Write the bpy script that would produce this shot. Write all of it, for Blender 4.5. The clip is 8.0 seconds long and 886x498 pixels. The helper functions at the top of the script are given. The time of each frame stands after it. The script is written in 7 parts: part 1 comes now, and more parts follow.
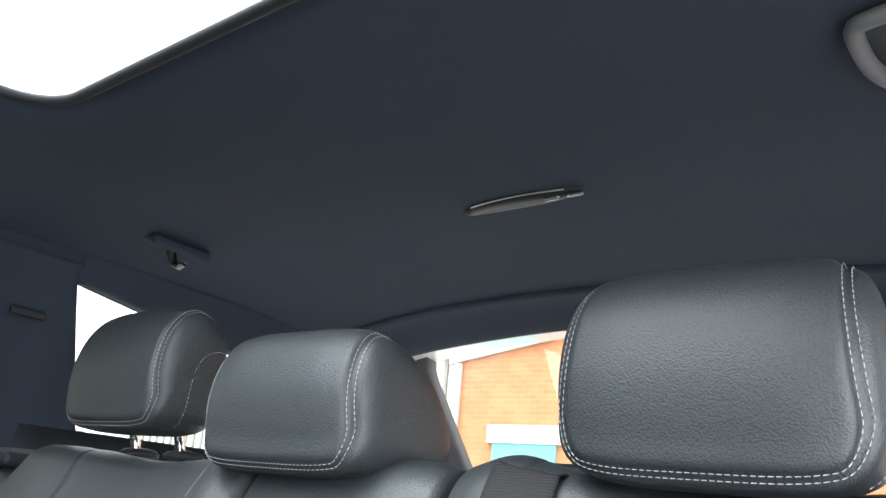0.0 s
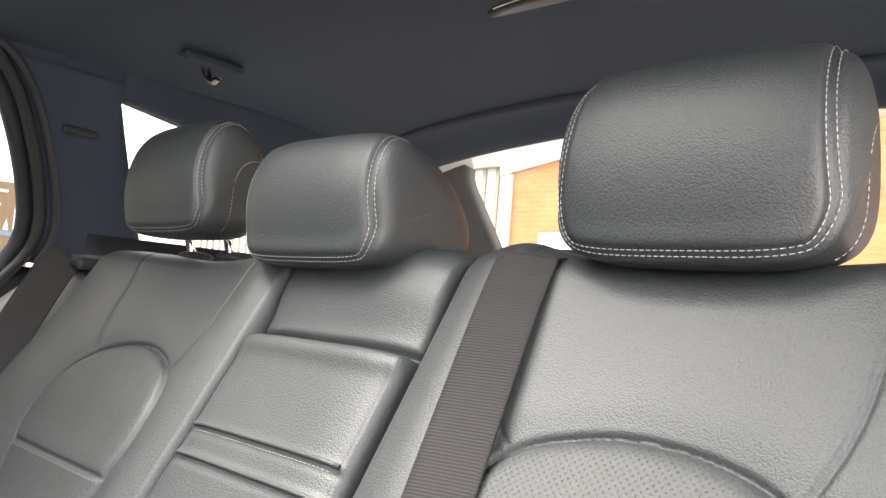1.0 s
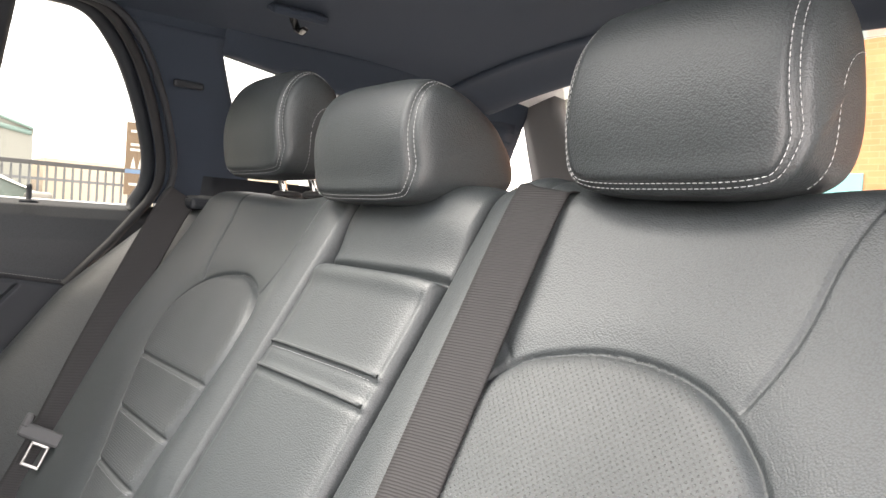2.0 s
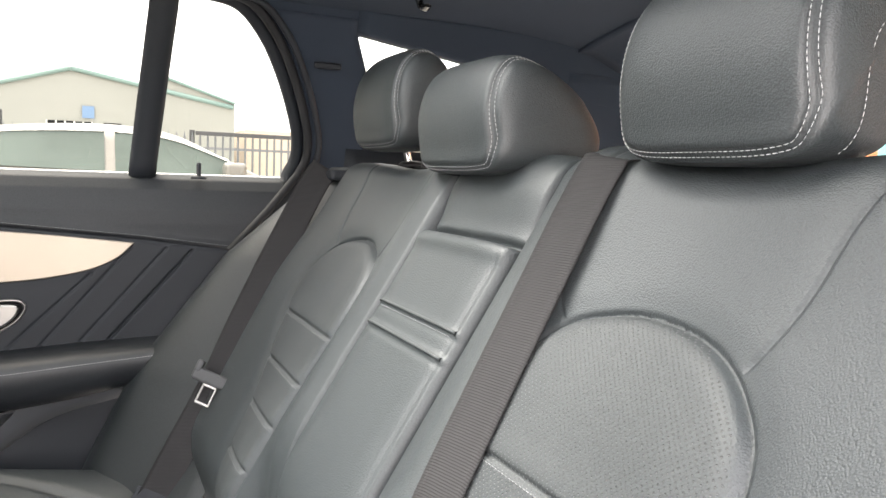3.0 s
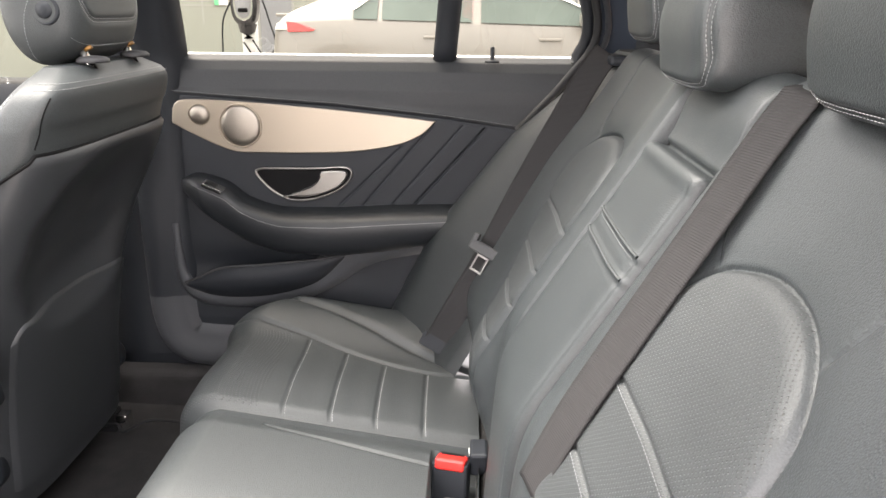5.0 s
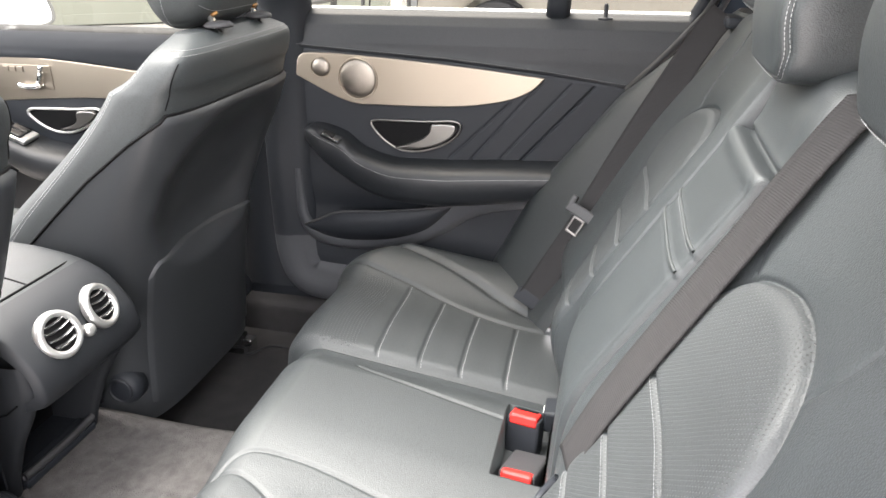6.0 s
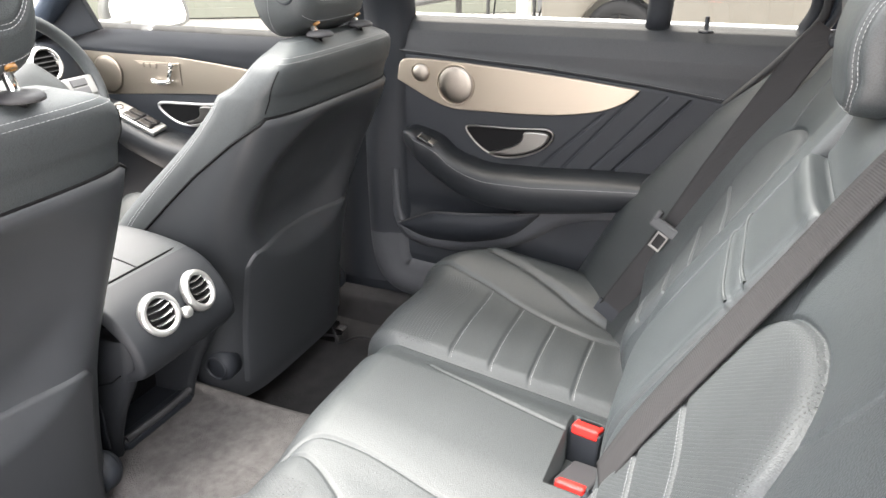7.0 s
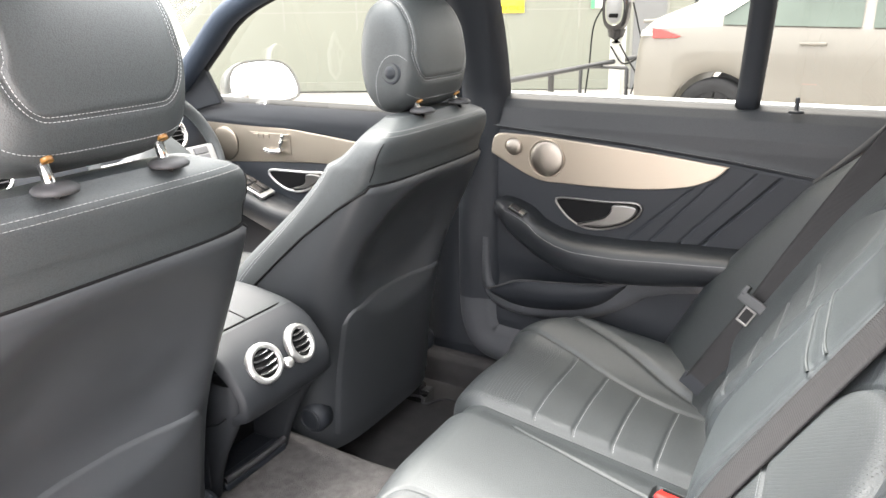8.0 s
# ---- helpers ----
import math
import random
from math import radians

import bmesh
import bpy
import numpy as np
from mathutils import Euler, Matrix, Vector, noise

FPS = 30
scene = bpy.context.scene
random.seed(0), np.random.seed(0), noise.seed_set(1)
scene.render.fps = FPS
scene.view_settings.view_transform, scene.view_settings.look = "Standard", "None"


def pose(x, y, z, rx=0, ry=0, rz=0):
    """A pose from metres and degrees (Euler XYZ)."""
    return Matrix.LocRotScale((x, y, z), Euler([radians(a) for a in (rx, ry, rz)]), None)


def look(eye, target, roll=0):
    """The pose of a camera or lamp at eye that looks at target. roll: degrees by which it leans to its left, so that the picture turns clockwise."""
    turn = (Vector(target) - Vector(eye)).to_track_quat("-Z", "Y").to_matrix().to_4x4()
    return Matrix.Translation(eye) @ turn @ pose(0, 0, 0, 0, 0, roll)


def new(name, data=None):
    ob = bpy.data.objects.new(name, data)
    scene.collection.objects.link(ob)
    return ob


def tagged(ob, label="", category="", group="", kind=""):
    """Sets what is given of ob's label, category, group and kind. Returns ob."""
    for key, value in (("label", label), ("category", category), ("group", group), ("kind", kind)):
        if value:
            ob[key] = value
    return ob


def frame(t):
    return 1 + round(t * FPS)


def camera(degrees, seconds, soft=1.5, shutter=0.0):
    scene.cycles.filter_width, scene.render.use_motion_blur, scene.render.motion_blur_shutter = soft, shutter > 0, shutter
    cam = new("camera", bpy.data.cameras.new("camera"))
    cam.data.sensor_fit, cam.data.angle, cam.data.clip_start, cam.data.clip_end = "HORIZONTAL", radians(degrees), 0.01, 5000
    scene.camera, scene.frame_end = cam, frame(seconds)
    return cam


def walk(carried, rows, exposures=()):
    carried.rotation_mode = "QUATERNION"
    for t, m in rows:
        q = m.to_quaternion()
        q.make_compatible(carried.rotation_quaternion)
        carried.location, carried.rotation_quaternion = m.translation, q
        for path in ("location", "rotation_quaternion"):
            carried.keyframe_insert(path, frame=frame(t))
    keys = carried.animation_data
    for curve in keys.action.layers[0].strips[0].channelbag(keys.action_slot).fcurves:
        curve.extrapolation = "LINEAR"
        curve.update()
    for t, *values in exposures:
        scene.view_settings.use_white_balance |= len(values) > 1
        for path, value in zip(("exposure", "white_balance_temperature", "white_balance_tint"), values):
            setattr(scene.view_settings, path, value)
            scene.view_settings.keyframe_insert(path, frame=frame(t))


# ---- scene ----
cam = camera(60.88, 8.0)
PATH = [
    (0, (0.4522, -0.3891, 0.9657), (-0.7393, 1.0815, 1.6119), 5.86),
    (0.5, (0.4673, -0.3856, 0.9611), (-0.7857, 1.1316, 1.3190), 4.86),
    (1, (0.4972, -0.3916, 0.9515), (-0.8298, 1.0969, 1.1051), 4.64),
    (1.5, (0.5433, -0.3902, 0.9535), (-0.8870, 1.0076, 0.9733), 4.38),
    (2.8, (0.6817, -0.3355, 0.9716), (-1.0776, 0.6023, 0.8119), 2.33),
    (3, (0.6943, -0.3294, 0.9748), (-1.1050, 0.5227, 0.7843), 2.04),
    (3.5, (0.7139, -0.3088, 0.9865), (-1.1699, 0.3059, 0.7152), 1.59),
    (4, (0.7319, -0.2739, 1.0040), (-1.1978, 0.1005, 0.6348), 1.28),
    (4.5, (0.7501, -0.2289, 1.0278), (-1.1834, -0.0854, 0.5369), 0.90),
    (5, (0.7707, -0.1880, 1.0566), (-1.1320, -0.2553, 0.4441), 0.58),
    (5.2, (0.7795, -0.1790, 1.0761), (-1.1021, -0.3246, 0.4139), 0.24),
    (6.5, (0.7877, -0.0659, 1.1335), (-0.9454, -0.6410, 0.3177), -0.33),
    (7, (0.7910, -0.0430, 1.1493), (-0.8973, -0.7577, 0.3499), -0.62),
    (7.5, (0.8100, -0.0287, 1.1587), (-0.8525, -0.8675, 0.4290), -0.83),
    (8, (0.8490, -0.0235, 1.1627), (-0.8005, -0.9677, 0.5402), -0.91),
]
walk(cam, [(t, look(eye, target, roll)) for t, eye, target, roll in PATH],
     exposures=[(0.0, 4.1, 6100, 9), (0.5, 4.42, 6950, 16), (1.0, 4.28, 7100, 15), (1.5, 4.32, 7150, 16), (3.0, 4.3, 6900, 13), (3.5, 4.22, 7000, 14), (4.5, 4.27, 7300, 17),
                (5.0, 4.39, 7100, 16), (6.5, 4.62, 6850, 14), (8.0, 4.70, 6800, 13)])

# ---- light: bright overcast day ----
world = bpy.data.worlds.new("overcast_sky")
scene.world = world
world.use_nodes = True
wn, wl = world.node_tree.nodes, world.node_tree.links
sky = wn.new("ShaderNodeTexSky")
sky.sky_type = "NISHITA"
sky.sun_disc = False
sky.sun_elevation, sky.sun_rotation = radians(69), radians(211)
sky.air_density, sky.dust_density = 1.0, 6.0
haze = wn.new("ShaderNodeMixRGB")
haze.inputs[0].default_value = 0.72
haze.inputs[2].default_value = (8.9, 8.8, 8.9, 1)
wl.new(sky.outputs[0], haze.inputs[1])
wl.new(haze.outputs[0], wn["Background"].inputs["Color"])
wn["Background"].inputs["Strength"].default_value = 0.115
sun = new("sun", bpy.data.lights.new("sun", "SUN"))
sun.data.energy, sun.data.angle, sun.data.color = 1.9, radians(42), (1.0, 0.97, 0.95)
sun.matrix_world = look((-1.8, -3.0, 9.0), (0, 0, 0))


# ---- materials ----
def mat(name, color, rough=0.5, metal=0.0, grain=0.0, grain_scale=300.0, kind="noise", mottle=0.12,
        mottle_scale=6.0, spec=0.5, coat=0.0, rough_var=0.08, grain_dist=0.002):
    m = bpy.data.materials.new(name)
    m.use_nodes = True
    n, l = m.node_tree.nodes, m.node_tree.links
    p = n["Principled BSDF"]
    p.inputs["Metallic"].default_value = metal
    p.inputs["Specular IOR Level"].default_value = spec
    p.inputs["Coat Weight"].default_value = coat
    co = n.new("ShaderNodeTexCoord")
    big = n.new("ShaderNodeTexNoise")
    big.inputs["Scale"].default_value = mottle_scale
    big.inputs["Detail"].default_value = 5
    l.new(co.outputs["Object"], big.inputs["Vector"])
    mix = n.new("ShaderNodeMixRGB")
    mix.inputs[1].default_value = (*[c * (1 - mottle) for c in color], 1)
    mix.inputs[2].default_value = (*[min(1, c * (1 + mottle)) for c in color], 1)
    l.new(big.outputs["Fac"], mix.inputs[0])
    l.new(mix.outputs[0], p.inputs["Base Color"])
    rr = n.new("ShaderNodeMapRange")
    rr.inputs["To Min"].default_value, rr.inputs["To Max"].default_value = rough - rough_var, rough + rough_var
    l.new(big.outputs["Fac"], rr.inputs["Value"])
    l.new(rr.outputs[0], p.inputs["Roughness"])
    if grain:
        if kind == "leather":
            v = n.new("ShaderNodeTexVoronoi")
            v.feature = "F1"
            v.inputs["Scale"].default_value = grain_scale
            warp = n.new("ShaderNodeTexNoise")
            warp.inputs["Scale"].default_value = grain_scale * 0.35
            add = n.new("ShaderNodeMixRGB")
            add.blend_type = "LINEAR_LIGHT"
            add.inputs[0].default_value = 0.0003
            l.new(co.outputs["Object"], warp.inputs["Vector"])
            l.new(co.outputs["Object"], add.inputs[1])
            l.new(warp.outputs["Color"], add.inputs[2])
            l.new(add.outputs[0], v.inputs["Vector"])
            src = v.outputs["Distance"]
            inv = -1
            # the creases between the pebbles are darker: dirt and shade in the colour
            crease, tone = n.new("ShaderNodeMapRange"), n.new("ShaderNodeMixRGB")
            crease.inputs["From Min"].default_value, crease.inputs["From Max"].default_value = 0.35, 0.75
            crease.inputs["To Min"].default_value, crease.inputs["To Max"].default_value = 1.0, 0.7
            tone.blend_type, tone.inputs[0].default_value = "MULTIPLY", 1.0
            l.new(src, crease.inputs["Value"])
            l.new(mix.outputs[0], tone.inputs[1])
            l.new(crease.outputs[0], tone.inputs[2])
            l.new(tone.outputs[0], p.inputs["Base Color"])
        elif kind == "weave":
            v = n.new("ShaderNodeTexWave")
            v.inputs["Scale"].default_value = grain_scale
            v.inputs["Distortion"].default_value = 1.0
            v.bands_direction = "Z"
            l.new(co.outputs["Object"], v.inputs["Vector"])
            src, inv = v.outputs["Fac"], 1
        elif kind == "brushed":
            v = n.new("ShaderNodeTexNoise")
            v.inputs["Scale"].default_value = grain_scale
            v.inputs["Detail"].default_value = 3
            mp = n.new("ShaderNodeMapping")
            mp.inputs["Scale"].default_value = (1, 0.02, 1)
            l.new(co.outputs["Object"], mp.inputs["Vector"])
            l.new(mp.outputs[0], v.inputs["Vector"])
            src, inv = v.outputs["Fac"], 1
        else:
            v = n.new("ShaderNodeTexNoise")
            v.inputs["Scale"].default_value = grain_scale
            v.inputs["Detail"].default_value = 6
            l.new(co.outputs["Object"], v.inputs["Vector"])
            src, inv = v.outputs["Fac"], 1
        b = n.new("ShaderNodeBump")
        b.inputs["Strength"].default_value = grain
        b.inputs["Distance"].default_value = grain_dist
        b.invert = inv < 0
        l.new(src, b.inputs["Height"])
        l.new(b.outputs[0], p.inputs["Normal"])
    return m


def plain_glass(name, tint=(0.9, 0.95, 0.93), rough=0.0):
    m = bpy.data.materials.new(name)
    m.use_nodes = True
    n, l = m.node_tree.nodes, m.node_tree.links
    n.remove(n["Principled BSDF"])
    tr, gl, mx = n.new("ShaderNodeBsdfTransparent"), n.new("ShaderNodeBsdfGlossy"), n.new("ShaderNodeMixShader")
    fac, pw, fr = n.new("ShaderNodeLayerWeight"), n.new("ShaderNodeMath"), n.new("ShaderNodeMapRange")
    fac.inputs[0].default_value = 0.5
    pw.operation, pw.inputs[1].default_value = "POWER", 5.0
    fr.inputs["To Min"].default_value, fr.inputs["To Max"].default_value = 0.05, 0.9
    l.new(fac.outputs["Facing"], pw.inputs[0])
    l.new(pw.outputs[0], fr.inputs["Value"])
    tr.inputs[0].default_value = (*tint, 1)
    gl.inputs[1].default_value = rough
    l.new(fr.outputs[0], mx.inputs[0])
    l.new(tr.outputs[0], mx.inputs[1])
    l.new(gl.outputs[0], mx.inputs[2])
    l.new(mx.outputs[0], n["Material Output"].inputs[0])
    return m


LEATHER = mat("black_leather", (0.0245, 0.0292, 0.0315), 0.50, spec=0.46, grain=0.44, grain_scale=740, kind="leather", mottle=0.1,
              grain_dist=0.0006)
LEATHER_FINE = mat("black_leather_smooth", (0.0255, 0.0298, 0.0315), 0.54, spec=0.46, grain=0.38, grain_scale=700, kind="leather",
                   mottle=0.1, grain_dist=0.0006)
PLASTIC = mat("soft_black_plastic", (0.0092, 0.0112, 0.0146), 0.6, grain=0.25, grain_scale=900, mottle=0.1, spec=0.27, grain_dist=0.0006)
PLASTIC_GREY = mat("dark_grey_plastic", (0.085, 0.086, 0.09), 0.6, spec=0.35, grain=0.25, grain_scale=900, mottle=0.08, grain_dist=0.0006)
PLASTIC_MID = mat("charcoal_plastic", (0.026, 0.026, 0.028), 0.6, spec=0.3, grain=0.25, grain_scale=900, mottle=0.08, grain_dist=0.0006)
TRIM_DARK = mat("dark_trim_plastic", (0.0120, 0.0140, 0.0175), 0.55, spec=0.3, grain=0.25, grain_scale=900, mottle=0.08, grain_dist=0.0006)
PLASTIC_ROLL = mat("soft_door_top_skin", (0.0142, 0.0164, 0.0194), 0.54, spec=0.30, grain=0.3, grain_scale=700, kind="leather", mottle=0.1, grain_dist=0.0006)
SHELL = mat("soft_touch_seat_shell", (0.0215, 0.0236, 0.0262), 0.47, spec=0.42, grain=0.2, grain_scale=800, mottle=0.12, grain_dist=0.0005)
LEATHER_DARK = mat("black_armrest_leather", (0.0098, 0.0116, 0.0142), 0.5, spec=0.36, grain=0.2, grain_scale=620, kind="leather", mottle=0.1,
                   grain_dist=0.0007)
# Seat leather darkened: shade on bolsters and console lid put into its colour
LEATHER_SHADED = mat("shaded_black_leather", (0.0175, 0.0205, 0.022), 0.5, spec=0.35, grain=0.3, grain_scale=620, kind="leather", mottle=0.1,
                   grain_dist=0.0007)
GLOSS_BLACK = mat("gloss_black_plastic", (0.012, 0.012, 0.013), 0.18, mottle=0.05, rough_var=0.03)
RUBBER = mat("black_rubber", (0.010, 0.0105, 0.012), 0.7, spec=0.25, grain=0.15, grain_scale=500, grain_dist=0.0005)
LINER = mat("charcoal_headliner_cloth", (0.0185, 0.0255, 0.0375), 0.9, grain=0.4, grain_scale=1400, mottle=0.08,
            grain_dist=0.0006, spec=0.2)
CARPET = mat("charcoal_carpet", (0.064, 0.061, 0.060), 0.95, grain=1.0, grain_scale=420, mottle=0.55, mottle_scale=60,
             spec=0.1, grain_dist=0.004)
ALU = mat("brushed_aluminium", (0.262, 0.229, 0.190), 0.46, metal=1.0, grain=0.08, grain_scale=900, kind="brushed",
          mottle=0.04, grain_dist=0.0003)
CHROME = mat("satin_chrome", (0.75, 0.75, 0.74), 0.16, metal=1.0, mottle=0.03, rough_var=0.04)
THREAD = mat("white_thread", (0.34, 0.345, 0.35), 0.8, mottle=0.1, mottle_scale=200)
THREAD_MID = mat("pale_grey_thread", (0.22, 0.222, 0.225), 0.8, mottle=0.1, mottle_scale=200)
THREAD_DARK = mat("grey_thread", (0.16, 0.165, 0.17), 0.8, mottle=0.1, mottle_scale=200)
WEBBING = mat("belt_webbing", (0.0200, 0.0195, 0.0202), 0.8, spec=0.13, grain=0.4, grain_scale=160, kind="weave", mottle=0.08,
              mottle_scale=60, grain_dist=0.001)
MAT_PILE = mat("dark_mat_pile", (0.028, 0.0275, 0.0285), 0.95, grain=0.9, grain_scale=600, mottle=0.4, mottle_scale=30,
               spec=0.1, grain_dist=0.004)
WHITE_KNOB = mat("silver_plastic", (0.24, 0.24, 0.235), 0.35, metal=0.6, mottle=0.05)
RED = mat("red_button_plastic", (0.42, 0.016, 0.012), 0.4, mottle=0.05)
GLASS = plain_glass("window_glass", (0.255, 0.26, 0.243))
GLASS_CLEAR = plain_glass("clear_window_glass", (0.80, 0.83, 0.81))
GLASS_ROOF = plain_glass("tinted_roof_glass", (0.47, 0.50, 0.495))
MIRROR = mat("mirror_glass", (0.85, 0.86, 0.86), 0.02, metal=1.0, mottle=0.0, rough_var=0.0)
PAINT_SILVER = mat("silver_car_paint", (0.165, 0.157, 0.141), 0.36, metal=0.2, mottle=0.03, coat=0.3, rough_var=0.03)
PAINT_WHITE = mat("white_car_paint", (0.75, 0.76, 0.76), 0.25, coat=0.6, mottle=0.02, rough_var=0.02)
ASPHALT = mat("worn_tan_asphalt", (0.34, 0.33, 0.315), 0.9, grain=0.7, grain_scale=90, mottle=0.3, mottle_scale=0.8, grain_dist=0.01)
CLADDING = mat("sage_green_cladding", (0.215, 0.225, 0.19), 0.6, grain=0.1, grain_scale=40, mottle=0.06, mottle_scale=0.5)
CLADDING_PALE = mat("pale_grey_cladding", (0.25, 0.252, 0.228), 0.6, grain=0.1, grain_scale=40, mottle=0.06, mottle_scale=0.4)
TEAL = mat("teal_trim_paint", (0.16, 0.24, 0.22), 0.5, mottle=0.08)
FENCE = mat("galvanised_steel", (0.16, 0.17, 0.18), 0.55, metal=0.3, mottle=0.15)
MORTAR = mat("mortar", (0.5, 0.42, 0.34), 0.95, grain=0.4, grain_scale=80, mottle=0.1)
WHITE_PAINT = mat("white_painted_metal", (0.55, 0.55, 0.52), 0.5, mottle=0.05)
TAIL_RED = mat("tail_lamp_red", (0.6, 0.03, 0.03), 0.15, mottle=0.1, coat=0.8)
YELLOW = mat("yellow_sign", (0.85, 0.6, 0.03), 0.5, mottle=0.05)
GREY_DOOR = mat("grey_door_paint", (0.17, 0.175, 0.18), 0.5, mottle=0.06)



def perforated(name, like):
    """Leather punched with rows of fine holes, laid out across x and up the slope of the backrest."""
    m = like.copy()
    m.name = name
    n, l = m.node_tree.nodes, m.node_tree.links
    p = n["Principled BSDF"]
    old = p.inputs["Normal"].links[0].from_node
    co = n.new("ShaderNodeTexCoord")
    dot = n.new("ShaderNodeVectorMath")
    dot.operation = "DOT_PRODUCT"
    dot.inputs[1].default_value = (0, 0.6, 0.8)
    l.new(co.outputs["Object"], dot.inputs[0])
    sep, com = n.new("ShaderNodeSeparateXYZ"), n.new("ShaderNodeCombineXYZ")
    l.new(co.outputs["Object"], sep.inputs[0])
    mu, mv = n.new("ShaderNodeMath"), n.new("ShaderNodeMath")
    mu.operation = mv.operation = "MULTIPLY"
    mu.inputs[1].default_value, mv.inputs[1].default_value = 190, 190
    # rows stand at 45 degrees to the seat
    ua, ub = n.new("ShaderNodeMath"), n.new("ShaderNodeMath")
    ua.operation, ub.operation = "ADD", "SUBTRACT"
    for k in (ua, ub):
        l.new(sep.outputs[0], k.inputs[0])
        l.new(dot.outputs["Value"], k.inputs[1])
    l.new(ua.outputs[0], mu.inputs[0])
    l.new(ub.outputs[0], mv.inputs[0])
    l.new(mu.outputs[0], com.inputs[0])
    l.new(mv.outputs[0], com.inputs[1])
    v = n.new("ShaderNodeTexVoronoi")
    v.inputs["Scale"].default_value, v.inputs["Randomness"].default_value = 1.0, 0.0
    l.new(com.outputs[0], v.inputs["Vector"])
    r = n.new("ShaderNodeMapRange")
    r.inputs["From Min"].default_value, r.inputs["From Max"].default_value = 0.09, 0.19
    l.new(v.outputs["Distance"], r.inputs["Value"])
    b = n.new("ShaderNodeBump")
    gloss = p.inputs["Roughness"].links[0].from_node
    gloss.inputs["To Min"].default_value, gloss.inputs["To Max"].default_value = 0.53, 0.66
    # pale holes, lighter than the leather around them
    base = p.inputs["Base Color"].links[0].from_node
    dot_mix = n.new("ShaderNodeMixRGB")
    dot_mix.inputs[1].default_value = (0.09, 0.09, 0.094, 1)
    l.new(r.outputs[0], dot_mix.inputs[0])
    l.new(base.outputs[0], dot_mix.inputs[2])
    l.new(dot_mix.outputs[0], p.inputs["Base Color"])
    b.inputs["Strength"].default_value, b.inputs["Distance"].default_value = 1.0, 0.0022
    l.new(r.outputs[0], b.inputs["Height"])
    l.new(old.outputs[0], b.inputs["Normal"])
    l.new(b.outputs[0], p.inputs["Normal"])
    return m


LEATHER_PERF = perforated("perforated_leather", LEATHER_FINE)


# ---- mesh helpers ----
def finish(name, me, material, parent=None, label="", smooth=True):
    me.materials.append(material)
    if smooth:
        me.polygons.foreach_set("use_smooth", [True] * len(me.polygons))
    ob = new(name, me)
    if parent is not None:
        ob.parent = parent
    if label:
        tagged(ob, label)
    return ob


def part(name, bm, material, parent=None, label="", smooth=False):
    me = bpy.data.meshes.new(name)
    bmesh.ops.recalc_face_normals(bm, faces=bm.faces)
    bm.to_mesh(me)
    bm.free()
    return finish(name, me, material, parent, label, smooth)


def thing(name, label, category, group="", kind="", at=(0, 0, 0)):
    ob = new(name)
    ob.location = at
    ob.empty_display_size = 0.05
    return tagged(ob, label, category, group, kind)


def mesh_of(name, verts, faces, material, parent=None, label="", smooth=True):
    me = bpy.data.meshes.new(name)
    me.from_pydata([tuple(map(float, v)) for v in verts], [], faces)
    me.validate()
    me.update()
    return finish(name, me, material, parent, label, smooth)


def grid_faces(nv, nu, wrap_u=False, wrap_v=False, base=0):
    f = []
    for i in range(nv if wrap_v else nv - 1):
        for j in range(nu if wrap_u else nu - 1):
            a, b = i * nu + j, i * nu + (j + 1) % nu
            c, d = ((i + 1) % nv) * nu + (j + 1) % nu, ((i + 1) % nv) * nu + j
            f.append((base + a, base + b, base + c, base + d))
    return f


def sheet(name, pts, material, parent=None, label="", back=None, smooth=True):
    """A skin over a grid of places (rows, columns, 3); with back, a closed slab whose far side is moved by that vector."""
    nv, nu = pts.shape[:2]
    v = pts.reshape(-1, 3)
    f = grid_faces(nv, nu)
    if back is not None:
        v = np.concatenate([v, v + np.asarray(back, float)])
        n = nv * nu
        f += [tuple(n + k for k in reversed(q)) for q in grid_faces(nv, nu)]
        rim = [j for j in range(nu)] + [i * nu + nu - 1 for i in range(1, nv)] + \
              [(nv - 1) * nu + j for j in range(nu - 2, -1, -1)] + [i * nu for i in range(nv - 2, 0, -1)]
        f += [(rim[k], n + rim[k], n + rim[(k + 1) % len(rim)], rim[(k + 1) % len(rim)]) for k in range(len(rim))]
    return mesh_of(name, v, f, material, parent, label, smooth)


def spline(points, n=40, closed=False):
    """A Catmull-Rom line through the points, evened out to n places."""
    p = np.asarray(points, float)
    if closed:
        p = np.concatenate([p[-1:], p, p[:2]])
    else:
        p = np.concatenate([2 * p[:1] - p[1:2], p, 2 * p[-1:] - p[-2:-1]])
    out = []
    for i in range(1, len(p) - 2):
        t = np.linspace(0, 1, 16, endpoint=False)[:, None]
        a, b, c, d = p[i - 1], p[i], p[i + 1], p[i + 2]
        out.append(0.5 * (2 * b + (c - a) * t + (2 * a - 5 * b + 4 * c - d) * t ** 2 + (3 * b - a - 3 * c + d) * t ** 3))
    out = np.concatenate(out + [p[-2][None]])
    s = np.r_[0, np.cumsum(np.linalg.norm(np.diff(out, axis=0), axis=1))]
    w = np.linspace(0, s[-1], n, endpoint=not closed)
    return np.stack([np.interp(w, s, out[:, k]) for k in range(p.shape[1])], 1)


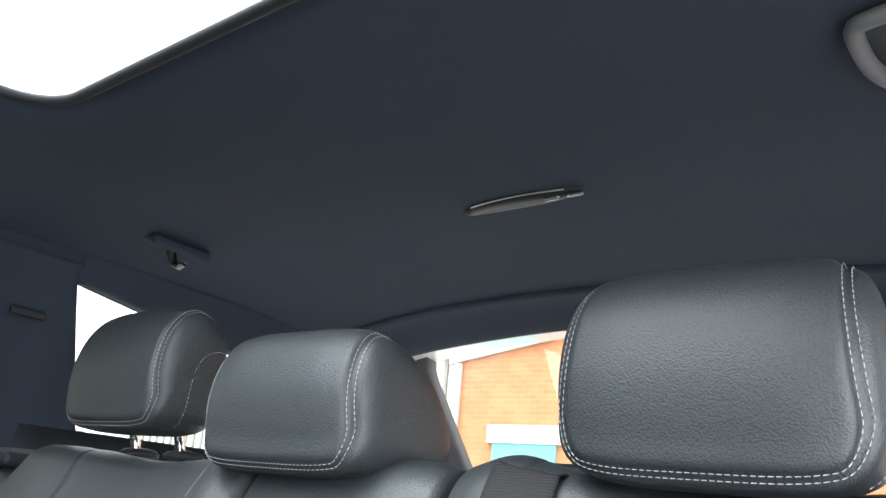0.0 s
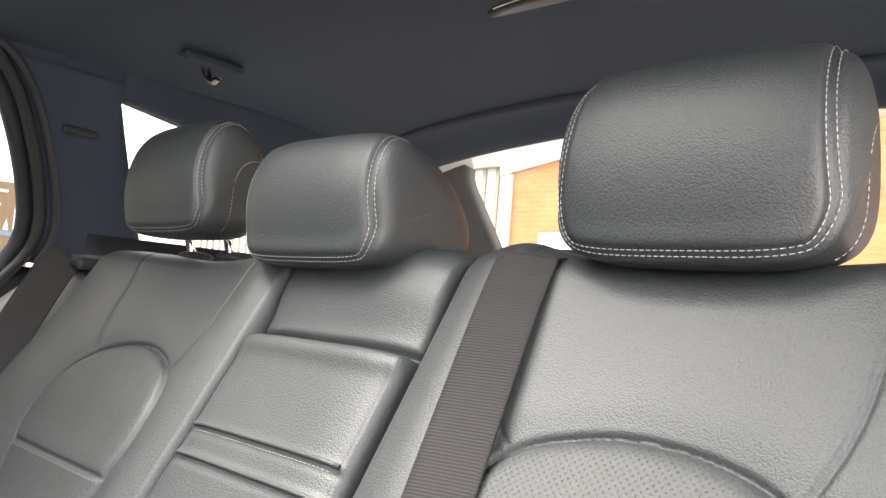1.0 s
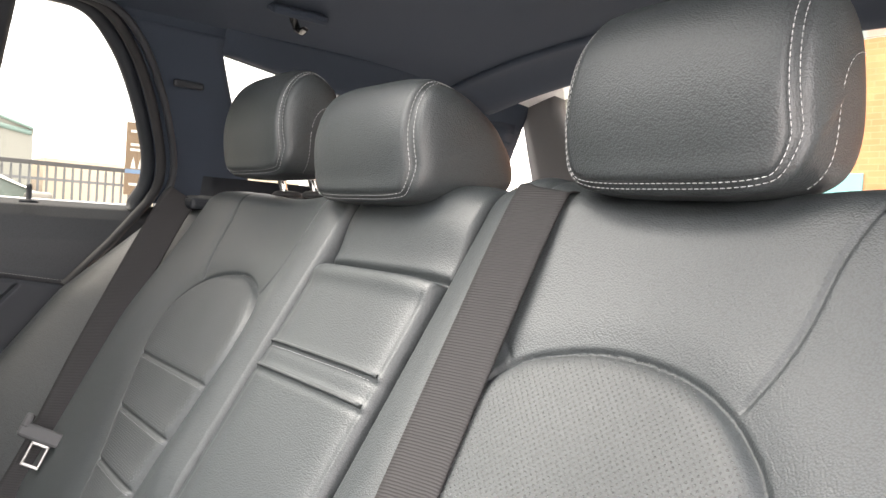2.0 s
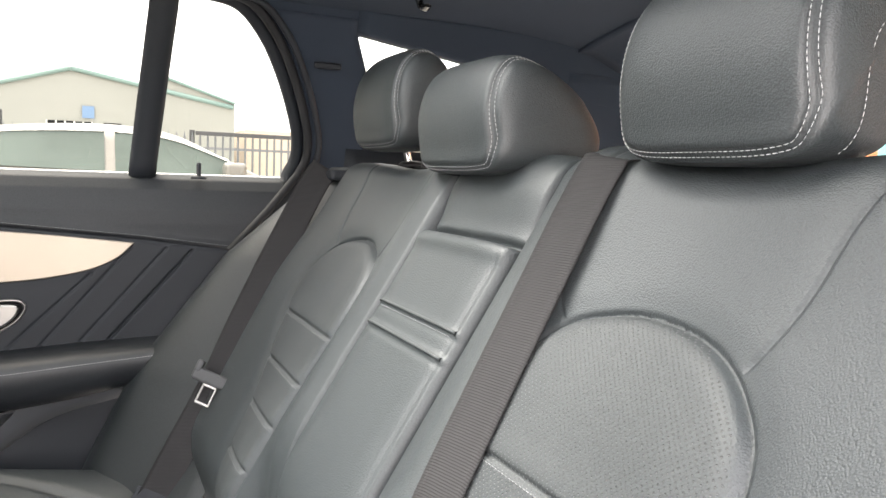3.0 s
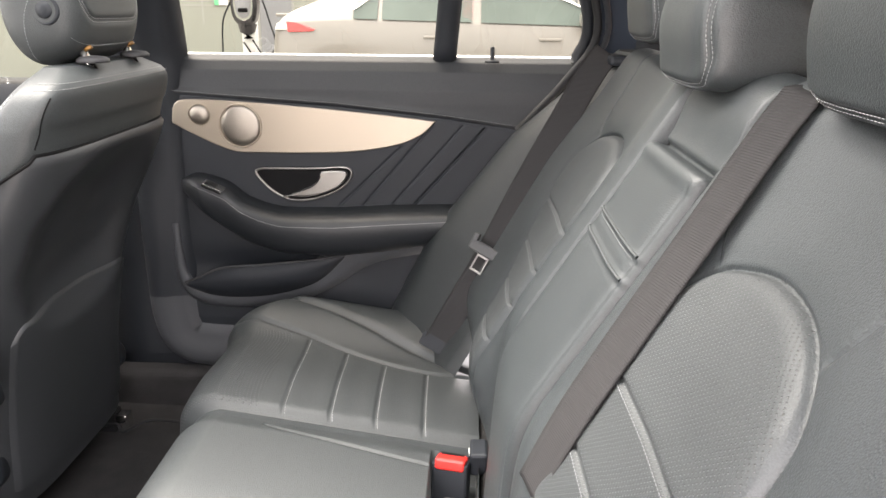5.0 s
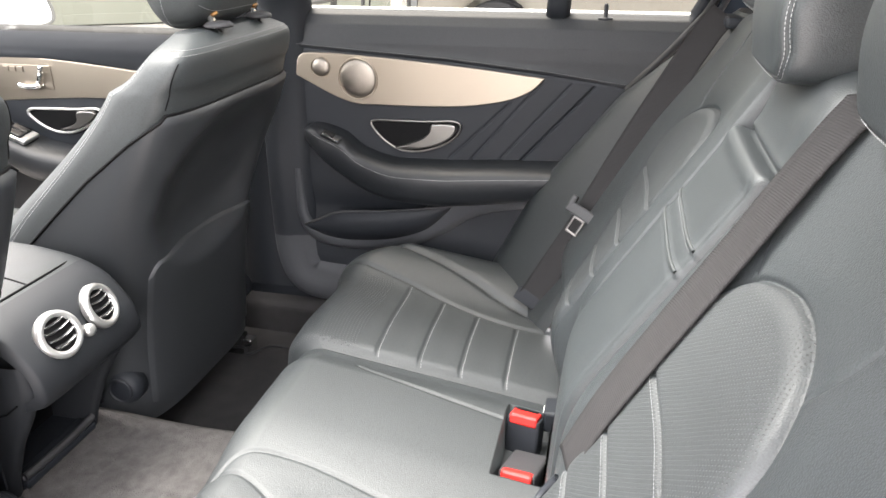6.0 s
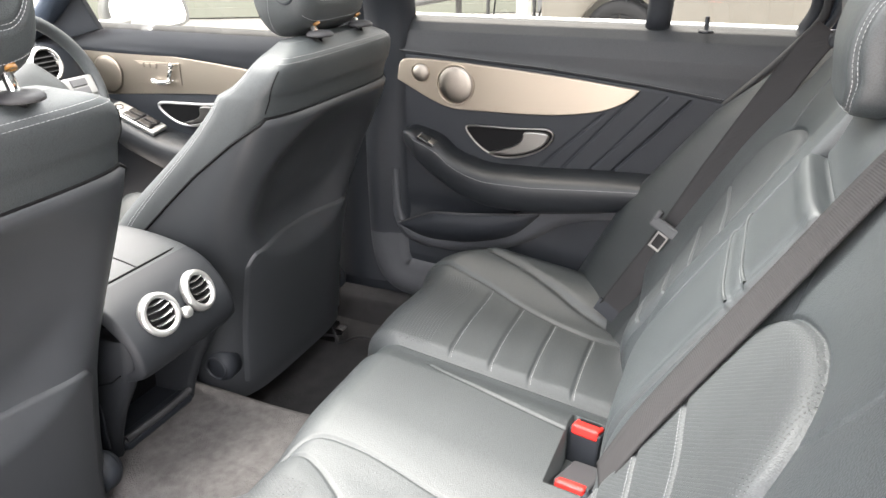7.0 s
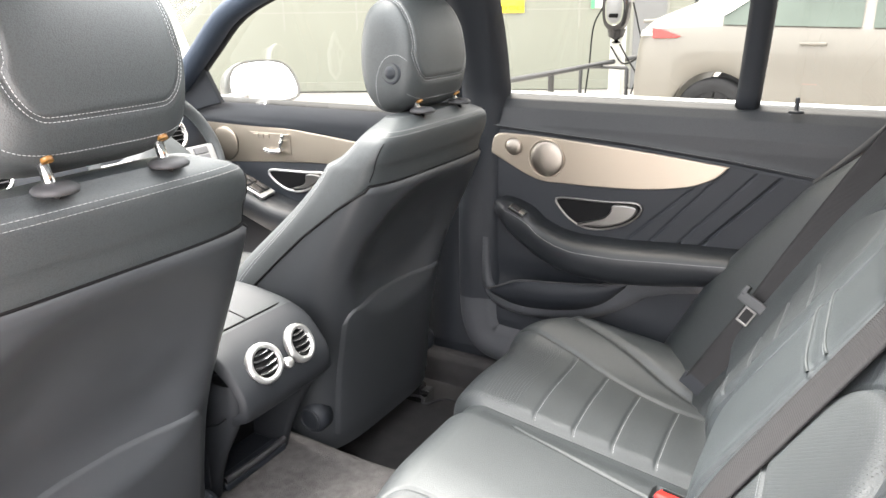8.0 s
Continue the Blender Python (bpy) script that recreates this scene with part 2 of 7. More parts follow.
def tube_data(path, r, sides=8, ry=None, closed=False, base=0, up=(0, 0, 1)):
    path = np.asarray(path, float)
    rr = np.broadcast_to(np.asarray(r, float), (len(path),))
    tang = np.gradient(path, axis=0)
    if closed:
        tang = np.roll(path, -1, 0) - np.roll(path, 1, 0)
    tang /= np.maximum(np.linalg.norm(tang, axis=1, keepdims=True), 1e-9)
    a = np.cross(tang, np.asarray(up, float))
    bad = np.linalg.norm(a, axis=1) < 1e-3
    a[bad] = np.cross(tang[bad], (1.0, 0.02, 0))
    a /= np.linalg.norm(a, axis=1, keepdims=True)
    b = np.cross(a, tang)
    th = np.linspace(0, 2 * math.pi, sides, endpoint=False)
    k = 1.0 if ry is None else ry
    ring = path[:, None] + rr[:, None, None] * (np.cos(th)[None, :, None] * a[:, None] + k * np.sin(th)[None, :, None] * b[:, None])
    f = grid_faces(len(path), sides, wrap_u=True, wrap_v=closed, base=base)
    if not closed:
        f.append(tuple(base + j for j in range(sides)))
        f.append(tuple(base + (len(path) - 1) * sides + j for j in reversed(range(sides))))
    return ring.reshape(-1, 3), f


def tube(name, path, r, material, parent=None, label="", sides=8, ry=None, closed=False, up=(0, 0, 1)):
    v, f = tube_data(path, r, sides, ry, closed, up=up)
    return mesh_of(name, v, f, material, parent, label)


def stitches(name, lines, material, parent, length=0.0032, gap=0.0013, r=0.00032, label="white double stitching"):
    """Short threads laid along the lines, all in one mesh."""
    ob = None
    for line in lines:
        vs, fs, base = [], [], 0
        line = np.asarray(line, float)
        s = np.r_[0, np.cumsum(np.linalg.norm(np.diff(line, axis=0), axis=1))]
        for k in range(int(s[-1] / (length + gap))):
            w = k * (length + gap) + np.linspace(0, length, 3)
            p = np.stack([np.interp(w, s, line[:, c]) for c in range(3)], 1)
            v, f = tube_data(p, [r * 0.6, r, r * 0.6], 4, base=base)
            vs.append(v)
            fs += f
            base += len(v)
        ob = mesh_of(name, np.concatenate(vs), fs, material, parent, label)
    return ob


def box_bm(bm, lo, hi, bevel=0.0, seg=2, m=None):
    r = bmesh.ops.create_cube(bm, size=1)
    c, d = (Vector(lo) + Vector(hi)) / 2, Vector(hi) - Vector(lo)
    for v in r["verts"]:
        v.co = Vector((v.co.x * d.x, v.co.y * d.y, v.co.z * d.z)) + c
    if bevel:
        e = list({e for v in r["verts"] for e in v.link_edges})
        bmesh.ops.bevel(bm, geom=e, offset=bevel, segments=seg, affect="EDGES", profile=0.5)
    if m is not None:
        bmesh.ops.transform(bm, matrix=m, verts=bm.verts)
    return bm


def box(name, lo, hi, material, parent=None, label="", bevel=0.003, seg=2, m=None):
    return part(name, box_bm(bmesh.new(), lo, hi, bevel, seg, m), material, parent, label, smooth=False)


def prism(name, outline, normal_axis, depth, material, parent=None, label="", bevel=0.0, at=None):
    """A plate from an outline of places (n, 3), thickened by depth along an axis, edges rounded."""
    bm = bmesh.new()
    vs = [bm.verts.new(p) for p in outline]
    f = bm.faces.new(vs)
    r = bmesh.ops.extrude_face_region(bm, geom=[f])
    off = Vector((0, 0, 0))
    off["xyz".index(normal_axis)] = depth
    top = [e for e in r["geom"] if isinstance(e, bmesh.types.BMVert)]
    bmesh.ops.translate(bm, verts=top, vec=off)
    if bevel:
        es = [e for e in bm.edges if all(v in top for v in e.verts)]
        bmesh.ops.bevel(bm, geom=es, offset=bevel, segments=2, affect="EDGES", profile=0.5)
    return part(name, bm, material, parent, label)


def revolve(name, profile, material, parent=None, label="", sides=24, m=None):
    """Turns a profile of (radius, height) about z, then places it by m."""
    pr = np.asarray(profile, float)
    th = np.linspace(0, 2 * math.pi, sides, endpoint=False)
    v = np.stack([pr[:, None, 0] * np.cos(th), pr[:, None, 0] * np.sin(th), np.broadcast_to(pr[:, None, 1], (len(pr), sides))], -1).reshape(-1, 3)
    f = grid_faces(len(pr), sides, wrap_u=True)
    f += [tuple(range(sides - 1, -1, -1)), tuple((len(pr) - 1) * sides + j for j in range(sides))]
    if m is not None:
        v = np.array([m @ Vector(p) for p in v])
    return mesh_of(name, v, f, material, parent, label)


def line_dist(px, py, line):
    """The distance of every place (px, py) from a line of points."""
    best = np.full(px.shape, 9.0)
    for a, b in zip(line[:-1], line[1:]):
        d = b - a
        t = np.clip(((px - a[0]) * d[0] + (py - a[1]) * d[1]) / max(d @ d, 1e-12), 0, 1)
        best = np.minimum(best, np.hypot(px - a[0] - t * d[0], py - a[1] - t * d[1]))
    return best


def smooth01(x):
    x = np.clip(x, 0, 1)
    return x * x * (3 - 2 * x)


# ---- the car's shell: floor, headliner, pillars ----
GROUND = -0.12
DN, DD = np.array([0, -0.850, 0.527]), np.array([0, 0.527, 0.850])   # backrest normal and rise


def carpet_floor():
    x = np.linspace(-0.74, 0.74, 75)
    y = np.linspace(-1.75, -0.45, 66)
    X, Y = np.meshgrid(x, y)
    tunnel = 0.146 * smooth01((0.19 - np.abs(X)) / 0.06)
    Z = 0.215 + tunnel + 0.06 * smooth01((X - 0.62) / 0.06) + 0.006 * np.sin(9 * X + 4 * Y) * np.sin(11 * Y)
    ob = sheet("floor", np.stack([X, Y, Z], -1), CARPET, back=(0, 0, -0.06))
    tagged(ob, "charcoal carpet over the car floor with a raised tunnel", "floor", kind="structure")


def ceiling_z(X, Y):
    z = 1.312 - 0.055 * np.abs(X / 0.62) ** 2.6 - 0.05 * np.clip((Y - 0.3) / 0.5, 0, 1) ** 2
    return z - 0.10 * np.clip((-0.75 - Y) / 0.8, 0, 1) ** 2


def headliner():
    # one cloth skin with a rounded opening for the roof glass
    x = np.linspace(-0.64, 0.64, 129)
    y = np.linspace(-1.25, 0.64, 190)
    X, Y = np.meshgrid(x, y)
    cx, cy, hx, hy, r = 0.0, -0.62, 0.328, 0.523, 0.065
    qx, qy = np.abs(X - cx) - hx + r, np.abs(Y - cy) - hy + r
    d = np.hypot(np.maximum(qx, 0), np.maximum(qy, 0)) + np.minimum(np.maximum(qx, qy), 0) - r
    # rim of the opening: places just inside are drawn to the outline and lifted
    gx, gy = np.gradient(d, axis=1), np.gradient(d, axis=0)
    gl = np.maximum(np.hypot(gx, gy), 1e-6)
    near = (d < 0.0) & (d > -0.016)
    X2, Y2 = X - np.where(near, d * gx / gl, 0), Y - np.where(near, d * gy / gl, 0)
    Z = ceiling_z(X, Y)
    Z = Z + 0.014 * np.clip(1 - np.maximum(d, 0) / 0.04, 0, 1) ** 2
    Z = np.where(near, Z + 0.004, Z)
    nv, nu = X.shape
    keep = (d > -0.016)
    f = [q for q in grid_faces(nv, nu) if all(keep.flat[k] for k in q)]
    pts = np.stack([X2, Y2, Z], -1).reshape(-1, 3)
    used = sorted({k for q in f for k in q})
    idx = {k: i for i, k in enumerate(used)}
    ob = mesh_of("ceiling", pts[used], [tuple(idx[k] for k in q) for q in f], LINER)
    tagged(ob, "dark charcoal cloth headliner with a roof glass opening", "headliner", kind="structure")
    # seal round the opening and the glass above
    def ring(off):
        line = []
        for (sx, sy, a0) in ((1, 1, 0), (-1, 1, 90), (-1, -1, 180), (1, -1, 270)):
            for k in range(13):
                a = radians(a0 + 7.5 * k)
                line.append((cx + sx * (hx - r) + (r + off) * math.cos(a), cy + sy * (hy - r) + (r + off) * math.sin(a)))
        return np.array(line)
    glass = thing("roof_glass", "tinted panoramic roof glass with black rubber seal", "sunroof")
    lp = ring(-0.004)
    tube("seal", np.c_[lp, ceiling_z(lp[:, 0], lp[:, 1]) + 0.012], 0.006, RUBBER, glass, "black rubber seal", closed=True)
    sheet("pane", np.array([[(-0.37, -1.17, 1.324), (0.37, -1.17, 1.324)], [(-0.37, -0.07, 1.324), (0.37, -0.07, 1.324)]]),
              GLASS_ROOF, glass)
    rim = ring(0.004)
    top = np.stack([np.c_[rim, ceiling_z(rim[:, 0], rim[:, 1]) + 0.012], np.c_[rim, np.full(len(rim), 1.323)]])
    top = np.concatenate([top, top[:, :1]], 1)
    sheet("frame", top, RUBBER, glass)
    # outer roof skin, white paint unseen from inside
    for lo, hi, nm in ((-1.3, -1.175, "front"), (-0.068, 0.842, "rear")):
        x = np.linspace(-0.7, 0.7, 20)
        y = np.linspace(lo, hi, 12)
        X, Y = np.meshgrid(x, y)
        roof = sheet("roof_skin_" + nm, np.stack([X, Y, ceiling_z(X, Y) + 0.028], -1), PAINT_WHITE, back=(0, 0, 0.006))
        tagged(roof, "white painted steel roof panel of the car", "roof", kind="structure")
    for sx in (-1, 1):
        x = np.linspace(0.372, 0.7, 8) * sx
        y = np.linspace(-1.175, -0.068, 12)
        X, Y = np.meshgrid(x, y)
        roof = sheet("roof_skin_side", np.stack([X, Y, ceiling_z(X, Y) + 0.028], -1), PAINT_WHITE, back=(0, 0, 0.006))
        tagged(roof, "white painted steel roof panel beside the glass", "roof", kind="structure")


def side_x(z):
    """Inner side of glass and pillars: leans inwards with height."""
    return 0.735 - 0.115 * np.clip((z - 0.96) / 0.29, -0.2, 1.4) ** 1.25 if np.isscalar(z) is False else \
        0.735 - 0.115 * max(0.0, (z - 0.96) / 0.29) ** 1.25


WIN_EDGE = [(-0.20, 1.262), (-0.13, 1.258), (-0.095, 1.247), (-0.065, 1.222), (-0.033, 1.18), (0.0, 1.115), (0.024, 1.045), (0.026, 1.0), (0.012, 0.968)]


def rear_quarter(sx, name):
    """Trim behind the rear side window, with the cargo window through it."""
    lead = spline(WIN_EDGE[2:], 30)
    z = lead[:, 1][::-1]
    y0 = lead[:, 0][::-1]
    dw_l = np.interp(z, [1.02, 1.226], [0.205, 0.108])
    quarter = thing(name, "dark plastic pillar trim with a cargo side window", "pillar trim", kind="structure")

    def strip(nm, ya, yb, zz, n=14, out=0.0, mt=TRIM_DARK):
        k = np.linspace(0, 1, n)
        Y = ya[:, None] + (yb - ya)[:, None] * k
        Z = np.repeat(zz[:, None], n, 1)
        X = sx * (np.vectorize(side_x)(Z) - 0.012 - out)
        return sheet(nm, np.stack([X, Y, Z], -1), mt, quarter, back=(sx * 0.03, 0, 0))
    strip("pillar_trim", y0 + 0.012, dw_l, z, mt=LINER)
    # cover where the pillar meets the roof
    Y, Z = np.meshgrid(np.linspace(-0.075, 0.12, 16), np.linspace(1.222, 1.282, 8))
    Z = np.maximum(Z, np.interp(Y, [-0.075, -0.05], [1.24, 1.222]))
    sheet("pillar_head", np.stack([sx * (np.vectorize(side_x)(Z) - 0.008), Y, Z], -1), LINER, quarter, back=(sx * 0.02, 0, 0))
    # above, below and behind the cargo window
    yy = np.linspace(0.108, 0.82, 30)
    ztop = 1.226 - 0.13 * (yy - 0.108) - 0.10 * np.clip(yy - 0.3, 0, 1) ** 2
    zr = np.linspace(0, 1, 10)
    Z = ztop[:, None] + (1.262 - ztop)[:, None] * zr
    Y = np.repeat(yy[:, None], 10, 1)
    sheet("roof_rail_trim", np.stack([sx * (np.vectorize(side_x)(Z) - 0.012), Y, Z], -1), LINER, quarter, back=(sx * 0.03, 0, 0))
    Z = 0.55 + np.linspace(0, 1, 10)[None] * (1.022 - 0.55) + 0 * yy[:, None]
    Y = np.repeat(np.linspace(0.12, 0.9, 30)[:, None], 10, 1)
    sheet("lower_trim", np.stack([sx * (np.vectorize(side_x)(np.maximum(Z, 0.96)) - 0.012), Y, Z], -1), PLASTIC, quarter, back=(sx * 0.03, 0, 0))
    Z = np.linspace(1.02, 1.2, 10)[None] + 0 * np.linspace(0, 1, 8)[:, None]
    Y = 0.62 + np.linspace(0, 0.22, 8)[:, None] - 0.25 * (Z - 1.02)
    sheet("rear_pillar_trim", np.stack([sx * (np.vectorize(side_x)(Z) - 0.012), Y, Z], -1), LINER, quarter, back=(sx * 0.03, 0, 0))
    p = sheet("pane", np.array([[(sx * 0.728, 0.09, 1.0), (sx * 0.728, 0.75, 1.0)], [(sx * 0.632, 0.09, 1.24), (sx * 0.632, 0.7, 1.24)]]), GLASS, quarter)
    # bright edge of the window's seal
    tube("window_seal", [(sx * (side_x(a) - 0.004), b, a) for a, b in zip(z, dw_l - 0.002)], 0.0035, PLASTIC_GREY, quarter)
    # emblem recess on the trim
    box("cover_plate", (sx * 0.634 - 0.002, 0.035, 1.158), (sx * 0.634 + 0.004, 0.085, 1.17), PLASTIC, quarter, bevel=0.004)
    # rubber door seal round the opening
    e = spline(WIN_EDGE, 40)
    tube("door_seal", [(sx * (side_x(q) - 0.022), p + 0.016, q) for p, q in e] + [(sx * 0.70, -0.03, 0.90), (sx * 0.68, -0.10, 0.83)], 0.008, RUBBER, quarter, "ribbed black rubber door seal")
    tube("inner_seal", [(sx * (side_x(q) - 0.03), p + 0.034, q) for p, q in e], 0.006, TRIM_DARK, quarter)


def tailgate():
    gate = thing("tailgate", "closed tailgate with a heated rear window and grey trim", "tailgate")

    def at(u, z):
        return (u, 0.80 + 0.33 * (1.28 - z), z)
    # trim ring as four bars
    o = [(-0.60, 1.30), (-0.3, 1.325), (0, 1.33), (0.3, 1.325), (0.60, 1.30)]
    i = [(-0.54, 1.266), (-0.3, 1.289), (0, 1.296), (0.3, 1.289), (0.54, 1.266)]
    oo, ii = spline(o, 30), spline(i, 30)
    k = np.linspace(0, 1, 5)[:, None, None]
    P = ii[None] + (oo - ii)[None] * k
    sheet("upper_trim", np.array([[at(a, b) for a, b in row] for row in P]), PLASTIC_GREY, gate, back=(0, 0.03, 0.01))
    for sx in (-1, 1):
        z = np.linspace(0.95, 1.27, 16)
        inn = np.interp(z, [0.95, 1.22, 1.262], [0.43, 0.535, 0.53])
        P = np.stack([[at(sx * (a + (0.64 - a) * q), zz) for a, zz in zip(inn, z)] for q in np.linspace(0, 1, 6)])
        sheet("side_trim", P, PLASTIC_GREY, gate, back=(0, 0.03, 0.01))
    sheet("lower_trim", np.array([[at(u, z) for u in (-0.62, 0, 0.62)] for z in (0.55, 0.8, 0.965)]), PLASTIC, gate, back=(0, 0.03, 0.01))
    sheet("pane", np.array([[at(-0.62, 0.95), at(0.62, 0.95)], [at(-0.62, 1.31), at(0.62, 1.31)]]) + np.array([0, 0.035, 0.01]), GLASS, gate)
    # headliner's rear edge drops to the gate
    x = np.linspace(-0.62, 0.62, 40)
    y = np.linspace(0.58, 0.81, 14)
    X, Y = np.meshgrid(x, y)
    hump = 0.035 * np.exp(-(X / 0.27) ** 4)
    Z = ceiling_z(X, Y * 0 + 0.60) - 0.004 - 0.035 * smooth01((Y - 0.6) / 0.12) + (0.05 + hump) * smooth01((Y - 0.68) / 0.12)
    ob = sheet("ceiling_rear", np.stack([X, Y, Z], -1), LINER, back=(0, 0, 0.01))
    tagged(ob, "rear edge of the charcoal headliner above the tailgate", "headliner", kind="structure")


def cargo():
    ob = box("cargo_floor", (-0.62, 0.12, 0.5), (0.62, 0.98, 0.56), CARPET, bevel=0.01)
    tagged(ob, "charcoal carpeted luggage floor behind the seats", "floor", kind="structure")


carpet_floor()
headliner()
rear_quarter(-1, "pillar_trim_offside")
rear_quarter(1, "pillar_trim_nearside")
tailgate()
cargo()


# ---- rear bench ----
S_FLAT, ROLL = 0.64, 0.042


def back_base(s):
    """Place and normal of the backrest's middle line at s metres up the slope; past S_FLAT it rolls over the top."""
    s = np.asarray(s, float)
    origin = np.array([0, -0.273, 0.43])
    flat = origin + np.minimum(s, S_FLAT)[..., None] * DD
    ph = np.clip((s - S_FLAT) / ROLL, 0, 2.3)[..., None]
    nrm = np.cos(ph) * DN + np.sin(ph) * DD
    return flat - ROLL * DN + ROLL * nrm, nrm


def sz(z):
    return (z - 0.43) / 0.85


MED = spline([(0.225, 0.44), (0.222, 0.52), (0.215, 0.61), (0.206, 0.69), (0.194, 0.76), (0.187, 0.80), (0.192, 0.838), (0.214, 0.867), (0.245, 0.881), (0.285, 0.889), (0.33, 0.887),
              (0.368, 0.877), (0.398, 0.859), (0.419, 0.835), (0.4255, 0.80), (0.410, 0.765), (0.381, 0.715), (0.347, 0.66), (0.325, 0.60), (0.305, 0.54), (0.295, 0.47)], 120)
BARS = [0.771, 0.713, 0.661, 0.608]
SEAM_OUT = spline([(0.386, 0.870), (0.399, 0.894), (0.408, 0.92), (0.415, 0.955), (0.430, 0.99), (0.44, 1.02)], 24)
SEAM_IN = spline([(0.216, 0.867), (0.198, 0.883), (0.184, 0.905), (0.176, 0.94), (0.172, 0.98), (0.172, 1.02)], 24)


def inside_med(ax, zz):
    poly = np.concatenate([MED, [[MED[-1, 0], 0.30], [MED[0, 0], 0.30]]])
    hit = np.zeros(np.shape(ax), bool)
    for p, q in zip(poly, np.roll(poly, -1, 0)):
        if p[1] != q[1]:
            hit ^= ((p[1] > zz) != (q[1] > zz)) & (ax < (q[0] - p[0]) * (zz - p[1]) / (q[1] - p[1]) + p[0])
    return hit


def outer_height(X, S):
    ax, zz = np.abs(X), 0.43 + 0.85 * S
    h = 0.010 * np.exp(-((ax - 0.150) / 0.035) ** 2)
    h = h + 0.010 * smooth01((ax - 0.40) / 0.16) * smooth01((0.95 - zz) / 0.16)
    h = h - 0.010 * np.exp(-((ax - 0.30) / 0.10) ** 2)
    # foot of the panel tucks back, straight down beside the centre pad
    inner = smooth01((0.225 - ax) / 0.07)
    h = h - (1 - inner) * 0.150 * smooth01((0.60 - zz) / 0.17) ** 1.4
    h = h - inner * (0.63 * 0.012 * np.log1p(np.exp(np.clip((0.645 - zz) / 0.012, -30, 30))) + 0.008 * smooth01((0.70 - zz) / 0.08))
    md = line_dist(ax, S, np.c_[MED[:, 0], sz(MED[:, 1])])
    inn = inside_med(ax, zz)
    # padded panel: a firm rolled rim inside a narrow sewn groove
    pad = 0.0052 * (1 - np.exp(-(md / 0.009) ** 2)) + 0.0035 * (1 - np.exp(-(md / 0.04) ** 2))
    h = h + np.where(inn, pad, 0.0) - 0.0040 * np.exp(-(md / 0.0029) ** 2)
    h = h - np.where(inn, 0.0, 0.0022 * np.exp(-(md / 0.016) ** 2))
    for b in BARS:
        d = zz - b
        groove = -0.0034 * np.exp(-(d / 0.0020) ** 2) + 0.0005 * np.exp(-((d - 0.010) / 0.008) ** 2)
        h = h + np.where(inn, groove * smooth01(md / 0.008), 0)
    for line in (SEAM_OUT, SEAM_IN):
        d = line_dist(ax, S, np.c_[line[:, 0], sz(line[:, 1])])
        h = h - (0.0020 * np.exp(-(d / 0.0022) ** 2) + 0.0008 * np.exp(-(d / 0.014) ** 2)) * (1 - np.exp(-(md / 0.009) ** 2))
    return h


def centre_height(X, S):
    zz = 0.43 + 0.85 * S
    h = 0.0115 - 0.007 * np.abs(X / 0.1) ** 5
    # the pad ends in a firm lip below the set-back upper panel
    h = h + 0.003 * np.exp(-((zz - 0.902) / 0.008) ** 2) - 0.012 * smooth01((zz - 0.910) / 0.006) + 0.008 * smooth01((zz - 0.925) / 0.04)
    h = h - 0.010 * np.exp(-((zz - 0.9145) / 0.0035) ** 2)
    # below, the pad drops straight down
    h = h - 0.63 * 0.012 * np.log1p(np.exp(np.clip((0.645 - zz) / 0.012, -30, 30)))
    for b in (0.831, 0.808):
        h = h + 0.0008 * np.exp(-((zz - b) / 0.0030) ** 2) - 0.0008 * np.exp(-((zz - b + 0.0048) / 0.0026) ** 2)
    h = h - 0.0006 * smooth01((0.829 - zz) / 0.005) * smooth01((zz - 0.809) / 0.005)
    for e in (-0.093, 0.093):
        h = h - 0.0009 * np.exp(-((X - e) / 0.0032) ** 2) * smooth01((0.905 - zz) / 0.01)
    return h


def back_panel(name, x0, x1, height, label, s0=-0.02, s1=S_FLAT + 0.088, step=0.0019, parent=None, edge=0.010, taper=None):
    nx, ns = int((x1 - x0) / step) + 1, int((s1 - s0) / step) + 1
    S, U = np.meshgrid(np.linspace(s0, s1, ns), np.linspace(0, 1, nx), indexing="ij")
    X = x0 + (x1 - x0) * U
    if taper is not None:
        X = taper(X, U, S)
    h = height(X, S)
    dist = np.minimum(U, 1 - U) * (x1 - x0)
    h = h - 0.018 * (1 - np.sqrt(np.clip(1 - (1 - np.clip(dist / edge, 0, 1)) ** 2, 0, 1)))
    base, nrm = back_base(S)
    P = base + h[..., None] * nrm
    P[..., 0] = X
    P[..., 2] += 0.007 * smooth01((X - 0.10) / 0.08) * smooth01((S - 0.55) / 0.1)
    return sheet(name, P, LEATHER, parent, label)


def on_back(line, height, lift=0.0008, flip=1):
    """Places on the backrest's skin along a line of (x, z)."""
    line = np.asarray(line, float)
    X, S = line[:, 0] * flip, sz(line[:, 1])
    h = height(X, S)
    base, nrm = back_base(S)
    P = base + (h + lift)[:, None] * nrm
    P[:, 0] = X
    return P


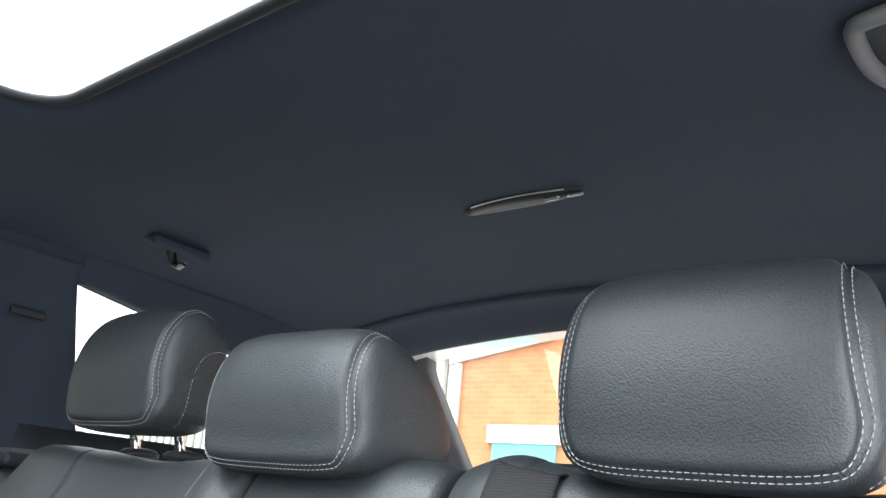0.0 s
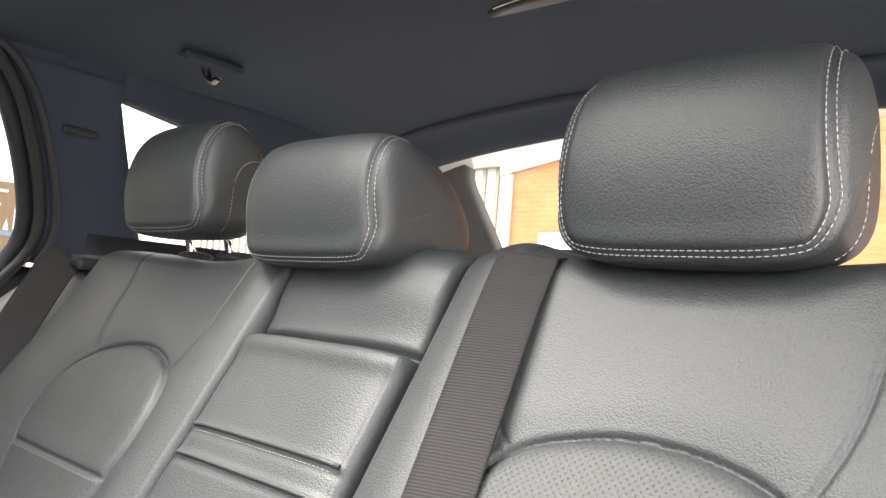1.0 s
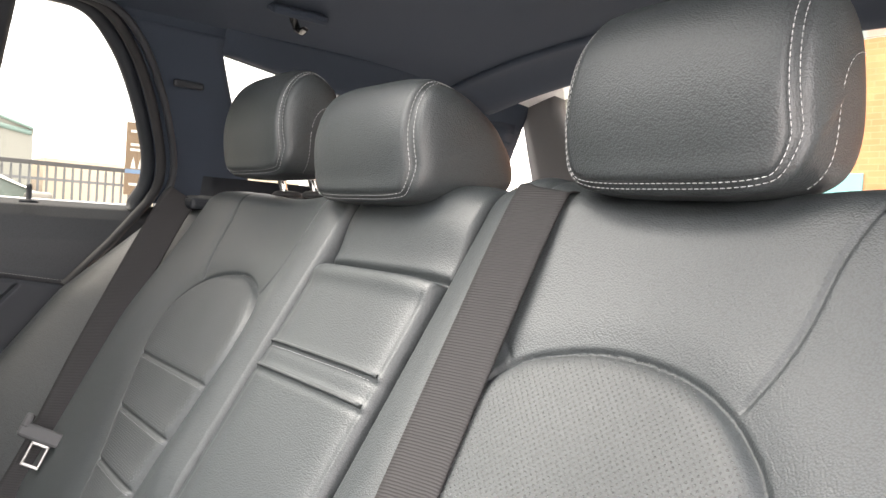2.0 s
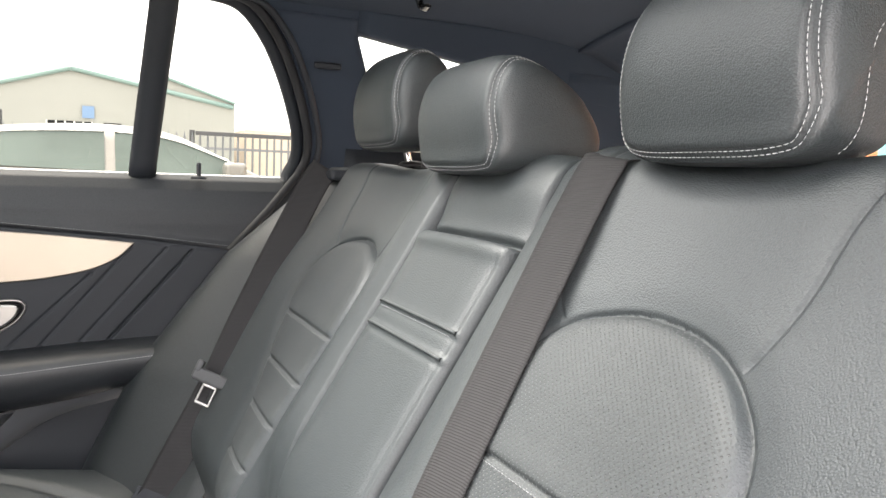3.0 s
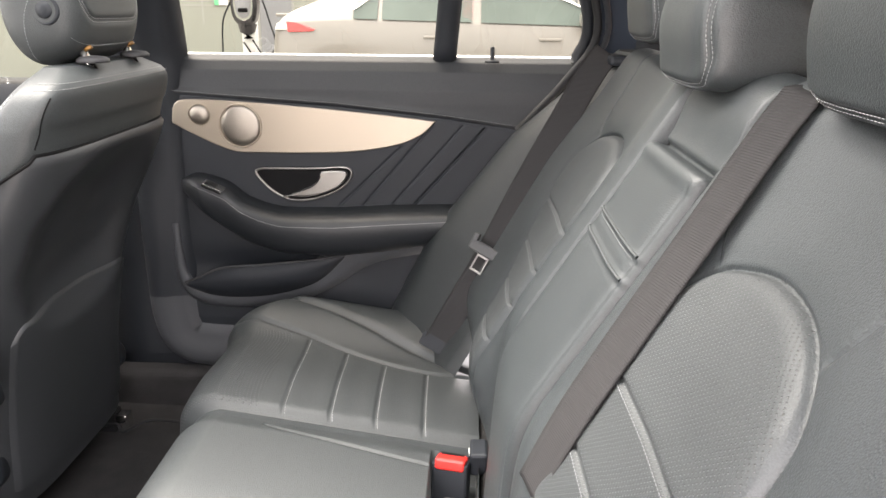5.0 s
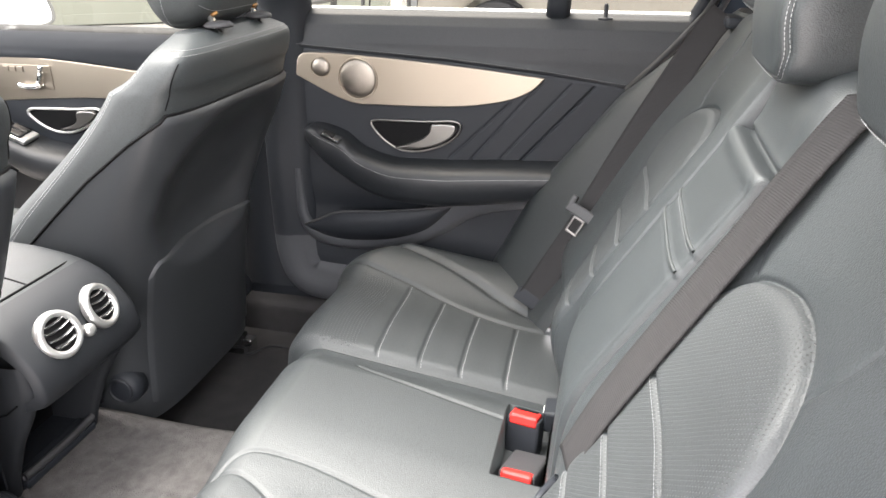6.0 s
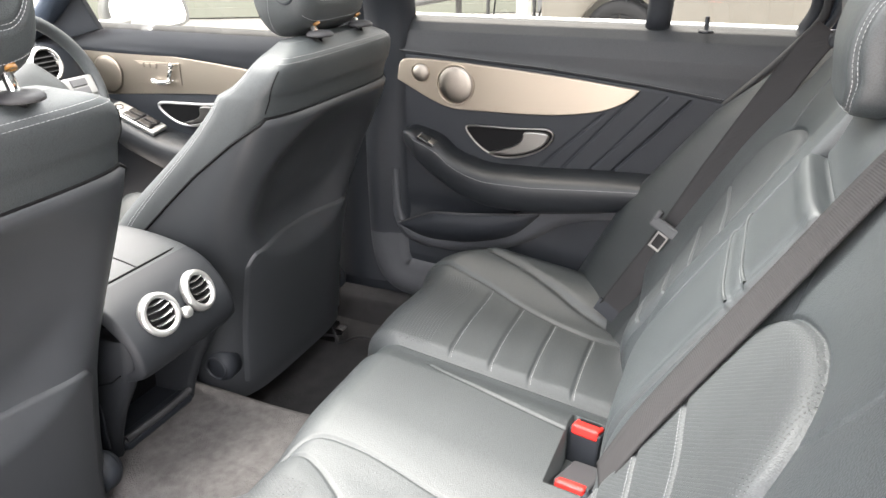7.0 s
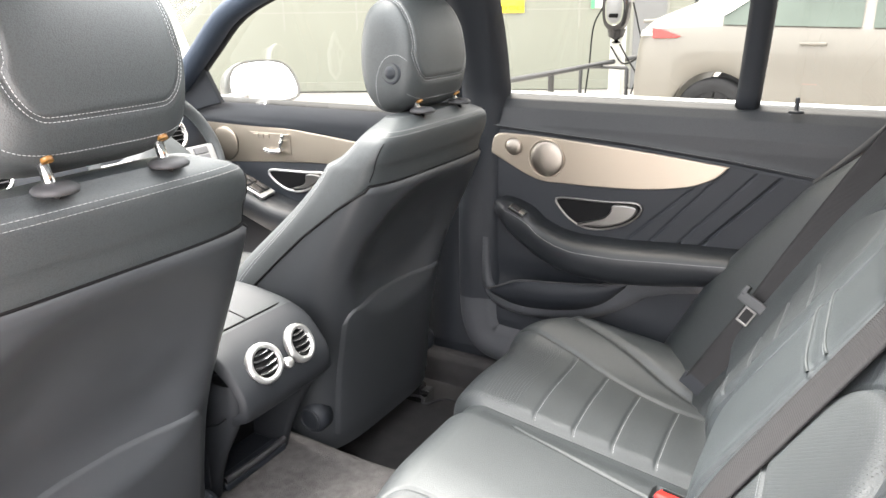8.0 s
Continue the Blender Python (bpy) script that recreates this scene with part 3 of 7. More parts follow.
def rear_bench():
    seat = thing("rear_bench_seat", "black leather rear bench seat with round quilted panels", "car seat", at=(0, 0, 0))
    for sx in (-1, 1):
        def tp(X, U, S, sx=sx):
            outer = 0.545 - 0.05 * smooth01((sz(0.80) - S) / 0.3)
            a, b = (0.1095, outer)
            return sx * (a + (b - a) * (U if sx > 0 else 1 - U))
        b = back_panel("backrest", min(sx * 0.106, sx * 0.545), max(sx * 0.106, sx * 0.545), outer_height, "black leather backrest with a round perforated panel", parent=seat, taper=tp, step=0.0014)
        b.data.materials.append(LEATHER_PERF)
        cen = np.array([f.center[:] for f in b.data.polygons])
        nearm = line_dist(np.abs(cen[:, 0]), sz(cen[:, 2]), np.c_[MED[:, 0], sz(MED[:, 1])])
        b.data.polygons.foreach_set("material_index", (inside_med(np.abs(cen[:, 0]), cen[:, 2]) & (nearm > 0.0075)).astype(np.int32))
        for z in BARS:
            lo = np.interp(z, MED[:60, 1], MED[:60, 0]) + 0.004
            k = MED[60:][::-1]
            hi = np.interp(z, k[:, 1], k[:, 0]) - 0.004
            xs = np.linspace(lo, hi, 30)
            stitches("bar_stitching", [on_back(np.c_[xs, 0 * xs + z - 0.0045], outer_height, 0.0003, sx)], THREAD_DARK, b, length=0.0036, gap=0.001, r=0.00035, label="pale stitching across the panel")
    c = back_panel("armrest_panel", -0.1065, 0.1045, centre_height, "fold-down centre armrest panel with two piped bars", parent=seat, edge=0.008)
    for z in (0.831, 0.808):
        xs = np.linspace(-0.096, 0.095, 30)
        tube("piping", on_back(np.c_[xs, 0 * xs + z], centre_height, 0.0004), 0.0019, LEATHER_FINE, c, "piped bar", sides=8)
    xs = np.linspace(-0.094, 0.093, 60)
    stitches("piping_stitching", [on_back(np.c_[xs, 0 * xs + 0.8265], centre_height, 0.0003)], THREAD_DARK, c, length=0.0034, gap=0.0012, r=0.0004, label="fine grey stitching under the piping")
    # side bolsters beside the backrest
    for sx in (-1, 1):
        z = np.linspace(0.40, 0.985, 60)
        yo = np.interp(z, [0.40, 0.476, 0.637, 0.825, 0.952, 0.985], [-0.365, -0.335, -0.255, -0.108, 0.04, 0.085])
        yi = np.interp(z, [0.40, 0.985], [-0.262, 0.085]) + 0.01
        xo, xi = np.full(60, 0.672), np.interp(z, [0.40, 0.60, 0.8, 0.985], [0.42, 0.465, 0.505, 0.54])
        k = np.linspace(-0.08, 1.06, 40)
        bulge = np.sin(np.pi * np.clip(k, 0, 1)) ** 0.8
        X = xo[:, None] + (xi - xo)[:, None] * k
        Y = yo[:, None] + (yi - yo)[:, None] * smooth01(k) - 0.018 * bulge + 0.06 * np.clip(-k, 0, 1) / 0.08 + 0.02 * np.clip(k - 1, 0, 1) / 0.06
        Z = np.repeat(z[:, None], 40, 1)
        sheet("side_bolster", np.stack([sx * X, Y, Z], -1), LEATHER_SHADED, seat, "padded black leather side bolster")
    # cushion
    step = 0.0024
    L = 0.66
    xs = np.linspace(-L, L, int(2 * L / step))
    ts = np.linspace(0, 0.66, int(0.66 / step))
    T, X = np.meshgrid(ts, xs, indexing="ij")
    ax = np.abs(X)
    front = 0.400 - 0.03 * smooth01((0.24 - ax) / 0.06) - 0.075 * smooth01((ax - 0.50) / 0.16)
    R = 0.055
    flat = np.minimum(T, front)
    ph = np.clip((T - front) / R, 0, 1.45)
    drop = np.clip(T - front - R * 1.45, 0, 1)
    Y = -0.165 - flat - R * np.sin(ph) - drop * 0.12
    Z = 0.432 + 0.15 * flat - R * (1 - np.cos(ph)) - drop * 0.99
    h = 0.004 + 0 * X
    yy = -0.165 - T
    h = h + 0.024 * smooth01((ax - 0.44) / 0.12) * smooth01((T - 0.0) / 0.12) - 0.05 * np.clip((ax - 0.60) / 0.06, 0, 1) ** 2
    h = h + 0.006 * np.exp(-((ax - 0.31) / 0.08) ** 2)
    h = h - (0.012 * np.exp(-((ax - 0.212) / 0.012) ** 2) + 0.006 * np.exp(-((ax - 0.207) / 0.004) ** 2)) * (X < 0)
    h = h + np.where(X < -0.045, 0.012 * smooth01((0.145 - np.abs(X + 0.045)) / 0.05), 0.012 * smooth01((0.165 - np.abs(X + 0.045)) / 0.13))
    qs = spline([(0.51, -0.60), (0.498, -0.56), (0.474, -0.474), (0.445, -0.404), (0.42, -0.331), (0.408, -0.259), (0.415, -0.17)], 40)
    d = line_dist(ax, yy, qs)
    h = h - 0.005 * np.exp(-(d / 0.0045) ** 2)
    q2 = spline([(0.60, -0.53), (0.575, -0.46), (0.53, -0.37), (0.48, -0.28), (0.44, -0.18)], 40)
    d = line_dist(ax, yy, q2)
    h = h - 0.009 * np.exp(-(d / 0.010) ** 2)
    edge_x = np.interp(yy, qs[:, 1], qs[:, 0])
    inq = smooth01((ax - 0.214) / 0.016) * smooth01((edge_x - 0.003 - ax) / 0.016)
    for y in (-0.464, -0.393, -0.325, -0.252):
        dd = np.abs(yy - y + 0.03 * (ax - 0.3))
        h = h - inq * (0.0028 * np.exp(-(dd / 0.0023) ** 2) - 0.0006 * np.exp(-((dd - 0.014) / 0.012) ** 2))
    fold = spline([(0.165, -0.47), (0.155, -0.44), (0.140, -0.36), (0.122, -0.24), (0.118, -0.17)], 30)
    fold = fold * (-1, 1)
    inner = spline([(0.115, -0.571), (0.082, -0.554), (0.066, -0.527), (0.064, -0.474), (0.072, -0.419), (0.085, -0.36), (0.105, -0.25)], 30)
    corner = spline([(0.115, -0.571), (0.108, -0.547), (0.116, -0.515), (0.14, -0.476), (0.18, -0.42), (0.215, -0.33), (0.22, -0.18)], 30)
    for line, wide in ((fold, 0.0), (inner, 0.0012), (corner, 0.0016)):
        d = line_dist(X, yy, line)
        h = h - 0.0032 * np.exp(-(d / 0.0026) ** 2) - wide * np.exp(-(d / 0.016) ** 2)
    nz = np.stack([0 * X, -np.sin(np.minimum(ph, 1.45)) - 0.15, np.cos(np.minimum(ph, 1.45))], -1)
    nz /= np.linalg.norm(nz, axis=-1, keepdims=True)
    P = np.stack([X, Y, Z], -1) + h[..., None] * nz
    # well for the two buckles
    well = (X > -0.168) & (X < 0.0) & (Y > -0.232) & (Y < -0.165)
    P[..., 2] = np.where(well, P[..., 2] - 0.05, P[..., 2])
    cu = sheet("seat_cushion", P, LEATHER_FINE, seat, "black leather seat cushion with stitched quilting")
    cu.data.materials.append(LEATHER_PERF)
    cen = np.array([f.center[:] for f in cu.data.polygons])
    ca = np.abs(cen[:, 0])
    cu.data.polygons.foreach_set("material_index", ((ca > 0.222 - 0.07 * (cen[:, 0] > 0)) & (ca < 0.47) & (cen[:, 1] < -0.50)).astype(np.int32))

    def pick(x, y):
        fj = (x - xs[0]) / (xs[1] - xs[0])
        fi = (-0.165 - y) / (ts[1] - ts[0])
        j, i = int(fj), int(fi)
        a, b = fj - j, fi - i
        q = (P[i, j] * (1 - a) + P[i, j + 1] * a) * (1 - b) + (P[i + 1, j] * (1 - a) + P[i + 1, j + 1] * a) * b
        return q + (0, 0, 0.0006)
    for sx in (-1, 1):
        rows = []
        for y in (-0.464, -0.393, -0.325, -0.252):
            xr = np.linspace(0.219, np.interp(y, qs[:, 1], qs[:, 0]) - 0.006, 40)
            rows.append(np.array([pick(sx * a, y + 0.0034 - 0.03 * (a - 0.3)) for a in xr]))
        stitches("stitching", rows, THREAD, cu, r=0.00040, label="pale stitching across the quilting")
    # underside so that the bench is closed
    box("bench_base", (-0.62, -0.50, 0.24), (0.62, -0.10, 0.385), PLASTIC, seat, "black base under the cushion", bevel=0.01)
    shell = np.array([[(x, y, z) for x in (-0.6, 0, 0.6)] for y, z in ((-0.17, 0.42), (0.0, 0.70), (0.125, 0.93))])
    sheet("back_shell", shell, CARPET, seat, "carpeted rear side of the backrest", back=(0, 0.02, -0.02))
    return seat


rear_bench()


def headrest_mesh(profile, hw, seam_u=0.90, n_round=4.5, nu=72, nth=96, groove=True):
    """A padded headrest: closed profile (y, z) swept across x with rounded ends. Returns grid and a finder of places on it."""
    pr = spline(profile, nth, closed=True)
    c = pr.mean(0)
    us = np.sin(np.linspace(-1, 1, nu) * math.pi / 2)
    U, TH = np.meshgrid(us, np.arange(nth), indexing="ij")

    def place(u, th):
        u, th = np.asarray(u, float), np.asarray(th, float)
        k = np.maximum(1 - np.abs(u) ** n_round, 0) ** (1 / n_round)
        i0 = np.floor(th).astype(int) % nth
        fr = (th - np.floor(th))[..., None]
        q = pr[i0] * (1 - fr) + pr[(i0 + 1) % nth] * fr
        q = c + (q - c) * k[..., None]
        return np.concatenate([(u * hw)[..., None], q], -1)
    return place, U, TH, pr, c


def headrest(name, profile, hw, loc, label, group, back_seam=False, posts=(0.045,), post_len=0.06, post_at=(0.085, 0.0), scale=1.0, button=False, side_loop=True, seam=0.845, loop_top=0.66, loop_half=0.026, low=3.0, rise=9.0, turn=0.16, skin=None, hem=False):
    nth = 120
    place, U, TH, pr, c = headrest_mesh(profile, hw, nth=nth)
    # where front-bottom, top-back lie along the profile (starts at the bottom of the front, goes up)
    P = place(U, TH)
    # seam path in (u, th): over the top at the sides, down, across the bottom of the front
    th_b, th_t = low, 62.0
    su = seam
    cr = turn
    slant = 0.05

    def side_u(th):
        return su + slant * (1 - 2 * min(1.0, max(0.0, (th - 9) / 40)))
    path = [(side_u(th), th) for th in np.linspace(th_t, th_b + rise, 40)]
    path += [(su + slant - cr + cr * math.cos(a), th_b + rise - rise * math.sin(a)) for a in np.linspace(0, math.pi / 2, 12)[1:]]
    path += [(u, th_b) for u in np.linspace(su + slant - cr, -su - slant + cr, 30)[1:]]
    path += [(-(su + slant - cr + cr * math.cos(a)), th_b + rise - rise * math.sin(a)) for a in np.linspace(math.pi / 2, 0, 12)[1:]]
    path += [(-side_u(th), th) for th in np.linspace(th_b + rise, th_t, 40)[1:]]
    path = np.array(path)
    per = np.linalg.norm(np.roll(pr, -1, 0) - pr, axis=1).sum() / nth
    d = line_dist(U * hw, ((TH + 30) % nth - 30) * per, np.c_[path[:, 0] * hw, path[:, 1] * per])
    ctr = np.array([0, *c])
    out = P - ctr
    out /= np.maximum(np.linalg.norm(out, axis=-1, keepdims=True), 1e-6)
    P = P - out * (0.0030 * np.exp(-(d / 0.0035) ** 2))[..., None] + out * (0.0012 * np.exp(-((d - 0.008) / 0.006) ** 2))[..., None]
    ob = thing(name, label, "headrest", group, at=loc)
    v = P.reshape(-1, 3)
    f = grid_faces(P.shape[0], nth, wrap_u=True)
    pad = mesh_of("pad", v, f, skin or LEATHER, ob, "black leather headrest pad")
    lines = []
    for off in (-0.0024, 0.0024):
        t = np.gradient(np.c_[path[:, 0] * hw, path[:, 1] * per], axis=0)
        t /= np.linalg.norm(t, axis=1, keepdims=True)
        nn = np.c_[-t[:, 1], t[:, 0]] * off
        q = place(path[:, 0] + nn[:, 0] / hw, path[:, 1] + nn[:, 1] / per)
        o = q - ctr
        q = q + o / np.linalg.norm(o, axis=1, keepdims=True) * 0.0005
        lines.append(q)
    stitches("stitching", lines, THREAD, pad)
    if hem:
        q = place(np.linspace(-0.90, 0.90, 60), np.full(60, 2.0))
        o = q - ctr
        stitches("hem_stitching", [q + o / np.linalg.norm(o, axis=1, keepdims=True) * 0.0005], THREAD, pad, label="white stitching along the lower hem")
    if side_loop:
        # arched seam on the side cheeks
        loops = []
        for s in (-1, 1):
            zz0 = pr[:, 1].min()
            hgt = pr[:, 1].max() - zz0
            yc = pr[:, 0].min() + (pr[:, 0].max() - pr[:, 0].min()) * 0.66
            arc = [(yc - loop_half, zz0 + 0.008), (yc - loop_half + 0.001, zz0 + (loop_top - 0.21) * hgt), (yc - loop_half * 0.46, zz0 + (loop_top - 0.04) * hgt), (yc + 0.012, zz0 + loop_top * hgt), (yc + 0.03, zz0 + (loop_top - 0.06) * hgt)]
            arc = spline(arc, 40)
            pts = []
            for y, z in arc:
                e = np.array([y, z]) - c
                r = np.linalg.norm(e)
                a = np.arctan2(e[1], e[0])
                pa = np.arctan2(pr[:, 1] - c[1], pr[:, 0] - c[0])
                i = np.argmin(np.abs(np.angle(np.exp(1j * (pa - a)))))
                k = min(0.995, r / np.linalg.norm(pr[i] - c))
                u = (1 - k ** 4.5) ** (1 / 4.5)
                pts.append((s * (u * hw + 0.0006), y, z))
            loops.append(np.array(pts))
        stitches("side_stitching", loops, THREAD, pad, label="white arched seam on the cheeks")
    zb = pr[:, 1].min()
    for px in posts:
        for s in (-1, 1):
            p0 = Vector((s * px, post_at[0] + c[0] * 0, zb + 0.012))
            p1 = p0 + Vector((0, post_at[1], -post_len))
            p0.z += 0.012
            p0.y -= 0.012
            tube("post", [p0, (p0 + p1) / 2, p1], 0.0058, CHROME, ob, "chrome headrest post", sides=12)
            revolve("collar", [(0.022, 0), (0.0228, 0.004), (0.018, 0.008), (0.0075, 0.0098)], PLASTIC_MID, ob, "black post collar",
                    m=Matrix.Translation(p1 + Vector((0, 0, 0.012))))
    return ob


REST = [(0.012, 0.004), (0.002, 0.03), (0.0, 0.07), (0.010, 0.11), (0.032, 0.137), (0.06, 0.142), (0.088, 0.122), (0.103, 0.08), (0.106, 0.035), (0.09, 0.006), (0.05, -0.001)]
REST_MID = [(0.012, 0.002), (0.002, 0.03), (0.0, 0.07), (0.012, 0.105), (0.035, 0.122), (0.075, 0.113), (0.12, 0.085), (0.148, 0.05), (0.15, 0.022), (0.12, 0.004), (0.06, -0.002)]
GR = "rear headrests"
headrest("headrest", REST, 0.097, (0.296, 0.040, 0.990), "black leather rear headrest with white stitching, raised on posts", GR, seam=0.862, low=1.0, post_at=(0.06, 0.006), post_len=0.02)
headrest("headrest", REST, 0.100, (-0.355, 0.040, 1.010), "black leather rear headrest with white stitching, raised on chrome posts", GR, low=1.0, post_at=(0.085, 0.006), post_len=0.045)
headrest("headrest", REST_MID, 0.103, (-0.052, 0.020, 0.980), "low black leather centre headrest, deep wedge shape", GR, seam=0.83, low=1.0, post_at=(0.07, 0.0), post_len=0.01, side_loop=False)


# ---- rear door on the far side, shut ----
DOOR_X = ([0.33, 0.36, 0.42, 0.50, 0.58, 0.66, 0.72, 0.80, 0.845, 0.862, 0.875, 0.90, 0.935, 0.953, 0.962],
          [0.722, 0.708, 0.702, 0.704, 0.706, 0.706, 0.706, 0.7065, 0.7075, 0.7075, 0.7072, 0.709, 0.7175, 0.7285, 0.742])


def door_x(z):
    return np.interp(z, *DOOR_X)


def crease_z(y):
    return np.interp(y, [-0.82, -0.783, -0.452, -0.25, -0.105, 0.06], [0.889, 0.888, 0.868, 0.848, 0.829, 0.81])


def door_rear(z):
    return np.interp(z, [0.33, 0.36, 0.484, 0.661, 0.818, 0.965], [-0.44, -0.42, -0.33, -0.227, -0.10, 0.055])


def rear_door():
    door = thing("door_1", "closed rear car door, black panel with brushed aluminium inlay", "car door", kind="structure")
    n, m = 280, 330
    zz = np.linspace(0.345, 0.962, n)
    fy = -0.815 + 0.07 * np.clip((0.42 - zz) / 0.075, 0, 1) ** 2
    ry = door_rear(zz) + 0.03
    k = np.linspace(0, 1, m)
    Y = fy[:, None] + (ry - fy)[:, None] * k
    Z = np.repeat(zz[:, None], m, 1)
    X = -door_x(Z)
    X = X + 0.0035 * np.exp(-((Z - crease_z(Y) - 0.007) / 0.006) ** 2) - 0.004 * np.exp(-((Z - crease_z(Y)) / 0.0026) ** 2)
    for a, b, dep in (((-0.325, 0.79), (-0.452, 0.668), 0.0025), ((-0.262, 0.835), (-0.405, 0.668), 0.0025), ((-0.205, 0.832), (-0.348, 0.668), 0.0025), ((-0.161, 0.828), (-0.304, 0.668), 0.006)):
        d = line_dist(Y, Z, np.array([a, b]))
        side = (Y - a[0]) * (b[1] - a[1]) - (Z - a[1]) * (b[0] - a[0])
        X = X - dep * np.exp(-(d / 0.0022) ** 2) + 0.0008 * np.exp(-(d / 0.016) ** 2) * (side < 0)
    # dip round the lock pin and the hand-well of the pocket
    X = X - 0.02 * np.exp(-((Y + 0.62) ** 2 / 0.16 ** 2 + (Z - 0.53) ** 2 / 0.035 ** 2))
    pn = sheet("door_panel", np.stack([X, Y, Z], -1), PLASTIC, door, "black soft-touch door panel", back=(-0.03, 0, 0))
    pn.data.materials.append(PLASTIC_ROLL)
    cen = np.array([f.center[:] for f in pn.data.polygons])
    pn.data.polygons.foreach_set("material_index", (cen[:, 2] > crease_z(cen[:, 1]) + 0.002).astype(np.int32))
    ln = np.linspace(-0.81, -0.09, 160)
    stitches("crease_stitching", [np.c_[-door_x(crease_z(ln) + 0.008) + 0.0042, ln, crease_z(ln) + 0.008]], THREAD_DARK, door, label="grey stitching under the sill")
    # sill top and brushed seal at the glass
    sheet("window_sill", np.array([[(-0.742, y, z + 0.0) for y in np.linspace(-0.80, 0.03, 20)] for z in (0.9615,)] +
                                  [[(-0.752, y, 0.958) for y in np.linspace(-0.80, 0.03, 20)]]), RUBBER, door, back=(0, 0, -0.01))
    # white paint puts in the sunlit edge of the outer weatherstrip
    box("sunlit_outer_strip", (-0.80, -0.82, 0.925), (-0.762, 0.04, 0.9635), PAINT_WHITE, door, "outer window strip, its sunlit edge put in as white paint", bevel=0.005)
    # inlay
    ol = np.concatenate([spline([(-0.778, 0.838), (-0.772, 0.868), (-0.755, 0.878), (-0.70, 0.8785), (-0.62, 0.8745), (-0.511, 0.867), (-0.38, 0.856), (-0.257, 0.843)], 50),
                         spline([(-0.257, 0.842), (-0.285, 0.816), (-0.335, 0.795), (-0.42, 0.781), (-0.52, 0.7765), (-0.60, 0.776), (-0.65, 0.777), (-0.69, 0.789), (-0.735, 0.810), (-0.778, 0.832)], 50)[1:]])
    prism("inlay", [(-0.708, a, b) for a, b in ol], "x", 0.0075, ALU, door, "brushed aluminium inlay", bevel=0.002)
    for nm, y, z, r in (("loudspeaker", -0.642, 0.829, 0.043), ("tweeter", -0.722, 0.850, 0.021)):
        mm = Matrix.Translation((-0.7005, y, z)) @ Matrix.Rotation(radians(90), 4, "Y")
        sp = revolve(nm, [(r * 0.02, 0.0056), (r * 0.3, 0.0053), (r * 0.6, 0.0042), (r * 0.82, 0.0026), (r * 0.92, 0.0006), (r * 0.95, -0.002)], SPEAKER, door, "round perforated metal speaker grille", sides=40, m=mm)
        revolve("rim", [(r * 0.95, -0.001), (r * 0.96, 0.0030), (r * 0.985, 0.0036), (r * 1.01, 0.0022), (r * 1.015, -0.002)], ALU, sp, "thin metal rim", sides=48, m=mm)
    # release handle in its bowl
    hl = spline([(-0.617, 0.735), (-0.607, 0.7435), (-0.57, 0.745), (-0.50, 0.746), (-0.445, 0.7495), (-0.427, 0.745), (-0.425, 0.733), (-0.437, 0.715), (-0.465, 0.697), (-0.50, 0.685), (-0.535, 0.681), (-0.562, 0.686), (-0.592, 0.705)], 70, closed=True)
    c = hl.mean(0)
    pl = c + (hl - c) * 0.97
    # flat plate; the shade inside the bowl is its near-black colour
    prism("handle_shade_plate", [(-0.707, a, b) for a, b in pl], "x", 0.0045, BLACK_HOLE, door, "near-black plate, shade of the handle's bowl put into colour")
    tube("handle_bezel", np.c_[np.full(len(hl), -0.7015), hl], 0.0025, SATIN_LEVER, door, "chrome handle surround", closed=True, up=(1, 0, 0))
    lv = [(-0.484, 0.7415), (-0.445, 0.744), (-0.432, 0.738), (-0.442, 0.718), (-0.47, 0.701), (-0.51, 0.690), (-0.566, 0.6875), (-0.535, 0.6985), (-0.505, 0.711), (-0.489, 0.727)]
    lv = spline(lv, 50, closed=True)
    prism("handle_lever", [(-0.704, a, b) for a, b in lv], "x", 0.013, SATIN_LEVER, door, "satin chrome release lever", bevel=0.003)
    # armrest
    ys = np.linspace(-0.768, -0.205, 150)
    top = np.interp(ys, [-0.768, -0.755, -0.735, -0.70, -0.665, -0.652, -0.638, -0.60, -0.56, -0.45, -0.35, -0.205], [0.716, 0.728, 0.731, 0.722, 0.708, 0.694, 0.683, 0.668, 0.660, 0.661, 0.668, 0.674])
    bot = np.interp(ys, [-0.768, -0.73, -0.69, -0.63, -0.56, -0.45, -0.35, -0.205], [0.700, 0.662, 0.628, 0.592, 0.574, 0.572, 0.584, 0.612])
    top = np.convolve(np.pad(top, 3, "edge"), np.ones(7) / 7, "valid")
    bot = np.convolve(np.pad(bot, 6, "edge"), np.ones(13) / 13, "valid")
    out = 0.078 * np.sqrt(np.clip((ys + 0.770) / 0.05, 0, 1)) * (0.72 + 0.28 * smooth01((ys + 0.70) / 0.2))
    sec = spline([(0.0, 1.06), (0.25, 1.03), (0.65, 1.0), (0.92, 0.90), (1.0, 0.72), (0.96, 0.45), (0.80, 0.18), (0.5, 0.03), (0.0, -0.08)], 40)
    P = np.stack([[(-0.707 + o * a, y, b0 + (t0 - b0) * b) for a, b in sec] for y, t0, b0, o in zip(ys, top, bot, out)])
    arm = sheet("armrest", P, LEATHER_DARK, door, "padded black armrest with stitched edge")
    lo = np.array([(-0.707 + o * 0.985, y, b0 + (t0 - b0) * 0.80) for y, t0, b0, o in zip(ys, top, bot, out)])[8:]
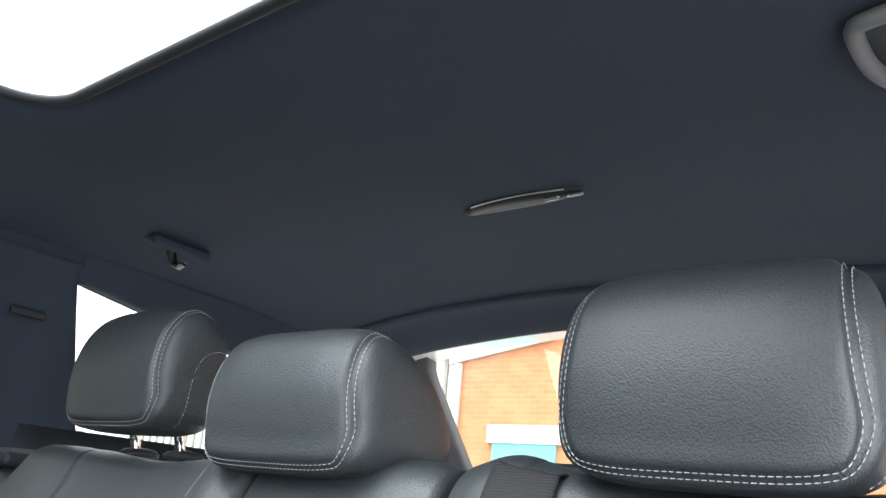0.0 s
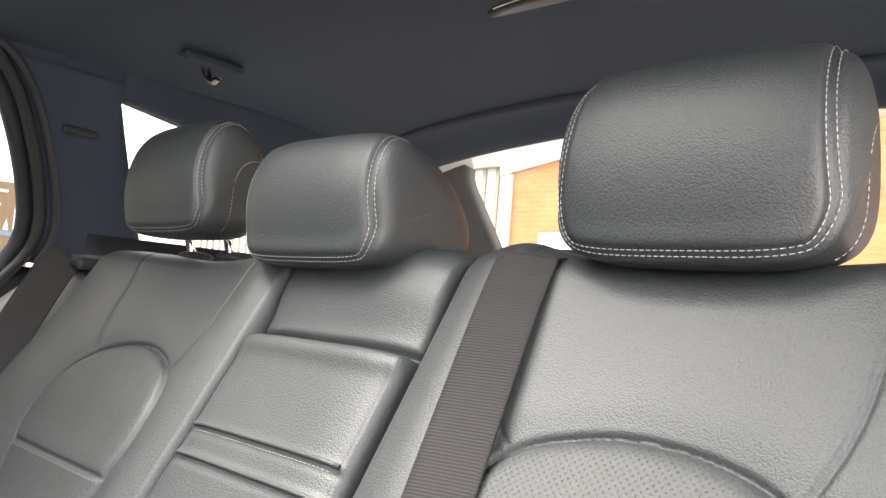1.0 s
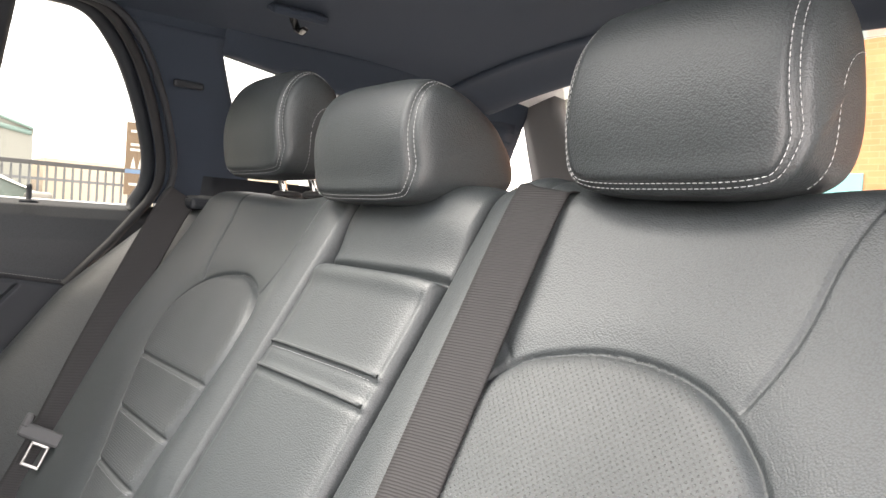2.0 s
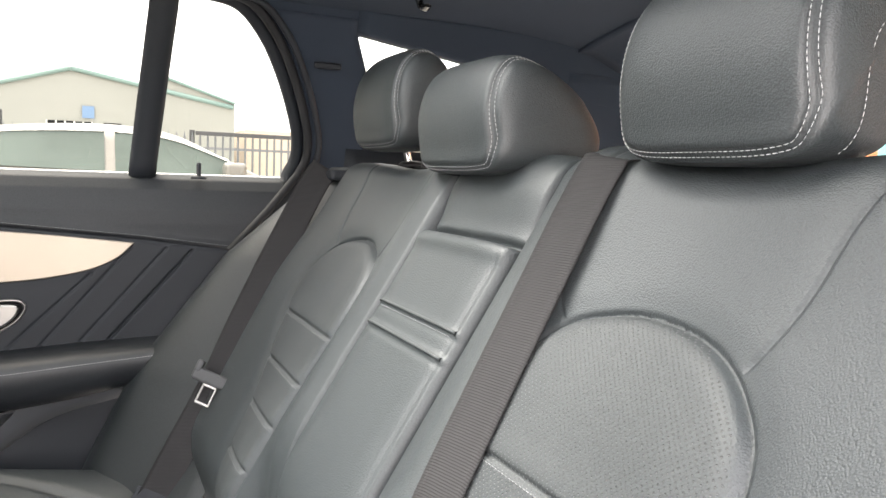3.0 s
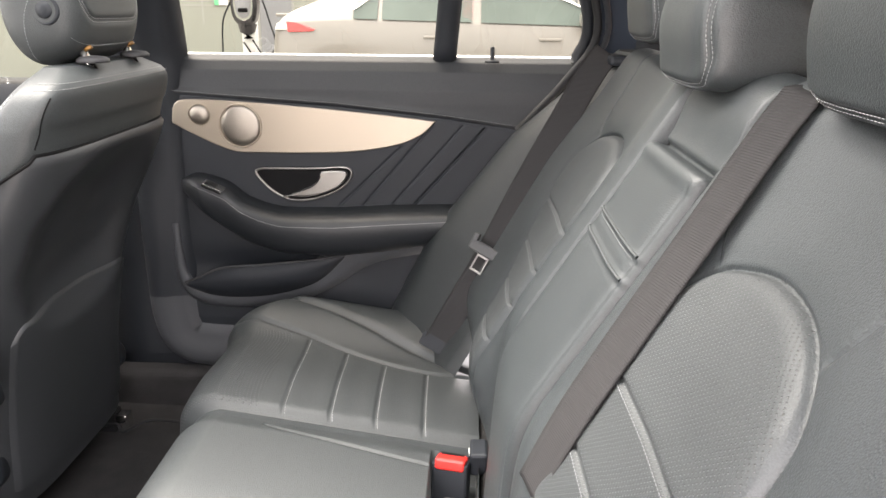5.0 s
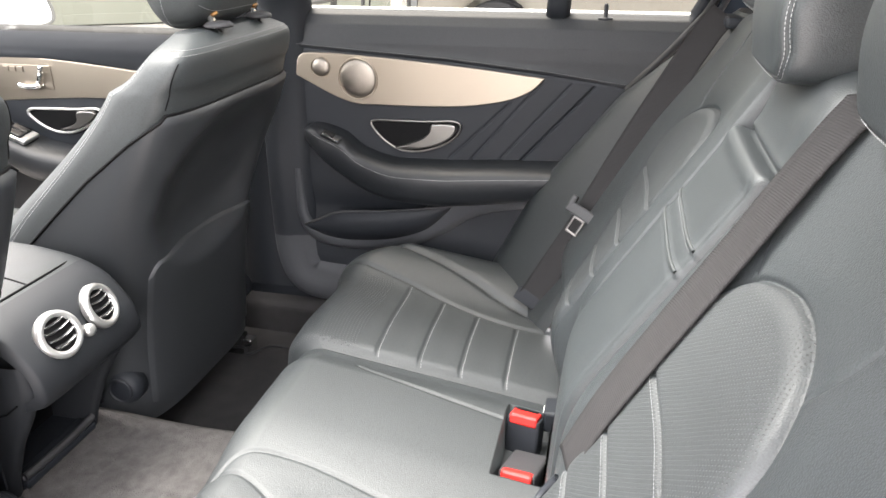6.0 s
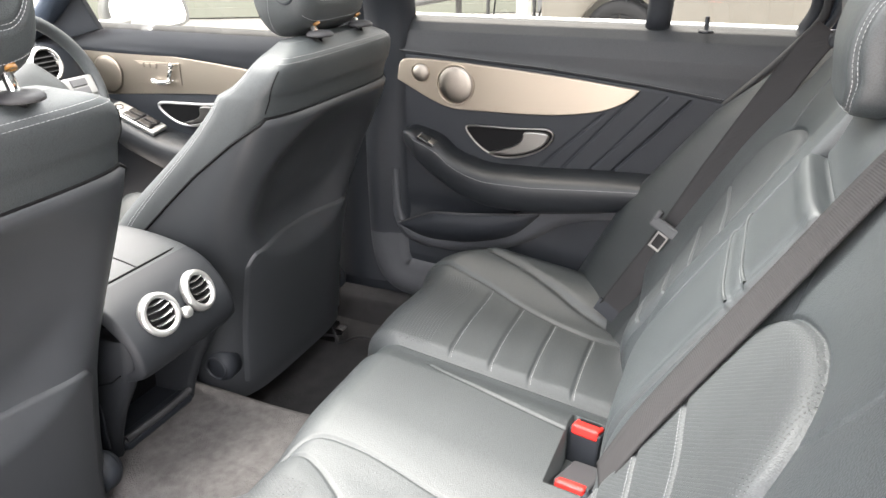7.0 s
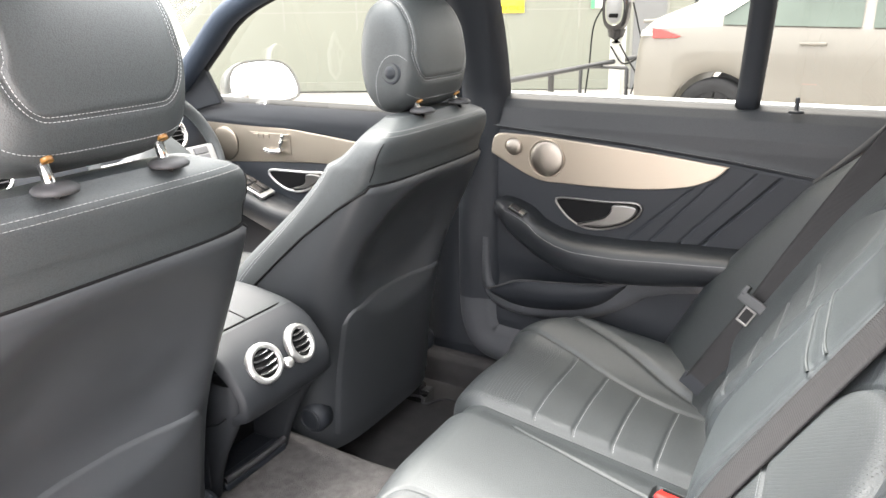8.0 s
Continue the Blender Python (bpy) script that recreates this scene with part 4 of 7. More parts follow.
    stitches("armrest_stitching", [lo, lo - (0, 0, 0.0055)], THREAD_MID, arm, length=0.0034, gap=0.0012, r=0.0005, label="grey double stitching")
    m4 = Matrix.Translation((-0.656, -0.690, 0.717)) @ Matrix.Rotation(radians(-24), 4, "X") @ Matrix.Rotation(radians(14), 4, "Y")
    sp = part("window_switch", box_bm(bmesh.new(), (-0.011, -0.021, -0.006), (0.011, 0.021, 0.002), 0.002, m=m4), CHROME, door, "chrome window switch surround")
    part("switch_key", box_bm(bmesh.new(), (-0.0078, -0.017, -0.004), (0.0078, 0.006, 0.0042), 0.0015, m=m4), GLOSS_BLACK, sp, "black switch key")
    # grey sweep and map pocket
    band = spline([(-0.235, 0.612), (-0.30, 0.600), (-0.37, 0.588), (-0.43, 0.566), (-0.475, 0.530), (-0.525, 0.498), (-0.60, 0.474), (-0.69, 0.464), (-0.755, 0.474), (-0.784, 0.51), (-0.79, 0.56), (-0.79, 0.63)], 90)
    wd = np.interp(np.linspace(0, 1, 90), [0, 0.3, 0.5, 0.8, 1], [0.032, 0.042, 0.028, 0.017, 0.010])
    t = np.gradient(band, axis=0)
    t /= np.linalg.norm(t, axis=1, keepdims=True)
    nn = np.c_[-t[:, 1], t[:, 0]]
    prof = [(-1.0, -0.012), (-0.95, 0.006), (-0.75, 0.0125), (-0.3, 0.014), (0.4, 0.012), (0.85, 0.006), (1.0, -0.012)]
    P = np.stack([[(-0.703 + dx, *(b + q * w * v)) for q, dx in prof] for b, w, v in zip(band, wd, nn)])
    sheet("pocket_rim", P, POCKET_GREY, door, "grey plastic sweep round the door pocket")
    lip = spline([(-0.775, 0.505), (-0.74, 0.52), (-0.691, 0.540), (-0.60, 0.549), (-0.50, 0.562), (-0.438, 0.573)], 40)
    low = spline([(-0.765, 0.49), (-0.72, 0.475), (-0.66, 0.472), (-0.58, 0.482), (-0.50, 0.51), (-0.445, 0.56)], 40)
    P = np.stack([np.c_[np.full(40, -0.676), lip], np.c_[np.full(40, -0.679), (lip + low) / 2], np.c_[np.full(40, -0.688), low]])
    sheet("pocket_wall", P, PLASTIC, door, "black door pocket wall", back=(-0.004, 0, 0))
    tube("pocket_lip", np.c_[np.full(40, -0.677), lip], 0.0022, PLASTIC_MID, door, up=(1, 0, 0))
    # lock pin
    rv = [(0.014, 0), (0.013, 0.004), (0.006, 0.005), (0.0042, 0.006), (0.0042, 0.026), (0.003, 0.029)]
    revolve("lock_pin", rv, PLASTIC, door, "black lock pin", sides=16, m=Matrix.Translation((-0.709, -0.150, 0.9555)))
    # frame, divider post, panes
    e = spline(WIN_EDGE, 40)
    loop = [(0.012, 0.955)] + [(p + 0.002, q) for p, q in e[::-1]] + [(y, 1.2635) for y in np.linspace(-0.26, -0.74, 14)] + [(-0.775, 1.25), (-0.778, 1.2), (-0.772, 1.1), (-0.764, 0.955)]
    pts = np.array([(-(side_x(q) + 0.002), p, q) for p, q in loop])
    tube("window_frame", pts, 0.012, PLASTIC, door, "black window frame")
    zt = np.linspace(0.955, 1.262, 12)
    ctr = np.interp(zt, [0.96, 1.245], [-0.242, -0.214])
    P = np.stack([[(-(side_x(z) - 0.006), c + q * 0.0225, z) for q in (-1, -0.6, 0.6, 1)] for z, c in zip(zt, ctr)])
    P[:, 0, 0] -= 0.008
    P[:, 3, 0] -= 0.008
    sheet("divider_post", P, PLASTIC, door, "black window divider post", back=(-0.014, 0, 0))
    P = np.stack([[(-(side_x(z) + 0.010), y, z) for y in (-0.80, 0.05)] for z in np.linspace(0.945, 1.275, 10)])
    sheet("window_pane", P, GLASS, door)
    return door


SPEAKER = mat("perforated_speaker_metal", (0.235, 0.215, 0.19), 0.30, metal=1.0, grain=0.35, grain_scale=1500, kind="leather", mottle=0.05, grain_dist=0.0006)
SILVER = mat("bright_silver_trim", (0.42, 0.42, 0.41), 0.3, metal=0.7, mottle=0.04)
POCKET_GREY = mat("grey_pocket_plastic", (0.034, 0.0365, 0.041), 0.58, spec=0.34, grain=0.25, grain_scale=900, mottle=0.08, grain_dist=0.0006)
SATIN_LEVER = mat("satin_silver_lever", (0.18, 0.176, 0.168), 0.32, metal=0.9, mottle=0.04)
# Near-black: shade of recesses and gaps put into the colour; also letters and windows
BLACK_HOLE = mat("near_black_fill", (0.004, 0.004, 0.0044), 0.7, spec=0.08, mottle=0.1)
rear_door()


def opening_trim(sx, name):
    tr = thing(name, "dark grey plastic trim of the door opening and sill", "pillar trim", kind="structure")
    line = spline([(-0.835, 1.25), (-0.832, 1.1), (-0.838, 0.95), (-0.843, 0.75), (-0.843, 0.55), (-0.842, 0.45), (-0.836, 0.40), (-0.822, 0.362), (-0.797, 0.338), (-0.76, 0.327), (-0.68, 0.322), (-0.50, 0.32)], 120)
    t = np.gradient(line, axis=0)
    t /= np.linalg.norm(t, axis=1, keepdims=True)
    nn = np.c_[t[:, 1], -t[:, 0]]
    prof = [(-0.022, -0.03), (-0.021, -0.004), (-0.014, 0.006), (0.0, 0.010), (0.022, 0.010), (0.034, 0.004), (0.052, 0.002), (0.078, -0.004), (0.088, -0.04)]
    P = []
    for p, v in zip(line, nn):
        xb = side_x(p[1]) - 0.03 if p[1] > 0.96 else np.interp(p[1], [0.3, 0.6, 0.96], [0.70, 0.695, 0.705])
        P.append([(sx * (xb - dx), *(p - np.array(v) * q)) for q, dx in prof])
    cut = int(np.argmax(line[:, 1] < 0.47))
    sheet("pillar_edge", np.array(P[:cut + 1]), PLASTIC, tr, "black edge of the centre pillar")
    sheet("sill_trim", np.array(P[cut:]), POCKET_GREY, tr, "dark grey moulded trim strip")
    # pillar behind it
    z = np.linspace(0.33, 1.262, 24)
    P = np.stack([[(sx * ((side_x(q) if q > 0.96 else 0.735) - 0.03 + dx), y, q) for y, dx in ((-0.98, 0.03), (-0.97, 0.0), (-0.89, -0.004), (-0.83, 0.0), (-0.815, 0.04))] for q in z])
    sheet("pillar", P, PLASTIC, tr, "black centre pillar trim")
    tube("pillar_seal", [(sx * ((side_x(q) if q > 0.96 else 0.735) - 0.012), -0.806, q) for q in np.linspace(0.45, 1.26, 20)], 0.008, RUBBER, tr, "black rubber seal")
    box("sill_plate", (min(sx * 0.715, sx * 0.80), -1.9, 0.20), (max(sx * 0.715, sx * 0.80), -0.30, 0.365 if sx < 0 else 0.30), PLASTIC, tr, "dark grey sill cover", bevel=0.012)
    box("sill_cover", (min(sx * 0.665, sx * 0.722), -1.9, 0.20), (max(sx * 0.665, sx * 0.722), -0.30, 0.305), MAT_PILE, tr, "rounded charcoal sill moulding", bevel=0.02, seg=4)
    return tr


opening_trim(-1, "sill_trim_offside")
opening_trim(1, "sill_trim_nearside")


# ---- front door on the far side, with its mirror ----
def front_door():
    door = thing("door_2", "closed driver's door with aluminium inlay and window switches", "car door", kind="structure")
    zz = np.linspace(0.34, 0.908, 60)
    yy = np.linspace(-2.0, -0.88, 80)
    Y, Z = np.meshgrid(yy, zz)
    X = -np.interp(Z, [0.34, 0.45, 0.6, 0.72, 0.74, 0.83, 0.845, 0.865, 0.892, 0.908], [0.755, 0.74, 0.742, 0.745, 0.748, 0.752, 0.744, 0.742, 0.748, 0.765])
    X = X + 0.006 * np.exp(-((Z - 0.845 - 0.03 * (-Y - 1.7)) / 0.006) ** 2)
    sheet("door_panel", np.stack([X, Y, Z], -1), PLASTIC, door, "black door panel", back=(-0.03, 0, 0))
    ol = np.concatenate([spline([(-1.80, 0.845), (-1.6, 0.845), (-1.4, 0.836), (-1.2, 0.818), (-1.05, 0.80)], 30), spline([(-1.02, 0.765), (-1.2, 0.752), (-1.35, 0.749), (-1.55, 0.735), (-1.8, 0.715)], 30)])
    prism("inlay", [(-0.752, a, b) for a, b in ol], "x", 0.008, ALU, door, "brushed aluminium inlay", bevel=0.002)
    mm = Matrix.Translation((-0.742, -1.66, 0.782)) @ Matrix.Rotation(radians(90), 4, "Y")
    revolve("loudspeaker", [(0.01, 0.0022), (0.03, 0.0024), (0.045, 0.002), (0.05, 0.0)], ALU, door, "round metal speaker grille", sides=36, m=mm)
    # seat adjuster: three chrome keys on a plate
    pl = box("seat_adjuster", (-0.744, -1.56, 0.765), (-0.7415, -1.415, 0.822), ALU, door, "seat adjuster plate", bevel=0.001)
    tube("adjuster_key", spline([(-0.733, -1.502, 0.776), (-0.732, -1.48, 0.772), (-0.732, -1.455, 0.774), (-0.733, -1.440, 0.779)], 16), 0.0062, CHROME, pl, "chrome cushion adjuster key", sides=10)
    tube("adjuster_key", spline([(-0.733, -1.446, 0.785), (-0.731, -1.440, 0.796), (-0.733, -1.435, 0.807)], 12), 0.0055, CHROME, pl, "chrome backrest adjuster key", sides=10)
    tube("adjuster_key", spline([(-0.734, -1.436, 0.812), (-0.732, -1.433, 0.817), (-0.734, -1.430, 0.822)], 8), 0.0062, CHROME, pl, "chrome headrest adjuster key", sides=10)
    for a in range(3):
        box("memory_key", (-0.7415, -1.545 + 0.02 * a, 0.806), (-0.7385, -1.529 + 0.02 * a, 0.818), ALU, pl, bevel=0.001)
    hl = spline([(-1.50, 0.705), (-1.49, 0.717), (-1.43, 0.720), (-1.36, 0.722), (-1.31, 0.725), (-1.30, 0.715), (-1.33, 0.69), (-1.38, 0.667), (-1.43, 0.665), (-1.47, 0.68)], 60, closed=True)
    pl = hl.mean(0) + (hl - hl.mean(0)) * 0.97
    # no hollow here: a near-black plate stands for the bowl's shade
    prism("handle_shade_plate", [(-0.748, a, b) for a, b in pl], "x", 0.006, BLACK_HOLE, door, "near-black plate, shade of the handle's bowl put into colour")
    tube("handle_bezel", np.c_[np.full(len(hl), -0.741), hl], 0.0038, SILVER, door, "chrome handle surround", closed=True, up=(1, 0, 0))
    lv = spline([(-1.36, 0.717), (-1.32, 0.72), (-1.31, 0.712), (-1.33, 0.695), (-1.37, 0.676), (-1.42, 0.671), (-1.385, 0.682), (-1.365, 0.695)], 40, closed=True)
    prism("handle_lever", [(-0.744, a, b) for a, b in lv], "x", 0.012, SATIN_LEVER, door, "satin chrome release lever", bevel=0.003)
    # armrest with switch plate, falls towards the rear
    ys = np.linspace(-1.72, -1.10, 50)
    top = np.interp(ys, [-1.72, -1.62, -1.45, -1.3, -1.1], [0.725, 0.705, 0.642, 0.62, 0.62])
    sec = spline([(0.0, 0.0), (0.5, 0.0), (0.9, -0.012), (1.0, -0.04), (0.9, -0.075), (0.0, -0.10)], 24)
    P = np.stack([[(-0.747 + 0.095 * a * smooth01(np.array((y + 1.75) / 0.2)), y, t0 + b) for a, b in sec] for y, t0 in zip(ys, top)])
    sheet("armrest", P, LEATHER_DARK, door, "padded armrest")
    m4 = Matrix.Translation((-0.695, -1.545, 0.685)) @ Matrix.Rotation(radians(-20), 4, "X") @ Matrix.Rotation(radians(10), 4, "Y")
    sp = part("switch_plate", box_bm(bmesh.new(), (-0.026, -0.075, -0.008), (0.026, 0.085, 0.004), 0.004, m=m4), SILVER, door, "silver window switch plate")
    for a in range(4):
        part("window_switch", box_bm(bmesh.new(), (-0.0215 + 0.022 * (a % 2), -0.024 + 0.048 * (a // 2), 0.0), (-0.001 + 0.022 * (a % 2), 0.020 + 0.048 * (a // 2), 0.010), 0.003, m=m4), GLOSS_BLACK, sp, "black window switch")
    m5 = m4 @ Matrix.Translation((0, -0.052, 0.004))
    revolve("mirror_knob", [(0.012, 0), (0.011, 0.004), (0.004, 0.0045)], CHROME, sp, "round mirror adjuster", m=m5)
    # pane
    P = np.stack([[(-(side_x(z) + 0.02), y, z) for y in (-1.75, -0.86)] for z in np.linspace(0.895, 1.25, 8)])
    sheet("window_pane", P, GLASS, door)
    # corner sail in front of the pane
    prism("mirror_sail", [(-0.735, -1.80, 0.86), (-0.735, -1.64, 0.90), (-0.70, -1.67, 1.02), (-0.69, -1.74, 1.02)], "x", 0.015, PLASTIC, door, "black mirror triangle", bevel=0.003)
    return door


front_door()


def near_front_door():
    # plain closing door beside the passenger seat
    door = thing("door_3", "closed passenger door with plain black inner panel", "car door", kind="structure")
    zz, yy = np.linspace(0.34, 0.945, 20), np.linspace(-2.0, -0.90, 30)
    Y, Z = np.meshgrid(yy, zz)
    X = np.interp(Z, [0.34, 0.45, 0.6, 0.72, 0.83, 0.88, 0.945], [0.755, 0.745, 0.745, 0.748, 0.752, 0.745, 0.765])
    sheet("door_panel", np.stack([X, Y, Z], -1), PLASTIC, door, "black door panel", back=(0.03, 0, 0))
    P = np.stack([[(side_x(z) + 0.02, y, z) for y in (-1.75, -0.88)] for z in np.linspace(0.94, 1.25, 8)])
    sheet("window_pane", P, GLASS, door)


near_front_door()


MIRROR_GREY = mat("pale_grey_mirror_paint", (0.16, 0.165, 0.165), 0.35, mottle=0.03, coat=0.3)


def door_mirror():
    ob = thing("door_mirror", "white door mirror outside the driver's window", "mirror")
    c = np.array([-0.965, -1.70, 0.93])
    ol = spline([(-0.115, -0.05), (-0.12, 0.0), (-0.09, 0.055), (-0.02, 0.072), (0.08, 0.062), (0.118, 0.01), (0.105, -0.045), (0.04, -0.062), (-0.06, -0.062)], 48, closed=True)
    rot = Matrix.Rotation(radians(-20), 3, "Z") @ Matrix.Rotation(radians(15), 3, "X")
    rings = []
    for q, d in ((0.94, 0.0), (1.0, 0.004), (1.03, -0.02), (1.0, -0.06), (0.8, -0.10), (0.4, -0.12), (0.02, -0.125)):
        rings.append([c + np.array(rot @ Vector((a * q, d, b * q))) for a, b in ol])
    R = np.array(rings)
    R = np.concatenate([R, R[:, :1]], 1)
    sheet("housing", R, MIRROR_GREY, ob, "pale grey mirror housing")
    me = [c + np.array(rot @ Vector((a * 0.93, 0.001, b * 0.92))) for a, b in ol]
    mesh_of("mirror_glass", me, [tuple(range(len(me)))], MIRROR, ob, "mirror glass", smooth=False)
    tube("foot", [(-0.77, -1.74, 0.90), (-0.84, -1.73, 0.895), (-0.9, -1.72, 0.90)], 0.022, PAINT_WHITE, ob, "mirror foot", sides=12, ry=0.6)


door_mirror()


def front_pillar(sx, name):
    tr = thing(name, "dark grey windscreen pillar trim", "pillar trim", kind="structure")
    p = spline([(sx * 0.735, -2.0, 0.84), (sx * 0.70, -1.80, 0.93), (sx * 0.655, -1.62, 1.05), (sx * 0.62, -1.45, 1.16), (sx * 0.61, -1.2, 1.235), (sx * 0.615, -0.9, 1.255)], 30)
    tube("pillar_cover", p, 0.034, LINER, tr, "cloth pillar cover", sides=12, ry=0.8)
    tube("pillar_seal", p + np.array([sx * 0.035, 0.012, -0.012]), 0.010, RUBBER, tr, "black rubber seal")
    return tr


front_pillar(-1, "pillar_front_offside")
front_pillar(1, "pillar_front_nearside")


# ---- dashboard and windscreen, mostly hidden by the seats ----
def dashboard():
    ob = thing("dashboard", "black dashboard with a chrome-ringed side air vent", "dashboard")
    sec = spline([(-1.72, 0.40), (-1.68, 0.55), (-1.66, 0.70), (-1.68, 0.80), (-1.75, 0.855), (-1.95, 0.86), (-2.15, 0.86)], 40)
    xs = np.linspace(-0.74, 0.74, 30)
    P = np.stack([[(x, y - 0.04 * (x / 0.74) ** 2, z) for x in xs] for y, z in sec])
    sheet("dash_top", P, PLASTIC, ob, "soft black dashboard skin", back=(0, -0.03, -0.03))
    for x, y, z in ((-0.556, -1.66, 0.835), (-0.06, -1.66, 0.82), (0.06, -1.66, 0.82), (0.556, -1.66, 0.835)):
        mm = Matrix.Translation((x, y, z)) @ Matrix.Rotation(radians(-75), 4, "X")
        v = revolve("air_vent", [(0.033, -0.03), (0.0345, 0.004), (0.038, 0.008), (0.043, 0.007), (0.0455, 0.001), (0.047, -0.05)], CHROME, ob, "chrome-ringed round air vent", sides=40, m=mm)
        # shallow disc, the throat's shade is in its near-black colour
        revolve("throat", [(0.0345, -0.004), (0.03, -0.02), (0.003, -0.024)], BLACK_HOLE, v, "vent throat, shade of its depth painted near-black", sides=28, m=mm)
        for k in (-0.018, -0.006, 0.006, 0.018):
            ln = math.sqrt(0.034 ** 2 - k * k)
            part("slat", box_bm(bmesh.new(), (-ln, k - 0.0018, -0.012), (ln, k + 0.0018, 0.001), 0.001, m=mm), GLOSS_BLACK, v, "black vent slat")
    g = sheet("windscreen", np.array([[(-0.72, -2.15, 0.87), (0, -2.25, 0.87), (0.72, -2.15, 0.87)], [(-0.6, -1.42, 1.25), (0, -1.45, 1.29), (0.6, -1.42, 1.25)]]), GLASS_CLEAR)
    tagged(g, "clear windscreen glass over the dashboard", "windscreen", kind="structure")


dashboard()


def steering_wheel():
    ob = thing("steering_wheel", "black leather steering wheel with silver spokes", "steering wheel")
    mm = Matrix.Translation((-0.372, -1.50, 0.813)) @ Matrix.Rotation(radians(-66), 4, "X")
    th = np.linspace(0, 2 * math.pi, 72, endpoint=False)
    ring = [mm @ Vector((0.177 * math.cos(a), 0.177 * max(math.sin(a), -0.9), 0)) for a in th]
    tube("rim", [tuple(p) for p in ring], 0.0132, LEATHER_FINE, ob, "leather rim", sides=14, closed=True, ry=1.25, up=tuple(mm.to_3x3() @ Vector((0, 0, 1))))
    # rounded shield with a silver surround
    ol = spline([(0.0, 0.052), (0.05, 0.050), (0.088, 0.034), (0.086, 0.0), (0.058, -0.038), (0.03, -0.066), (0.0, -0.072), (-0.03, -0.066), (-0.058, -0.038), (-0.086, 0.0), (-0.088, 0.034), (-0.05, 0.050)], 48, closed=True)
    rows = [[tuple(mm @ Vector((x * k, y * k, z))) for x, y in ol] + [tuple(mm @ Vector((ol[0][0] * k, ol[0][1] * k, z)))] for k, z in ((1.0, -0.03), (1.0, 0.002), (0.96, 0.010), (0.8, 0.018), (0.4, 0.023), (0.02, 0.024))]
    sheet("airbag_cover", np.array(rows), LEATHER_FINE, ob, "rounded airbag cover")
    for s in (-1, 1):
        lo, hi = sorted((s * 0.080, s * 0.168))
        sp = part("spoke", box_bm(bmesh.new(), (lo, -0.014, -0.008), (hi, 0.036, 0.007), 0.006, m=mm), WHITE_KNOB, ob, "silver spoke")
        for i in range(2):
            part("button_key", box_bm(bmesh.new(), (min(s * 0.098, s * 0.142), -0.008 + 0.021 * i, 0.006), (max(s * 0.098, s * 0.142), 0.010 + 0.021 * i, 0.0105), 0.002, m=mm), PLASTIC_GREY, sp, "grey spoke key")
    part("lower_spoke", box_bm(bmesh.new(), (-0.026, -0.155, -0.008), (0.026, -0.06, 0.006), 0.006, m=mm), SILVER, ob, "silver lower spoke")
    tube("column", [tuple(mm @ Vector((0, 0, -0.02))), tuple(mm @ Vector((0, 0.0, -0.22)))], 0.045, PLASTIC, ob, "steering column", sides=16)


steering_wheel()


